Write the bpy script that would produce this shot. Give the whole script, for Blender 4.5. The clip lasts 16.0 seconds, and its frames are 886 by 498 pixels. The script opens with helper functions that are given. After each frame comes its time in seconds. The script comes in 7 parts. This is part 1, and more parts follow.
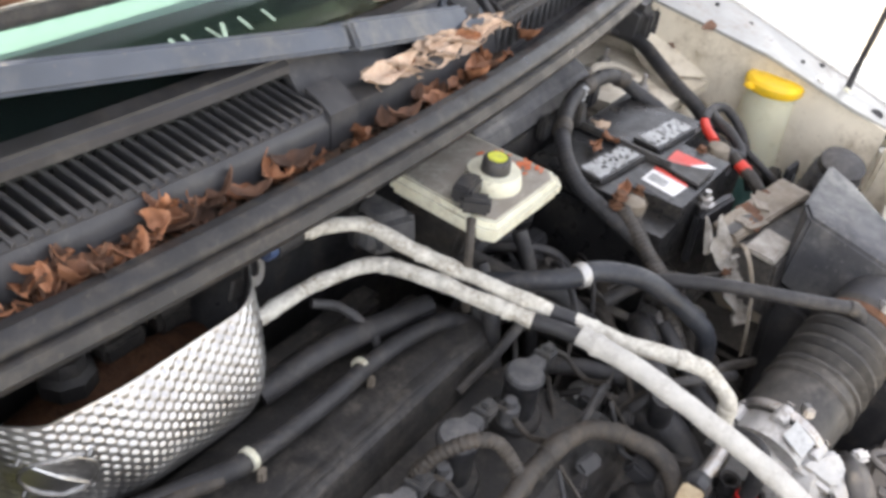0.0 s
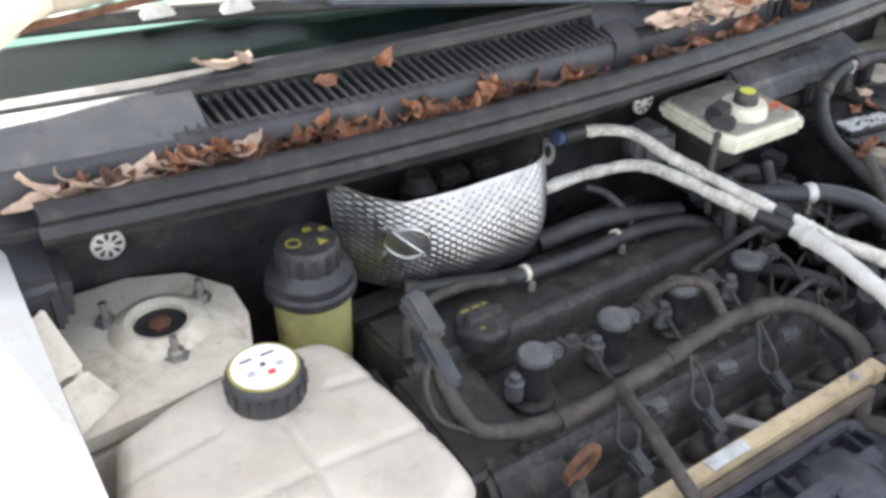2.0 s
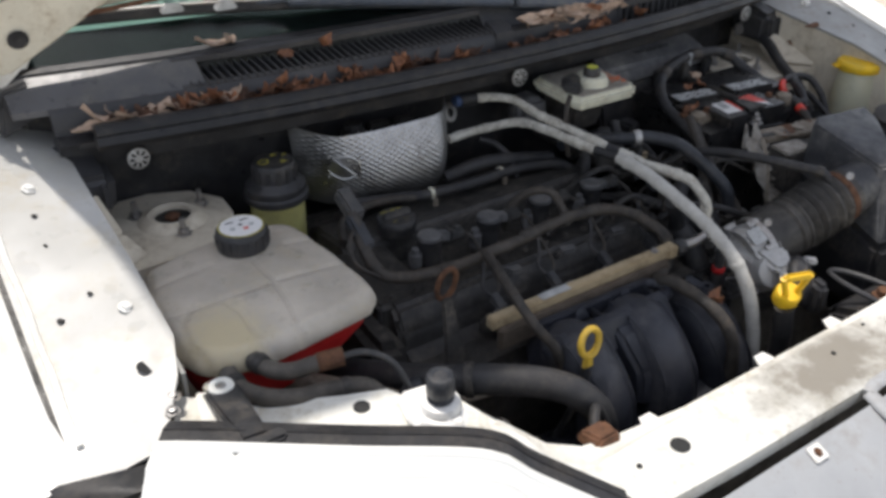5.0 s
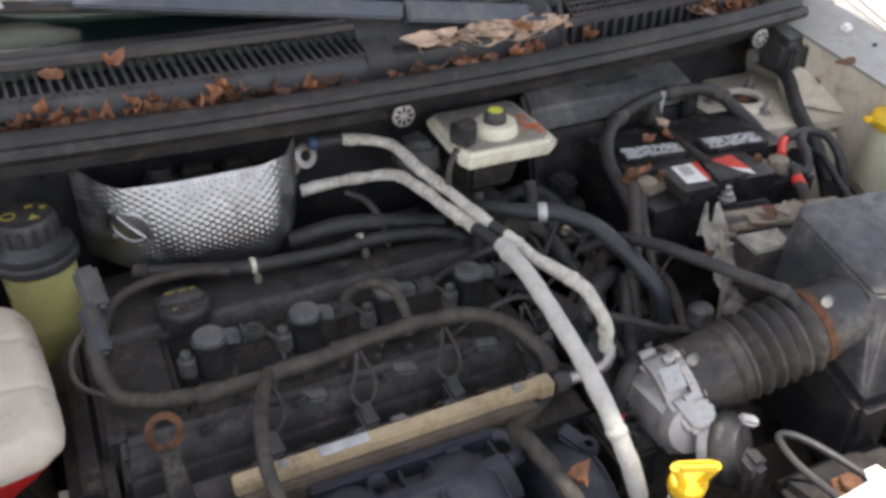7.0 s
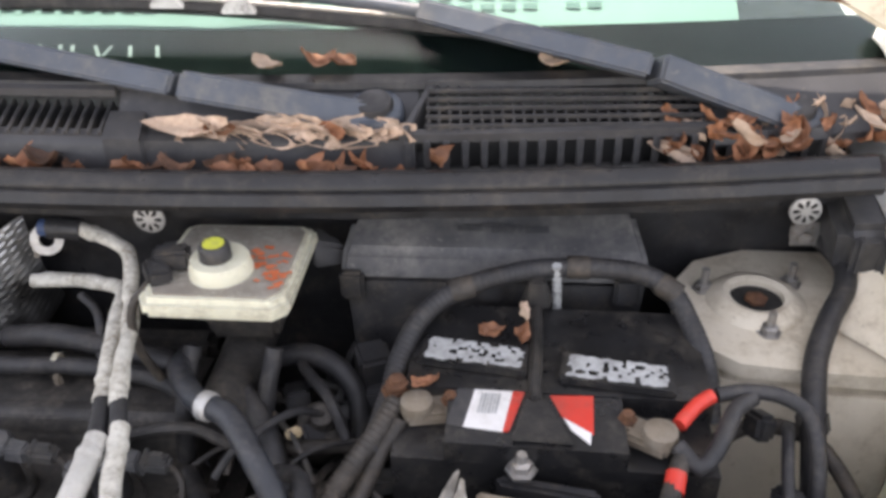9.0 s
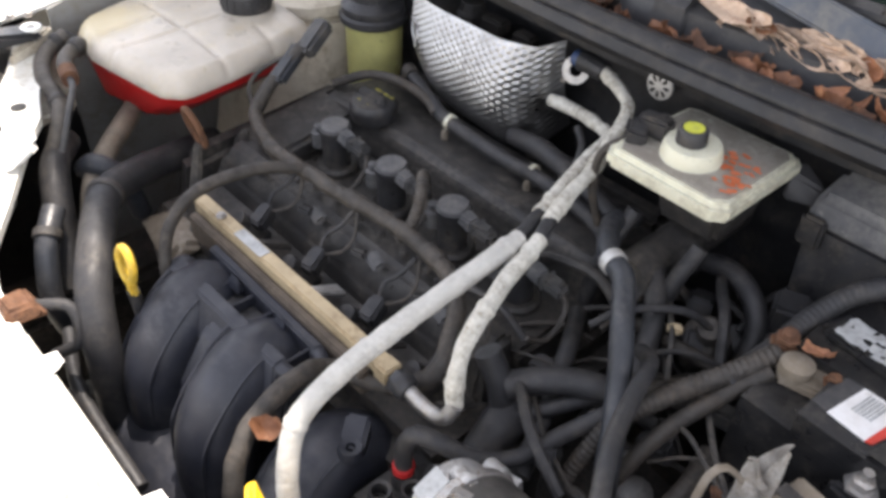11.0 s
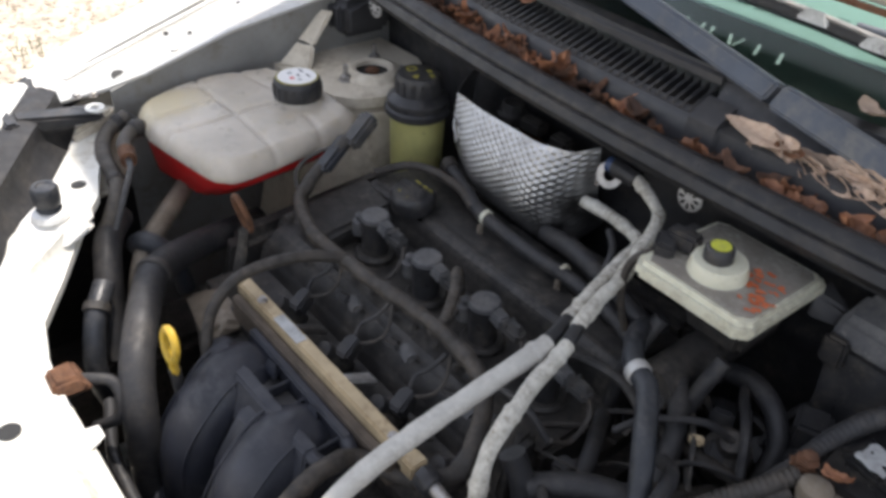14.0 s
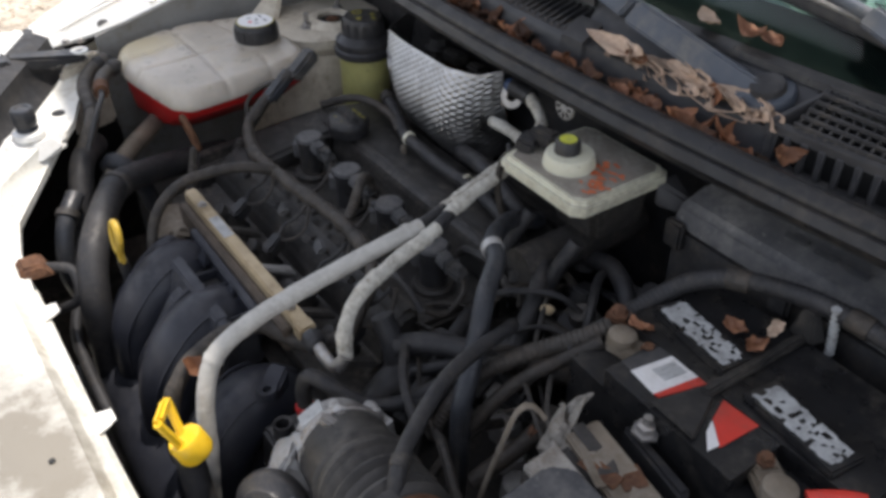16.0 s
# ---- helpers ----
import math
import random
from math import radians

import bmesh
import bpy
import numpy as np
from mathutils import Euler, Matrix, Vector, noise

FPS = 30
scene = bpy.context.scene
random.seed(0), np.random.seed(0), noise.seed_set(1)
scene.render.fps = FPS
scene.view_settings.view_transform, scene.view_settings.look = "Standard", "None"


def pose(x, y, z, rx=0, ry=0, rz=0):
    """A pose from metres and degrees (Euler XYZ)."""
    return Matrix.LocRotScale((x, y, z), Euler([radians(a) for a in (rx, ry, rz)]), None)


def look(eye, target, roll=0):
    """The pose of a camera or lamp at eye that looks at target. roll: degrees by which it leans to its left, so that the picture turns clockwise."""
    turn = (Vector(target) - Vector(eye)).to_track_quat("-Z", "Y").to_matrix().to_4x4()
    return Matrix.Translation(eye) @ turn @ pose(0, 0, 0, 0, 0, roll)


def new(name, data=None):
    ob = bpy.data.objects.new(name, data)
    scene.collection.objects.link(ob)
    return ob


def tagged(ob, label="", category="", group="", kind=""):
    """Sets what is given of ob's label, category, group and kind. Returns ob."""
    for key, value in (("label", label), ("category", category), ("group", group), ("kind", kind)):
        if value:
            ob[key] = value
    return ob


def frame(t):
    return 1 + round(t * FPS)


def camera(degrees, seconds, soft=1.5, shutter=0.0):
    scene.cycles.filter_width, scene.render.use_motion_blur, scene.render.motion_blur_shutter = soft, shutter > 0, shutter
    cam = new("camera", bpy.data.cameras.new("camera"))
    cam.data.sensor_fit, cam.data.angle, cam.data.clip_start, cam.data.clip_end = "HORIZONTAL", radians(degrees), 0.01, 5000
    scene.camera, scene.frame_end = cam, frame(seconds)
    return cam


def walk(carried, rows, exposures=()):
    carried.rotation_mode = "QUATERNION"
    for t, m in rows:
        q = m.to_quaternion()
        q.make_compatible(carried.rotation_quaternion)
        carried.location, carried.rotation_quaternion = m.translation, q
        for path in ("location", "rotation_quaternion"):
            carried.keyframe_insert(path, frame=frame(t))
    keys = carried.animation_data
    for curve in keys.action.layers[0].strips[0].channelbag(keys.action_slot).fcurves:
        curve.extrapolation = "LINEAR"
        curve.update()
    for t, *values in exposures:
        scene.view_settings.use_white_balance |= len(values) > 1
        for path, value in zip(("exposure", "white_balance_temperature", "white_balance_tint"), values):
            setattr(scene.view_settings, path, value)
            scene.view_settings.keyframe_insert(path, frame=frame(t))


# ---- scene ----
cam = camera(55.0, 16.0, soft=3.4)
METRES, EYE, TILT, LEAN, TURN = 8.0, 1.5, 0.0, 0.0, 0.0
PATH = [
    (0, (-0.487, -0.378, 1.344), (0.902, 0.43, 0.153), 8.6),
    (0.5, (-0.487, -0.407, 1.358), (0.965, 0.349, 0.209), 8.7),
    (1, (-0.552, -0.442, 1.355), (0.854, 0.481, 0.273), 3.9),
    (1.5, (-0.609, -0.529, 1.364), (0.613, 0.612, 0.267), 4.4),
    (2, (-0.668, -0.616, 1.364), (0.244, 0.74, 0.21), 1.0),
    (2.5, (-0.767, -0.66, 1.358), (0.185, 0.625, 0.157), 2.1),
    (3, (-0.854, -0.673, 1.373), (0.216, 0.501, 0.158), 6.4),
    (3.5, (-0.859, -0.786, 1.411), (0.261, 0.423, 0.278), 4.0),
    (4, (-0.832, -0.947, 1.425), (0.299, 0.309, 0.356), 4.3),
    (4.2, (-0.824, -1.005, 1.422), (0.258, 0.334, 0.405), 2.1),
    (6.3, (-0.625, -0.93, 1.38), (0.214, 0.509, 0.273), 1.9),
    (6.5, (-0.565, -0.887, 1.367), (0.323, 0.5, 0.233), 5.5),
    (7, (-0.347, -0.862, 1.38), (0.369, 0.636, 0.265), 0.9),
    (7.5, (-0.13, -0.864, 1.407), (0.43, 0.705, 0.299), 3.4),
    (8, (0.028, -0.757, 1.377), (0.449, 0.802, 0.196), 3.5),
    (8.5, (0.18, -0.621, 1.359), (0.502, 1.032, 0.279), 5.8),
    (9, (0.316, -0.644, 1.337), (0.186, 1.029, 0.249), -1.1),
    (9.5, (0.415, -0.691, 1.348), (-0.186, 0.721, 0.065), -1.2),
    (10, (0.385, -0.672, 1.324), (-0.417, 0.608, 0.013), 5.1),
    (10.2, (0.371, -0.639, 1.318), (-0.491, 0.584, -0.01), 4.5),
    (12.3, (0.417, -0.668, 1.386), (-0.962, 0.189, 0.219), 0.2),
    (12.5, (0.416, -0.67, 1.388), (-0.977, 0.206, 0.252), 0.1),
    (13, (0.402, -0.676, 1.382), (-0.969, 0.183, 0.206), 0.6),
    (13.5, (0.388, -0.657, 1.371), (-0.914, 0.29, 0.185), 3.5),
    (14, (0.384, -0.651, 1.384), (-0.842, 0.407, 0.21), 3.3),
    (14.5, (0.443, -0.659, 1.396), (-0.791, 0.364, 0.201), 3.7),
    (15, (0.492, -0.675, 1.389), (-0.777, 0.421, 0.298), 10.0),
    (15.5, (0.551, -0.632, 1.381), (-0.785, 0.261, 0.191), 1.6),
    (16, (0.612, -0.602, 1.377), (-0.703, 0.325, 0.189), 0.1),
]
walk(cam, [(t, look(eye, target, roll)) for t, eye, target, roll in PATH], exposures=[(0, 2.32, 7080, 14.0), (1, 1.9, 6840, 12.4), (2, 2.26, 6600, 10.8), (2.5, 1.86, 6480, 10.0), (3, 1.34, 6330, 10.0), (3.5, 0.75, 6180, 10.0), (4, 0.54, 6320, 10.7), (4.2, 0.49, 6380, 11.0), (6.3, 0.98, 6640, 13.7), (7, 1.5, 6820, 14.5), (8, 1.95, 6950, 15.5), (8.5, 1.98, 6830, 16.0), (9, 2.03, 7010, 16.5), (9.5, 2.53, 7180, 17.0), (10, 2.53, 7130, 17.0), (12.3, 0.64, 6620, 10.6), (13, 0.48, 6580, 11.0), (13.5, 0.48, 6580, 12.0), (14, 1.15, 6580, 13.0), (14.5, 1.33, 6580, 12.5), (15, 1.04, 6580, 12.0), (16, 0.86, 6580, 13.0)])

# ---- world, sun ----
world = bpy.data.worlds.new("daylight")
scene.world = world
world.use_nodes = True
wn = world.node_tree.nodes
sky = wn.new("ShaderNodeTexSky")
sky.sky_type, sky.sun_disc = "NISHITA", False
SUN_FROM = Vector((-0.08, 0.22, 1.0)).normalized()
sky.sun_elevation = math.asin(SUN_FROM.z)
sky.sun_rotation = math.atan2(SUN_FROM.x, SUN_FROM.y)
sky.air_density, sky.dust_density = 1.0, 0.8
wn["Background"].inputs["Strength"].default_value = 0.15
haze = wn.new("ShaderNodeHueSaturation")
haze.inputs["Saturation"].default_value = 0.40
world.node_tree.links.new(sky.outputs[0], haze.inputs["Color"])
world.node_tree.links.new(haze.outputs[0], wn["Background"].inputs["Color"])
sun_data = bpy.data.lights.new("sun", "SUN")
sun_data.energy, sun_data.angle, sun_data.color = 2.75, radians(1.0), (1.0, 0.95, 0.87)
sun = new("sun", sun_data)
sun.matrix_world = look(SUN_FROM * 20, (0, 0, 0))


# ---- materials ----
def mat(name, col, rough=0.6, metal=0.0, var=0.3, scale=30.0, bump=0.2, fine=400.0, dust=None, amount=0.4, dscale=9.0,
        transmit=0.0, sss=0.0, ior=1.45, coat=0.0, rand=0.0):
    m = bpy.data.materials.new(name)
    m.use_nodes = True
    nt = m.node_tree
    n, l = nt.nodes, nt.links
    b = n["Principled BSDF"]
    co = n.new("ShaderNodeTexCoord")

    def tex(s, detail=4.0, rough_=0.6):
        t = n.new("ShaderNodeTexNoise")
        t.inputs["Scale"].default_value, t.inputs["Detail"].default_value, t.inputs["Roughness"].default_value = s, detail, rough_
        l.new(co.outputs["Object"], t.inputs["Vector"])
        return t

    def mixc(fac, a, bcol, kind="MIX"):
        x = n.new("ShaderNodeMix")
        x.data_type, x.blend_type = "RGBA", kind
        l.new(fac, x.inputs[0])
        for sock, v in ((x.inputs[6], a), (x.inputs[7], bcol)):
            if isinstance(v, tuple):
                sock.default_value = (*v, 1)
            else:
                l.new(v, sock)
        return x.outputs[2]

    def ramp(src, lo, hi):
        r = n.new("ShaderNodeMapRange")
        r.inputs[1].default_value, r.inputs[2].default_value = lo, hi
        l.new(src, r.inputs[0])
        return r.outputs[0]

    lo = tuple(max(0.0, c * (1 - var)) for c in col)
    hi = tuple(min(1.0, c * (1 + var)) for c in col)
    big, small = tex(scale), tex(fine, 3.0)
    c = mixc(ramp(big.outputs[0], 0.3, 0.7), lo, hi)
    if dust:
        d1 = tex(dscale, 8.0, 0.7)
        f = ramp(d1.outputs[0], 0.60 - 0.35 * amount, 0.80 - 0.2 * amount)
        d2 = tex(dscale * 6, 6.0, 0.65)
        mul = n.new("ShaderNodeMath")
        mul.operation = "MULTIPLY"
        l.new(f, mul.inputs[0])
        l.new(ramp(d2.outputs[0], 0.36, 0.62), mul.inputs[1])
        c = mixc(mul.outputs[0], c, dust)
        spots = tex(dscale * 14, 2.0, 0.5)
        c = mixc(ramp(spots.outputs[0], 0.66, 0.74), c, tuple(0.5 * (x + y) for x, y in zip(col, dust)))
    if rand:
        info = n.new("ShaderNodeObjectInfo")
        h = n.new("ShaderNodeHueSaturation")
        l.new(c, h.inputs["Color"])
        l.new(ramp_value(n, l, info.outputs["Random"], 1 - rand, 1 + rand), h.inputs["Value"])
        c = h.outputs["Color"]
    l.new(c, b.inputs["Base Color"])
    rr = n.new("ShaderNodeMapRange")
    rr.inputs[1].default_value, rr.inputs[2].default_value = 0.3, 0.7
    rr.inputs[3].default_value, rr.inputs[4].default_value = max(0.03, rough - 0.16), min(1.0, rough + 0.18)
    l.new(tex(scale * 2.3, 5.0).outputs[0], rr.inputs[0])
    l.new(rr.outputs[0], b.inputs["Roughness"])
    b.inputs["Metallic"].default_value = metal
    b.inputs["IOR"].default_value = ior
    b.inputs["Transmission Weight"].default_value = transmit
    b.inputs["Subsurface Weight"].default_value = sss
    if sss:
        b.inputs["Subsurface Radius"].default_value = (0.02, 0.015, 0.01)
        b.inputs["Subsurface Scale"].default_value = 0.5
    b.inputs["Coat Weight"].default_value = coat
    if bump:
        bp = n.new("ShaderNodeBump")
        bp.inputs["Strength"].default_value, bp.inputs["Distance"].default_value = bump, 0.002
        l.new(small.outputs[0], bp.inputs["Height"])
        l.new(bp.outputs[0], b.inputs["Normal"])
    return m


def ramp_value(n, l, src, lo, hi):
    r = n.new("ShaderNodeMapRange")
    r.inputs[3].default_value, r.inputs[4].default_value = lo, hi
    l.new(src, r.inputs[0])
    return r.outputs[0]


DUST = (0.105, 0.090, 0.072)
M = dict(
    paint=mat("white_paint", (0.80, 0.79, 0.75), 0.28, var=0.04, scale=6, bump=0.03, dust=(0.58, 0.53, 0.43), amount=0.3, dscale=7, coat=0.3),
    primer=mat("thin_body_paint", (0.66, 0.60, 0.49), 0.45, var=0.14, scale=9, bump=0.08, dust=(0.30, 0.24, 0.16), amount=0.5, dscale=12),
    cream=mat("hood_underside_paint", (0.62, 0.58, 0.47), 0.4, var=0.1, scale=12, bump=0.05, dust=(0.3, 0.22, 0.13), amount=0.4, dscale=20),
    black=mat("black_plastic", (0.027, 0.027, 0.029), 0.42, var=0.4, scale=25, bump=0.2, dust=DUST, amount=0.3, dscale=22),
    case=mat("battery_case_plastic", (0.013, 0.013, 0.014), 0.34, var=0.35, scale=25, bump=0.15, dust=(0.085, 0.075, 0.062), amount=0.32, dscale=20),
    dusty=mat("dusty_black_plastic", (0.022, 0.021, 0.0205), 0.45, var=0.45, scale=18, bump=0.35, dust=(0.100, 0.088, 0.074), amount=0.5, dscale=26),
    cowl=mat("grey_cowl_plastic", (0.040, 0.040, 0.043), 0.45, var=0.2, scale=12, bump=0.15, dust=(0.095, 0.09, 0.082), amount=0.4, dscale=9),
    manifold=mat("manifold_plastic", (0.020, 0.022, 0.030), 0.45, var=0.25, scale=20, bump=0.2, dust=(0.06, 0.06, 0.066), amount=0.45, dscale=18),
    rubber=mat("rubber", (0.022, 0.022, 0.024), 0.55, var=0.35, scale=30, bump=0.3, dust=(0.07, 0.062, 0.054), amount=0.45, dscale=28),
    bluerub=mat("bluish_rubber", (0.024, 0.027, 0.033), 0.42, var=0.3, scale=30, bump=0.25, dust=(0.088, 0.083, 0.080), amount=0.42, dscale=28),
    loom=mat("loom_tape", (0.036, 0.032, 0.028), 0.62, var=0.45, scale=60, bump=0.6, fine=250, dust=(0.09, 0.070, 0.052), amount=0.5, dscale=34),
    deep=mat("grimy_metal", (0.033, 0.031, 0.030), 0.52, var=0.5, scale=24, bump=0.6, dust=(0.125, 0.108, 0.088), amount=0.5, dscale=26),
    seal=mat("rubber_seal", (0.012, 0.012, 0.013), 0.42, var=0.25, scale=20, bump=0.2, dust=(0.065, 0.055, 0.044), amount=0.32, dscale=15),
    foil=mat("embossed_aluminium", (0.50, 0.50, 0.50), 0.42, metal=1.0, var=0.14, scale=14, bump=0.12, dust=(0.24, 0.225, 0.21), amount=0.5, dscale=14),
    alu=mat("cast_aluminium", (0.50, 0.495, 0.485), 0.5, metal=0.6, var=0.25, scale=30, bump=0.5, dust=(0.25, 0.23, 0.21), amount=0.5, dscale=30),
    steel=mat("dull_steel", (0.42, 0.41, 0.40), 0.45, metal=0.9, var=0.25, scale=60, bump=0.3, dust=(0.22, 0.16, 0.10), amount=0.45, dscale=60),
    rust=mat("rusty_steel", (0.10, 0.048, 0.028), 0.85, metal=0.1, var=0.5, scale=70, bump=0.8, dust=(0.20, 0.095, 0.045), amount=0.6, dscale=50),
    duct=mat("dusty_duct_rubber", (0.034, 0.032, 0.030), 0.55, var=0.35, scale=14, bump=0.25, dust=(0.13, 0.118, 0.102), amount=0.6, dscale=12),
    # Side of the fuel rail, a darker brown than its tan top.
    railside=mat("dark_rail_side", (0.085, 0.068, 0.054), 0.6, metal=0.2, var=0.35, scale=30, bump=0.4, dust=(0.15, 0.12, 0.09), amount=0.45, dscale=25),
    rail=mat("tan_oxidised_rail", (0.46, 0.37, 0.24), 0.5, metal=0.35, var=0.15, scale=22, bump=0.25, dust=(0.20, 0.14, 0.08), amount=0.4, dscale=35),
    wrap=mat("white_cloth_wrap", (0.56, 0.545, 0.49), 0.85, var=0.22, scale=80, bump=1.0, fine=300, dust=(0.19, 0.155, 0.11), amount=0.6, dscale=38),
    greywrap=mat("grey_white_sleeve", (0.455, 0.445, 0.415), 0.7, var=0.12, scale=60, bump=0.6, fine=250, dust=(0.30, 0.28, 0.25), amount=0.45, dscale=45),
    tank=mat("milky_plastic", (0.475, 0.430, 0.365), 0.36, var=0.22, scale=14, bump=0.05, dust=(0.42, 0.34, 0.20), amount=0.3, dscale=11, sss=0.15),
    coolant=mat("red_coolant_plastic", (0.36, 0.010, 0.010), 0.55, var=0.2, scale=12, bump=0.05),
    psfluid=mat("yellowed_plastic", (0.40, 0.38, 0.15), 0.35, var=0.2, scale=14, bump=0.05, dust=(0.2, 0.18, 0.10), amount=0.4, sss=0.2),
    brake=mat("aged_white_plastic", (0.60, 0.59, 0.47), 0.4, var=0.1, scale=15, bump=0.08, dust=(0.24, 0.21, 0.16), amount=0.55, dscale=16, sss=0.1),
    braketop=mat("stained_reservoir_top", (0.24, 0.215, 0.185), 0.5, var=0.3, scale=14, bump=0.1, dust=(0.44, 0.43, 0.37), amount=0.5, dscale=30),
    wash=mat("cloudy_bottle_plastic", (0.56, 0.54, 0.40), 0.35, var=0.1, scale=10, bump=0.04, sss=0.3),
    washfluid=mat("blue_green_fluid", (0.14, 0.30, 0.27), 0.3, var=0.15, scale=14, bump=0.03),
    yellow=mat("yellow_plastic", (0.80, 0.50, 0.02), 0.4, var=0.12, scale=30, bump=0.1, dust=(0.45, 0.33, 0.06), amount=0.35, dscale=40),
    lime=mat("lime_sticker", (0.52, 0.54, 0.05), 0.5, var=0.2, scale=40, bump=0.0, dust=(0.2, 0.19, 0.08), amount=0.5, dscale=60),
    ochre=mat("worn_yellow_print", (0.30, 0.26, 0.05), 0.6, var=0.2, scale=90, bump=0.0),
    red=mat("red_print", (0.62, 0.045, 0.030), 0.4, var=0.15, scale=30, bump=0.05, dust=(0.25, 0.08, 0.06), amount=0.3),
    orange=mat("orange_print", (0.60, 0.14, 0.05), 0.5, var=0.25, scale=60, bump=0.0, dust=(0.3, 0.22, 0.16), amount=0.6, dscale=60),
    label=mat("white_label", (0.74, 0.73, 0.72), 0.45, var=0.06, scale=30, bump=0.05, dust=(0.4, 0.37, 0.33), amount=0.25),
    greyprint=mat("grey_worn_label", (0.42, 0.43, 0.43), 0.55, var=0.2, scale=60, bump=0.1, dust=(0.12, 0.11, 0.10), amount=0.5, dscale=50),
    wiper=mat("wiper_paint", (0.068, 0.079, 0.098), 0.45, var=0.15, scale=16, bump=0.06, dust=(0.17, 0.16, 0.14), amount=0.4, dscale=10),
    tan=mat("brownish_plate", (0.17, 0.14, 0.105), 0.6, metal=0.2, var=0.3, scale=30, bump=0.4, dust=(0.28, 0.25, 0.21), amount=0.5, dscale=25),
    lamp=mat("headlight_lens", (0.78, 0.78, 0.74), 0.12, var=0.08, scale=8, bump=0.02, coat=0.6),
    bluecap=mat("blue_connector", (0.035, 0.06, 0.13), 0.45, var=0.2, scale=40, bump=0.1, dust=DUST, amount=0.3),
    shade=mat("pale_sunshade", (0.40, 0.51, 0.48), 0.7, var=0.05, scale=6, bump=0.05),
    dashes=mat("sunshade_print", (0.16, 0.24, 0.23), 0.7, var=0.05, scale=6, bump=0.0),
    dirt=mat("leaf_mulch", (0.045, 0.030, 0.020), 0.95, var=0.5, scale=80, bump=1.0, dust=(0.14, 0.08, 0.05), amount=0.5, dscale=70),
    panel=mat("worn_white_paint", (0.76, 0.75, 0.69), 0.4, var=0.06, scale=8, bump=0.05, dust=(0.40, 0.35, 0.25), amount=0.40, dscale=16, coat=0.2),
    endpanel=mat("smooth_grey_plastic", (0.10, 0.10, 0.105), 0.32, var=0.15, scale=12, bump=0.05, dust=(0.17, 0.16, 0.14), amount=0.4, dscale=10),
    trim=mat("grey_trim_plastic", (0.36, 0.37, 0.38), 0.45, var=0.12, scale=10, bump=0.08, dust=(0.25, 0.23, 0.20), amount=0.4, dscale=10),
    flange=mat("dusty_white_paint", (0.47, 0.465, 0.44), 0.35, var=0.08, scale=10, bump=0.04, dust=(0.42, 0.38, 0.30), amount=0.4, dscale=16, coat=0.5),
    greyclip=mat("dark_grey_clip", (0.055, 0.055, 0.056), 0.5, var=0.25, scale=50, bump=0.15, dust=DUST, amount=0.4, dscale=50),
    oldleaf=mat("rotting_leaf", (0.115, 0.058, 0.036), 0.75, var=0.5, scale=45, bump=0.5, dust=(0.20, 0.11, 0.07), amount=0.45, dscale=60, rand=0.4),
    leaf=mat("dry_brown_leaf", (0.25, 0.105, 0.052), 0.6, var=0.45, scale=45, bump=0.4, dust=(0.36, 0.21, 0.13), amount=0.4, dscale=60, rand=0.35),
    paleleaf=mat("pale_dry_leaf", (0.50, 0.38, 0.29), 0.65, var=0.35, scale=45, bump=0.4, dust=(0.22, 0.11, 0.06), amount=0.5, dscale=60, rand=0.3),
    gravel=mat("gravel_ground", (0.50, 0.45, 0.37), 0.95, var=0.35, scale=5, bump=0.5, fine=120, dust=(0.27, 0.21, 0.145), amount=0.55, dscale=7),
    grass=mat("dry_grass", (0.13, 0.15, 0.06), 0.8, var=0.4, scale=10, bump=0.0),
    pebble=mat("leaf_litter", (0.46, 0.38, 0.28), 0.9, var=0.6, scale=30, bump=0.3, dust=(0.66, 0.60, 0.50), amount=0.5, dscale=24),
    coiltop=mat("dusty_coil_plastic", (0.085, 0.086, 0.090), 0.6, var=0.3, scale=60, bump=0.3, dust=(0.16, 0.15, 0.14), amount=0.55, dscale=60),
    faded=mat("faded_yellow_plastic", (0.52, 0.34, 0.035), 0.5, var=0.18, scale=40, bump=0.15, dust=(0.30, 0.22, 0.06), amount=0.5, dscale=45),
    # Left inner wing only: dusty paint darkened so the colour carries its shade.
    wing=mat("shaded_dusty_wing_paint", (0.27, 0.27, 0.26), 0.5, var=0.2, scale=9, bump=0.1, dust=(0.17, 0.15, 0.12), amount=0.55, dscale=12),
    flaky=mat("flaking_pale_metal", (0.33, 0.31, 0.28), 0.55, metal=0.35, var=0.35, scale=70, bump=0.9, dust=(0.20, 0.16, 0.12), amount=0.5, dscale=60),
    # Right flange: dirty paint made darker, its shade put into the colour.
    greyflange=mat("shaded_dirty_flange_paint", (0.31, 0.31, 0.295), 0.4, var=0.14, scale=10, bump=0.06, dust=(0.22, 0.19, 0.15), amount=0.5, dscale=14),
    dusthose=mat("dusty_brown_hose", (0.075, 0.067, 0.058), 0.6, var=0.3, scale=30, bump=0.3, dust=(0.14, 0.12, 0.095), amount=0.5, dscale=30),
    frit=mat("black_ceramic_band", (0.010, 0.014, 0.014), 0.85, var=0.3, scale=16, bump=0.0, ior=1.15),
    boxlid=mat("grey_moulded_plastic", (0.040, 0.041, 0.046), 0.5, var=0.25, scale=14, bump=0.2, dust=(0.15, 0.145, 0.135), amount=0.55, dscale=12),
    lid=mat("dusty_grey_lid", (0.080, 0.080, 0.084), 0.6, var=0.25, scale=14, bump=0.2, dust=(0.22, 0.21, 0.195), amount=0.6, dscale=12),
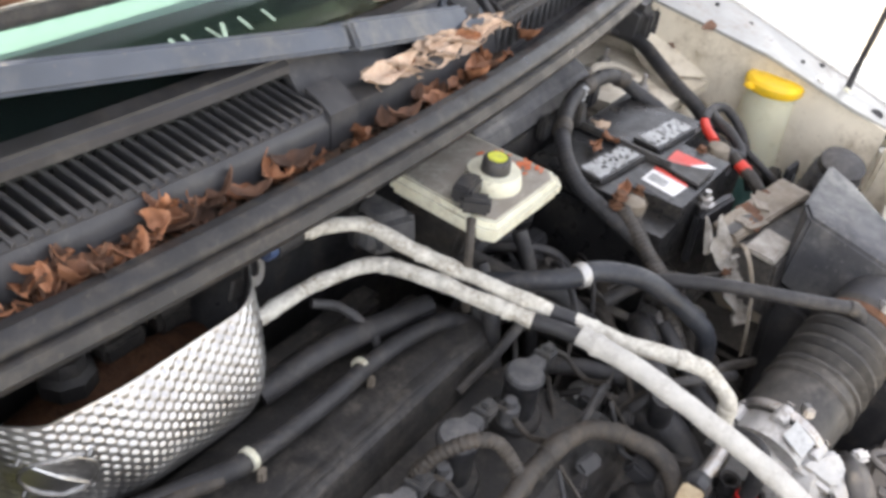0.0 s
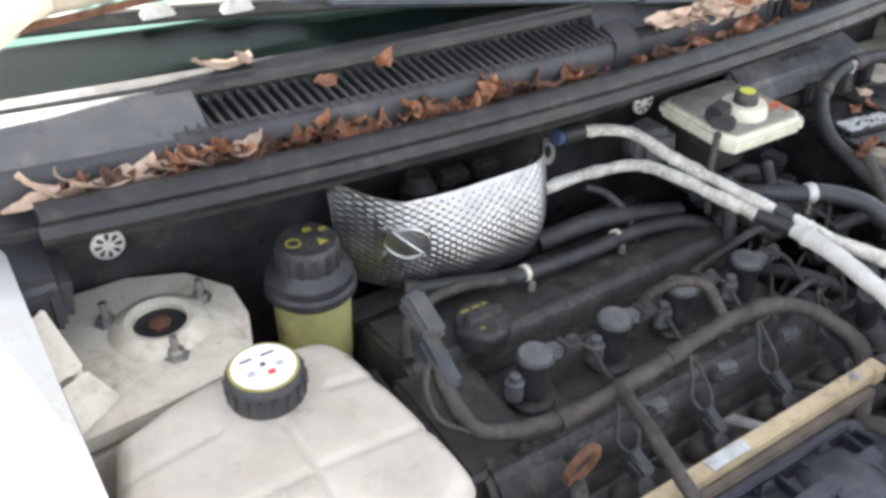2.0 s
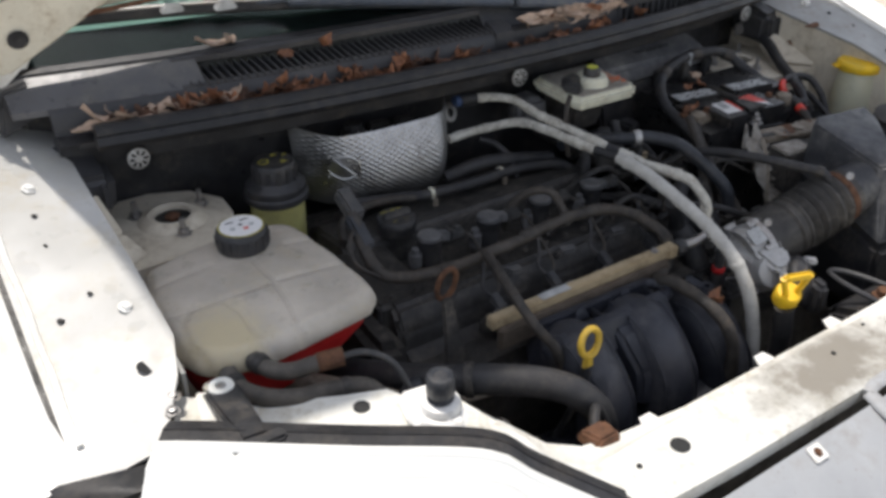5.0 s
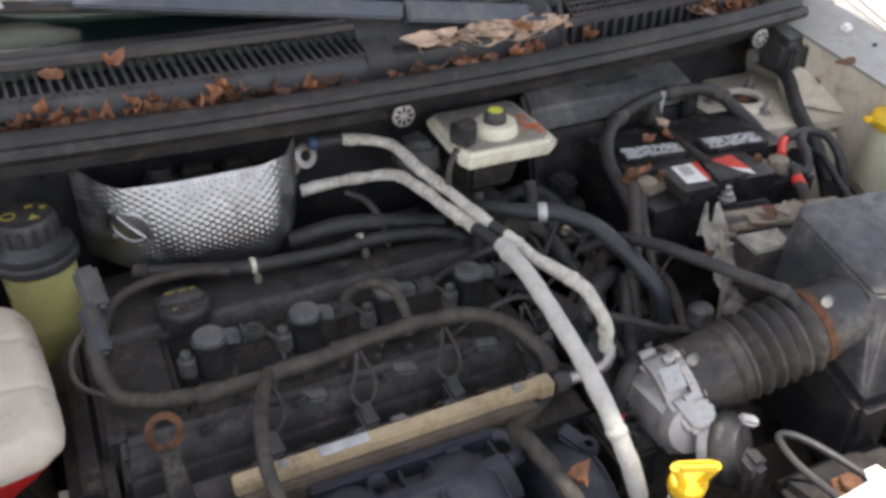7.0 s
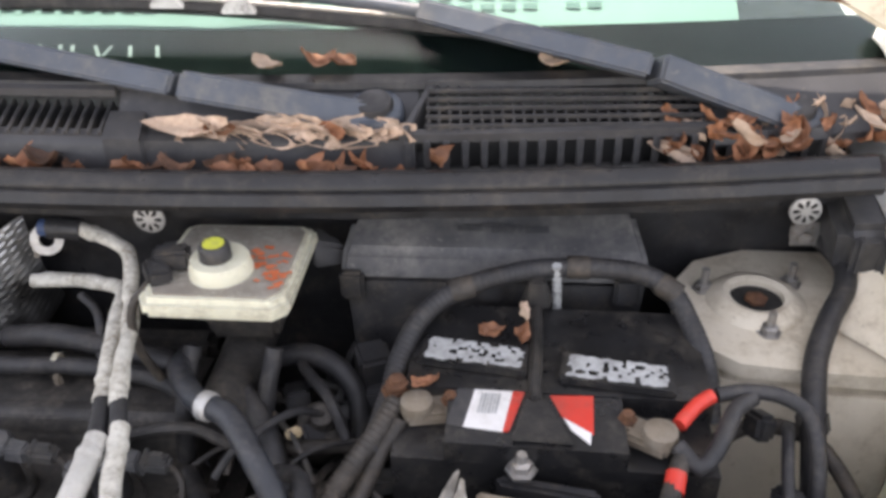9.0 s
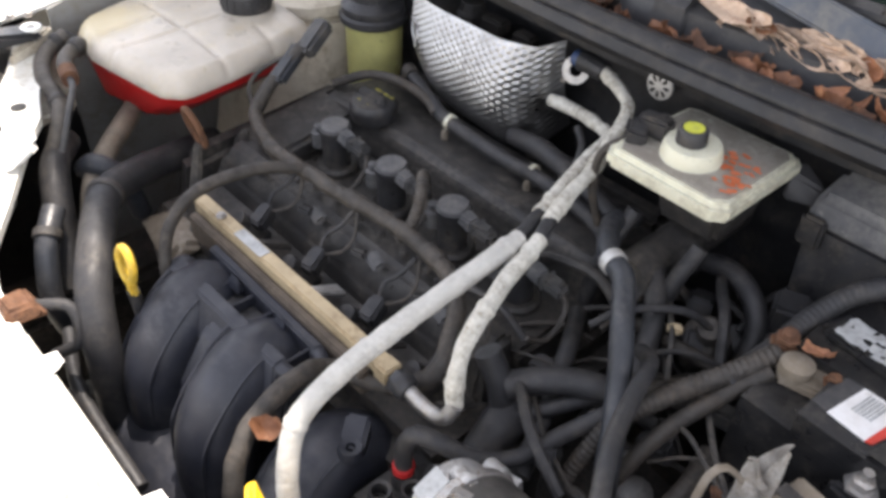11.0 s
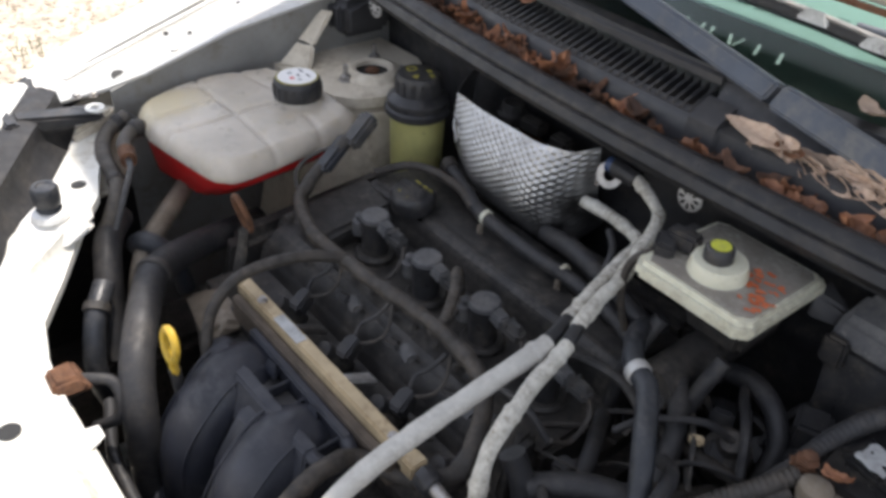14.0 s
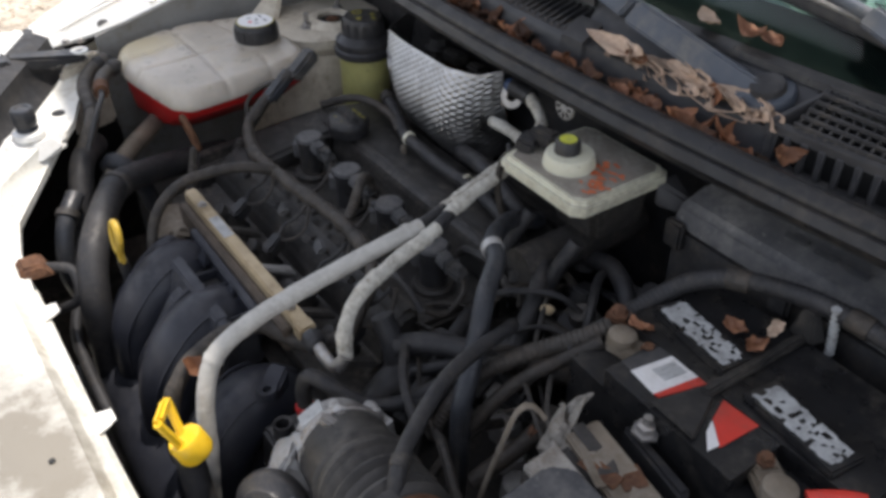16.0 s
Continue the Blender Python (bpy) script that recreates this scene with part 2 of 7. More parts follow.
    print_=mat("black_print", (0.02, 0.02, 0.02), 0.6, var=0.1, scale=30, bump=0.0),
)


def glass_mat():
    m = bpy.data.materials.new("windscreen_glass")
    m.use_nodes = True
    n, l = m.node_tree.nodes, m.node_tree.links
    clear, shine, mix, fres = n.new("ShaderNodeBsdfTransparent"), n.new("ShaderNodeBsdfGlossy"), n.new("ShaderNodeMixShader"), n.new("ShaderNodeFresnel")
    clear.inputs["Color"].default_value = (0.77, 0.84, 0.82, 1)
    shine.inputs["Roughness"].default_value, fres.inputs["IOR"].default_value = 0.008, 1.27
    weak = n.new("ShaderNodeMath")
    weak.operation, weak.inputs[1].default_value = "MULTIPLY", 0.8
    l.new(fres.outputs[0], weak.inputs[0])
    l.new(weak.outputs[0], mix.inputs[0])
    l.new(clear.outputs[0], mix.inputs[1])
    l.new(shine.outputs[0], mix.inputs[2])
    l.new(mix.outputs[0], n["Material Output"].inputs["Surface"])
    return m


M["glass"] = glass_mat()


def ragged_patch(m, centre, radius, col):
    """Another colour about one place, with a ragged edge: panel paint worn to metal, a yellower tank lobe."""
    nt = m.node_tree
    n, l = nt.nodes, nt.links
    b = n["Principled BSDF"]
    base = b.inputs["Base Color"].links[0].from_socket
    co, mp, dist, ns = n.new("ShaderNodeTexCoord"), n.new("ShaderNodeMapping"), n.new("ShaderNodeVectorMath"), n.new("ShaderNodeTexNoise")
    mp.inputs["Location"].default_value = [-c / r for c, r in zip(centre, radius)]
    mp.inputs["Scale"].default_value = [1 / r for r in radius]
    dist.operation = "LENGTH"
    ns.inputs["Scale"].default_value, ns.inputs["Detail"].default_value, ns.inputs["Roughness"].default_value = 28.0, 8.0, 0.7
    l.new(co.outputs["Object"], mp.inputs["Vector"])
    l.new(mp.outputs[0], dist.inputs[0])
    l.new(co.outputs["Object"], ns.inputs["Vector"])
    add, rng, mix = n.new("ShaderNodeMath"), n.new("ShaderNodeMapRange"), n.new("ShaderNodeMix")
    add.operation = "MULTIPLY_ADD"
    l.new(ns.outputs[0], add.inputs[0])
    add.inputs[1].default_value = -1.9
    l.new(dist.outputs["Value"], add.inputs[2])
    rng.inputs[1].default_value, rng.inputs[2].default_value, rng.inputs[3].default_value, rng.inputs[4].default_value = -0.5, 0.42, 0.9, 0.0
    l.new(add.outputs[0], rng.inputs[0])
    mix.data_type = "RGBA"
    l.new(rng.outputs[0], mix.inputs[0])
    l.new(base, mix.inputs[6])
    mix.inputs[7].default_value = (*col, 1)
    l.new(mix.outputs[2], b.inputs["Base Color"])


# Front corner of the tank: a yellower, paler colour than the rest.
ragged_patch(M["tank"], (-0.597, -0.290, 0.872), (0.042, 0.046, 0.08), (0.56, 0.48, 0.31))
ragged_patch(M["panel"], (0.01, -0.61, 0.785), (0.13, 0.055, 0.2), (0.20, 0.175, 0.135))


# ---- building helpers ----
def thing(name, base, label, category, group="", kind=""):
    ob = new(name)
    ob.empty_display_size = 0.02
    ob.location = base
    return tagged(ob, label, category, group, kind)


def link(name, bm, material, smooth=True):
    bmesh.ops.recalc_face_normals(bm, faces=bm.faces)
    me = bpy.data.meshes.new(name)
    bm.to_mesh(me)
    bm.free()
    me.materials.append(material)
    if smooth:
        me.shade_smooth()
        me.set_sharp_from_angle(angle=radians(38))
    return new(name, me)


def put_under(ob, parent):
    ob.parent = parent
    if parent.type == "EMPTY":
        ob.matrix_parent_inverse = Matrix.Translation(-parent.location)
    return ob


def part(name, bm, material, parent, label=""):
    """A bmesh, made in world places, as one mesh under a thing or a part."""
    ob = put_under(link(name, bm, material), parent)
    return tagged(ob, label)


def solo(name, bm, material, label, category, group="", kind=""):
    return tagged(link(name, bm, material), label, category, group, kind)


def merged(*bms):
    out = bms[0]
    for b in bms[1:]:
        me = bpy.data.meshes.new("join")
        b.to_mesh(me)
        out.from_mesh(me)
        b.free()
        bpy.data.meshes.remove(me)
    return out


def bevelled(bm, w, seg=2, angle=20):
    if w > 0:
        es = [e for e in bm.edges if len(e.link_faces) == 2 and e.calc_face_angle(0) > radians(angle)]
        bmesh.ops.bevel(bm, geom=es, offset=w, segments=seg, affect="EDGES", clamp_overlap=True)
    return bm


def box(size, m=None, bevel=0.003, seg=2):
    """A bevelled box about the origin, moved by m (a matrix or a place)."""
    bm = bmesh.new()
    bmesh.ops.create_cube(bm, size=1, matrix=Matrix.Diagonal((*size, 1)))
    bevelled(bm, bevel, seg)
    return moved(bm, m)


def moved(bm, m):
    if m is not None:
        bm.transform(m if isinstance(m, Matrix) else Matrix.Translation(m))
    return bm


def hull(points, bevel=0.004, seg=2):
    bm = bmesh.new()
    for p in points:
        bm.verts.new(p)
    r = bmesh.ops.convex_hull(bm, input=bm.verts)
    bmesh.ops.delete(bm, geom=[v for v in bm.verts if not v.link_faces], context="VERTS")
    bmesh.ops.dissolve_limit(bm, angle_limit=radians(3), verts=bm.verts, edges=bm.edges)
    return bevelled(bm, bevel, seg)


def prism(poly, z0, z1, bevel=0.003, seg=2, top=1.0, m=None):
    """A plan outline drawn up from z0 to z1; top: the size of the upper outline."""
    bm = bmesh.new()
    cx, cy = sum(p[0] for p in poly) / len(poly), sum(p[1] for p in poly) / len(poly)
    a = [bm.verts.new((x, y, z0)) for x, y in poly]
    b = [bm.verts.new((cx + (x - cx) * top, cy + (y - cy) * top, z1)) for x, y in poly]
    bm.faces.new(a[::-1])
    bm.faces.new(b)
    k = len(poly)
    for i in range(k):
        bm.faces.new((a[i], a[(i + 1) % k], b[(i + 1) % k], b[i]))
    bevelled(bm, bevel, seg)
    return moved(bm, m)


def rounded(w, d, r, n=5, cx=0.0, cy=0.0):
    out = []
    for sx, sy, a0 in ((1, 1, 0), (-1, 1, 90), (-1, -1, 180), (1, -1, 270)):
        for i in range(n):
            a = radians(a0 + 90 * i / (n - 1))
            out.append((cx + sx * (w / 2 - r) + r * math.cos(a), cy + sy * (d / 2 - r) + r * math.sin(a)))
    return out


def lathe(profile, n=28, m=None, closed=True):
    """Turns (radius, height) points round z."""
    bm = bmesh.new()
    rings = []
    for r, z in profile:
        rings.append([bm.verts.new((r * math.cos(2 * math.pi * i / n), r * math.sin(2 * math.pi * i / n), z)) for i in range(n)])
    for a, b in zip(rings, rings[1:]):
        for i in range(n):
            bm.faces.new((a[i], a[(i + 1) % n], b[(i + 1) % n], b[i]))
    if closed:
        bm.faces.new(rings[0][::-1])
        bm.faces.new(rings[-1])
    return moved(bm, m)


def along(a, b):
    """The matrix that stands at a with z towards b."""
    a, b = Vector(a), Vector(b)
    return Matrix.Translation(a) @ (b - a).to_track_quat("Z", "Y").to_matrix().to_4x4()


def smooth_line(pts, step=0.006):
    pts = [Vector(p) for p in pts]
    ext = [2 * pts[0] - pts[1], *pts, 2 * pts[-1] - pts[-2]]
    out = []
    for i in range(1, len(ext) - 2):
        p0, p1, p2, p3 = ext[i - 1 : i + 3]
        k = max(2, int((p2 - p1).length / step))
        for j in range(k):
            t = j / k
            out.append(0.5 * (2 * p1 + (p2 - p0) * t + (2 * p0 - 5 * p1 + 4 * p2 - p3) * t * t + (3 * p1 - p0 - 3 * p2 + p3) * t**3))
    out.append(pts[-1])
    return out


def tube(pts, r, n=12, step=0.006, ribs=0.0, pitch=0.006, lumpy=0.0, flat=1.0, smooth=True):
    """A hose through pts. r: one radius or two; ribs: depth of corrugation; lumpy: uneven wrapping."""
    line = smooth_line(pts, min(step, pitch / 4) if ribs else step) if smooth else [Vector(p) for p in pts]
    bm = bmesh.new()
    r0, r1 = r if isinstance(r, tuple) else (r, r)
    up, rings, run = Vector((0.13, 0.21, 0.97)), [], 0.0
    for i, p in enumerate(line):
        t = (line[min(i + 1, len(line) - 1)] - line[max(i - 1, 0)]).normalized()
        side = t.cross(up)
        side = side.normalized() if side.length > 1e-4 else t.orthogonal().normalized()
        up = side.cross(t).normalized()
        if i:
            run += (p - line[i - 1]).length
        rr = r0 + (r1 - r0) * i / (len(line) - 1)
        if ribs:
            rr -= ribs * (0.5 + 0.5 * math.cos(2 * math.pi * run / pitch))
        ring = []
        for j in range(n):
            a = 2 * math.pi * j / n
            d = side * math.cos(a) + up * math.sin(a) * flat
            k = 1 + lumpy * noise.noise((p + d * rr) * 55) if lumpy else 1
            ring.append(bm.verts.new(p + d * rr * k))
        rings.append(ring)
    for a, b in zip(rings, rings[1:]):
        for j in range(n):
            bm.faces.new((a[j], a[(j + 1) % n], b[(j + 1) % n], b[j]))
    bm.faces.new(rings[0][::-1])
    bm.faces.new(rings[-1])
    return bm


def grid(f, nu, nv, thick=0.0):
    """A sheet of nu x nv cells from f(u, v), with thickness."""
    bm = bmesh.new()
    vs = [[bm.verts.new(f(i / nu, j / nv)) for j in range(nv + 1)] for i in range(nu + 1)]
    for i in range(nu):
        for j in range(nv):
            bm.faces.new((vs[i][j], vs[i + 1][j], vs[i + 1][j + 1], vs[i][j + 1]))
    if thick:
        bm.normal_update()
        bmesh.ops.solidify(bm, geom=bm.faces[:], thickness=thick)
    return bm


BOW = 0.13


def sweep(profile, x0, x1, n=30, bow=BOW):
    """A closed (y, z) outline drawn from x0 to x1 along the bowed cowl."""
    bm = bmesh.new()
    rings = []
    for i in range(n + 1):
        x = x0 + (x1 - x0) * i / n
        rings.append([bm.verts.new((x, y + bow * x * x, z)) for y, z in profile])
    k = len(profile)
    for a, b in zip(rings, rings[1:]):
        for j in range(k):
            bm.faces.new((a[j], a[(j + 1) % k], b[(j + 1) % k], b[j]))
    bm.faces.new(rings[0])
    bm.faces.new(rings[-1][::-1])
    return bm


def strip(left, right, drop, bevel=0.003):
    """A sheet-metal beam between two edge lines, with sides drop deep."""
    bm = bmesh.new()
    rows = []
    for a, b in zip(left, right):
        a, b = Vector(a), Vector(b)
        d = Vector((0, 0, -drop))
        rows.append([bm.verts.new(p) for p in (a + d, a, b, b + d)])
    for p, q in zip(rows, rows[1:]):
        for j in range(4):
            bm.faces.new((p[j], p[(j + 1) % 4], q[(j + 1) % 4], q[j]))
    bm.faces.new(rows[0])
    bm.faces.new(rows[-1][::-1])
    return bevelled(bm, bevel, 2, 30)


def bolt(p, r=0.007, h=0.008, axis=(0, 0, 1)):
    return lathe([(r * 1.5, 0), (r * 1.5, h * 0.25), (r, h * 0.3), (r, h * 0.9), (r * 0.8, h)], 6, along(p, Vector(p) + Vector(axis)))


def disc_on(p, r, h=0.0008, axis=(0, 0, 1), n=24):
    return lathe([(r, 0), (r, h)], n, along(p, Vector(p) + Vector(axis)))


def mirrored(bm):
    bm.transform(Matrix.Diagonal((-1, 1, 1, 1)))
    bmesh.ops.reverse_faces(bm, faces=bm.faces)
    return bm


# ---- ground ----
def ground_height(x, y):
    return 0.008 * noise.noise((x * 0.7, y * 0.7, 0)) - 0.006


bm = bmesh.new()
cells = [-400, -60, -15, *[-8 + 0.4 * i for i in range(41)], 15, 60, 400]
vs = [[bm.verts.new((x, y, ground_height(x, y) if abs(x) < 9 and abs(y) < 9 else 0.0)) for y in cells] for x in cells]
for i in range(len(cells) - 1):
    for j in range(len(cells) - 1):
        bm.faces.new((vs[i][j], vs[i + 1][j], vs[i + 1][j + 1], vs[i][j + 1]))
solo("ground", bm, M["gravel"], "pale gravel ground with dry leaf litter and sparse grass", "ground", kind="structure")


def litter():
    bm = bmesh.new()
    rnd = random.Random(5)
    for k in range(30000):
        side = -1 if k < 26000 else 1
        x, y = side * rnd.uniform(0.95, 4.6), rnd.uniform(-1.4, 4.0)
        s, a = rnd.uniform(0.004, 0.015), rnd.uniform(0, 6.28)
        z = ground_height(x, y) + 0.004
        c, d = math.cos(a), math.sin(a)
        pts = [(-s, 0, 0), (-0.2 * s, -0.55 * s, 0.3 * s), (s, 0, 0.1 * s), (-0.2 * s, 0.55 * s, rnd.uniform(0, 0.6) * s)]
        v = [bm.verts.new((x + px * c - py * d, y + px * d + py * c, z + pz)) for px, py, pz in pts]
        bm.faces.new((v[0], v[1], v[2]))
        bm.faces.new((v[0], v[2], v[3]))
    return bm


solo("leaf_litter", litter(), M["pebble"], "scattered dry leaf litter and stones on gravel", "litter", kind="stuff")


def grass():
    bm = bmesh.new()
    rnd = random.Random(8)
    for k in range(70):
        cx, cy = -rnd.uniform(1.3, 4.8), rnd.uniform(-1.2, 4.2)
        for j in range(26):
            x, y = cx + rnd.gauss(0, 0.05), cy + rnd.gauss(0, 0.05)
            h, a = rnd.uniform(0.02, 0.06), rnd.uniform(0, 6.28)
            z = ground_height(x, y)
            dx, dy = 0.003 * math.cos(a), 0.003 * math.sin(a)
            bm.faces.new([bm.verts.new(p) for p in ((x - dx, y - dy, z), (x + dx, y + dy, z), (x - dy * 6, y + dx * 6, z + h))])
    return bm


solo("grass_tufts", grass(), M["grass"], "sparse short green grass tufts in gravel", "grass", kind="stuff")

# ---- car body ----
car = thing("car_body", (0, -0.3, 0.0), "white car body with an open dirty engine bay", "car")


def flange_inner(y):
    return 0.897 + 0.245 * (min(y, -0.165) + 0.305) + 0.12 * max(0.0, y + 0.165)


def flange_z(x, y):
    """Height of the flange between the bay and the fender gap."""
    outer = 0.885 + 0.30 * (min(y, 0.15) + 0.29)
    return flange_inner(y) + (outer - flange_inner(y)) * (abs(x) - 0.65) / 0.12


def side_panels(s):
    """Fender, flange, inner wing and strut tower of one side, built for x > 0."""
    flip = (lambda b: b) if s > 0 else mirrored

    def fender(u, v):
        y = -0.400 + 1.03 * u
        nose = max(0.0, (-0.30 - y) / 0.22) ** 2
        prof = [(0.778, 0.872), (0.780, 0.902), (0.800, 0.912), (0.835, 0.908), (0.868, 0.885), (0.890, 0.84), (0.905, 0.76), (0.912, 0.66), (0.905, 0.5)]
        k = v * (len(prof) - 1)
        i = min(int(k), len(prof) - 2)
        t = k - i
        x = prof[i][0] * (1 - t) + prof[i + 1][0] * t
        z = prof[i][1] * (1 - t) + prof[i + 1][1] * t
        return (x - 0.10 * nose, y, z - 0.016 + 0.30 * (min(y, 0.15) + 0.29) + 0.05 * max(0, y - 0.15) - 0.02 * nose)

    part("fender", flip(grid(fender, 26, 24, 0.004)), M["paint"], car, "white painted front fender")
    def rail(u, v):
        """The sloping inner flange: v runs from its inner edge to the gap beside the fender."""
        k = u * 6
        line = [(0.651, 0.13), (0.651, 0.0), (0.650, -0.10), (0.648, -0.20), (0.646, -0.29), (0.660, -0.337), (0.697, -0.40)]
        i = min(int(k), 5)
        t = k - i
        x = line[i][0] * (1 - t) + line[i + 1][0] * t
        y = line[i][1] * (1 - t) + line[i + 1][1] * t
        return (x + (0.770 - x) * v, y, flange_z(x + (0.770 - x) * v, y) + 0.0012 * math.sin(40 * y) * math.sin(3.1 * v))

    part("flange", flip(grid(rail, 48, 10, 0.004)), M["greyflange" if s > 0 else "flange"], car, "dusty pale grey sloping inner flange with small holes")
    up = Vector((-0.35, -0.15, 1)).normalized()
    for hx, hy, r in ((0.683, -0.313, 0.0085), (0.718, -0.06, 0.0035), (0.719, -0.113, 0.0035), (0.735, -0.22, 0.004), (0.70, -0.20, 0.003)):
        part("hole", flip(disc_on((hx, hy, flange_z(hx, hy) + 0.0006), r, 0.0008, up)), M["print_"], car)
    for hx, hy in ((0.675, -0.235), (0.712, -0.01)):
        part("bolt", flip(bolt((hx, hy, flange_z(hx, hy)), 0.006, 0.006, up)), M["paint"], car)
    rust_patch = [(0.648 + 0.016 * math.cos(a) * (1 + 0.3 * math.sin(3 * a)), -0.078 + 0.010 * math.sin(a) * (1 + 0.3 * math.cos(2 * a))) for a in [0.42 * i for i in range(15)]]
    if s > 0:
        part("rust_patch", flip(hull([(x, y, flange_z(x, y) + o) for x, y in rust_patch for o in (0.0006, 0.0016)], 0)), M["rust"], car, "brown rust patch on the flange")
    part("gap_seal", flip(strip([(0.766, y, flange_z(0.77, y) - 0.012) for y in (-0.42, -0.3, -0.2, -0.1, 0.0, 0.12)], [(0.786, y, flange_z(0.77, y) - 0.012) for y in (-0.42, -0.3, -0.2, -0.1, 0.0, 0.12)], 0.03, 0.002)), M["seal"], car, "black seal in the gap beside the fender")
    rnd = random.Random(int(9 + s))
    lip_pts = [(0.760 + rnd.uniform(-0.001, 0.001), y, flange_z(0.760, y) + 0.002) for y in [-0.36 + 0.04 * i for i in range(13)]]
    part("flange_lip", flip(tube(lip_pts, 0.0035, 8, 0.02)), M["paint"], car, "torn white paint lip beside the gap")

    def wing(u, v):
        y = -0.335 + 0.485 * u
        return (0.652 + 0.02 * math.sin(3 * u) * v + 0.012 * max(0, 1 - abs(v - 0.5) * 6), y, flange_inner(y) - 0.004 - 0.40 * v)

    # Added sheet closing the gap; near-black covers both black plastic and shade.
    part("lower_wing", flip(hull([(0.650, -0.33, 0.40), (0.658, -0.33, 0.40), (0.655, -0.60, 0.40), (0.663, -0.60, 0.40), (0.652, -0.33, 0.80), (0.660, -0.33, 0.80), (0.600, -0.44, 0.775), (0.640, -0.60, 0.74)], 0.004)), M["seal"], car, "near-black lower wing panel, partly standing in for shade")
    part("inner_wing", flip(grid(wing, 20, 16, 0.004)), M["primer" if s > 0 else "wing"], car, "dirty grey inner wing panel, left one coloured as shaded")
    plan = [(0.478, 0.025), (0.480, -0.020), (0.494, -0.062), (0.520, -0.084), (0.580, -0.092), (0.660, -0.098), (0.660, 0.090), (0.560, 0.092), (0.508, 0.070)]
    part("tower_plate", flip(prism(plan, 0.851, 0.8655, 0.005, 3)), M["primer"], car, "stained pale strut tower plate")
    shell = hull([(x, y, 0.850) for x, y in [(0.566 + (x - 0.566) * 0.96, (y) * 0.97) for x, y in plan]] + [(0.566 + (x - 0.566) * 1.12, -0.06 + (y + 0.02) * 1.25, 0.55) for x, y in plan], 0.01, 3)
    part("strut_tower", flip(shell), M["primer"], car, "dusty painted strut tower")
    part("strut_hole", flip(disc_on((0.553, 0.004, 0.8662), 0.0245, 0.0006)), M["print_"], car, "dark centre hole of the strut mount")
    ring = lathe([(0.024, 0.0), (0.024, 0.009), (0.030, 0.011), (0.042, 0.006), (0.046, 0.0)], 36, pose(0.553, 0.004, 0.864), closed=False)
    part("mount_ring", flip(ring), M["primer"], car, "raised pale rim of the strut mount")
    nut = lathe([(0.010, 0), (0.011, 0.004), (0.006, 0.007)], 6, pose(0.553, 0.004, 0.8664))
    part("strut_nut", flip(nut), M["rust"], car, "rusty strut nut")
    for px, py in ((0.509, 0.023), (0.554, -0.041), (0.592, 0.035)):
        st = merged(bolt((px, py, 0.864), 0.0075, 0.009), tube([(px, py, 0.870), (px, py, 0.888)], 0.0036, 8, 0.01, smooth=False))
        part("stud", flip(st), M["steel"], car, "zinc-plated strut mount stud and nut")
    part("slot", flip(disc_on((0.64 - 0.005, -0.062, 0.8617), 0.0085, 0.0006)), M["print_"], car)
    brace = merged(hull([(0.640, -0.006, 0.932), (0.656, -0.016, 0.932), (0.626, -0.048, 0.893), (0.650, -0.062, 0.896), (0.640, -0.002, 0.928), (0.628, -0.042, 0.889)], 0.003), hull([(0.626, -0.048, 0.893), (0.650, -0.062, 0.896), (0.606, -0.068, 0.866), (0.648, -0.098, 0.867), (0.628, -0.042, 0.889), (0.610, -0.060, 0.862)], 0.003))
    if s > 0:
        brace = hull([(0.60, -0.03, 0.866), (0.655, -0.105, 0.869), (0.66, 0.05, 0.90), (0.655, 0.02, 0.875), (0.635, 0.06, 0.925), (0.665, 0.085, 0.93), (0.665, -0.06, 0.888)], 0.005)
    part("wing_brace", flip(brace), M["primer"], car, "sloping pale brace beside the strut tower")
    # dark cover at the end of the cowl
    cov = hull([(0.618, 0.002, 0.89), (0.615, 0.085, 0.89), (0.72, 0.002, 0.895), (0.72, 0.10, 0.895), (0.612, -0.003, 0.945), (0.612, 0.09, 0.966), (0.72, 0.0, 0.950), (0.72, 0.10, 0.970)], 0.012, 3)
    for k in range(4):
        part("cover_rib", flip(box((0.012, 0.010, 0.040), (0.630 + 0.024 * k, 0.0, 0.921), 0.004)), M["cowl"], car)
    part("cowl_end_cover", flip(cov), M["cowl"], car, "dark grey plastic cowl end cover")
    # front corner: head lamp and its arm
    edge = smooth_line([(0.705, -0.420, 0.8935), (0.674, -0.440, 0.893), (0.564, -0.515, 0.889), (0.470, -0.578, 0.885), (0.436, -0.606, 0.862), (0.376, -0.664, 0.828)], 0.012)

    def along_lamp(section):
        """A moulding that follows the top edge of the lamp; the section gives (outward, up)."""
        def f(u, v):
            k = u * (len(edge) - 1)
            i = min(int(k), len(edge) - 2)
            e = edge[i].lerp(edge[i + 1], k - i)
            q = v * (len(section) - 1)
            j = min(int(q), len(section) - 2)
            d = section[j][0] + (section[j + 1][0] - section[j][0]) * (q - j)
            h = section[j][1] + (section[j + 1][1] - section[j][1]) * (q - j)
            return (e.x + 0.56 * d, e.y - 0.83 * d, e.z + h)
        return grid(f, len(edge), (len(section) - 1) * 2, 0.003)

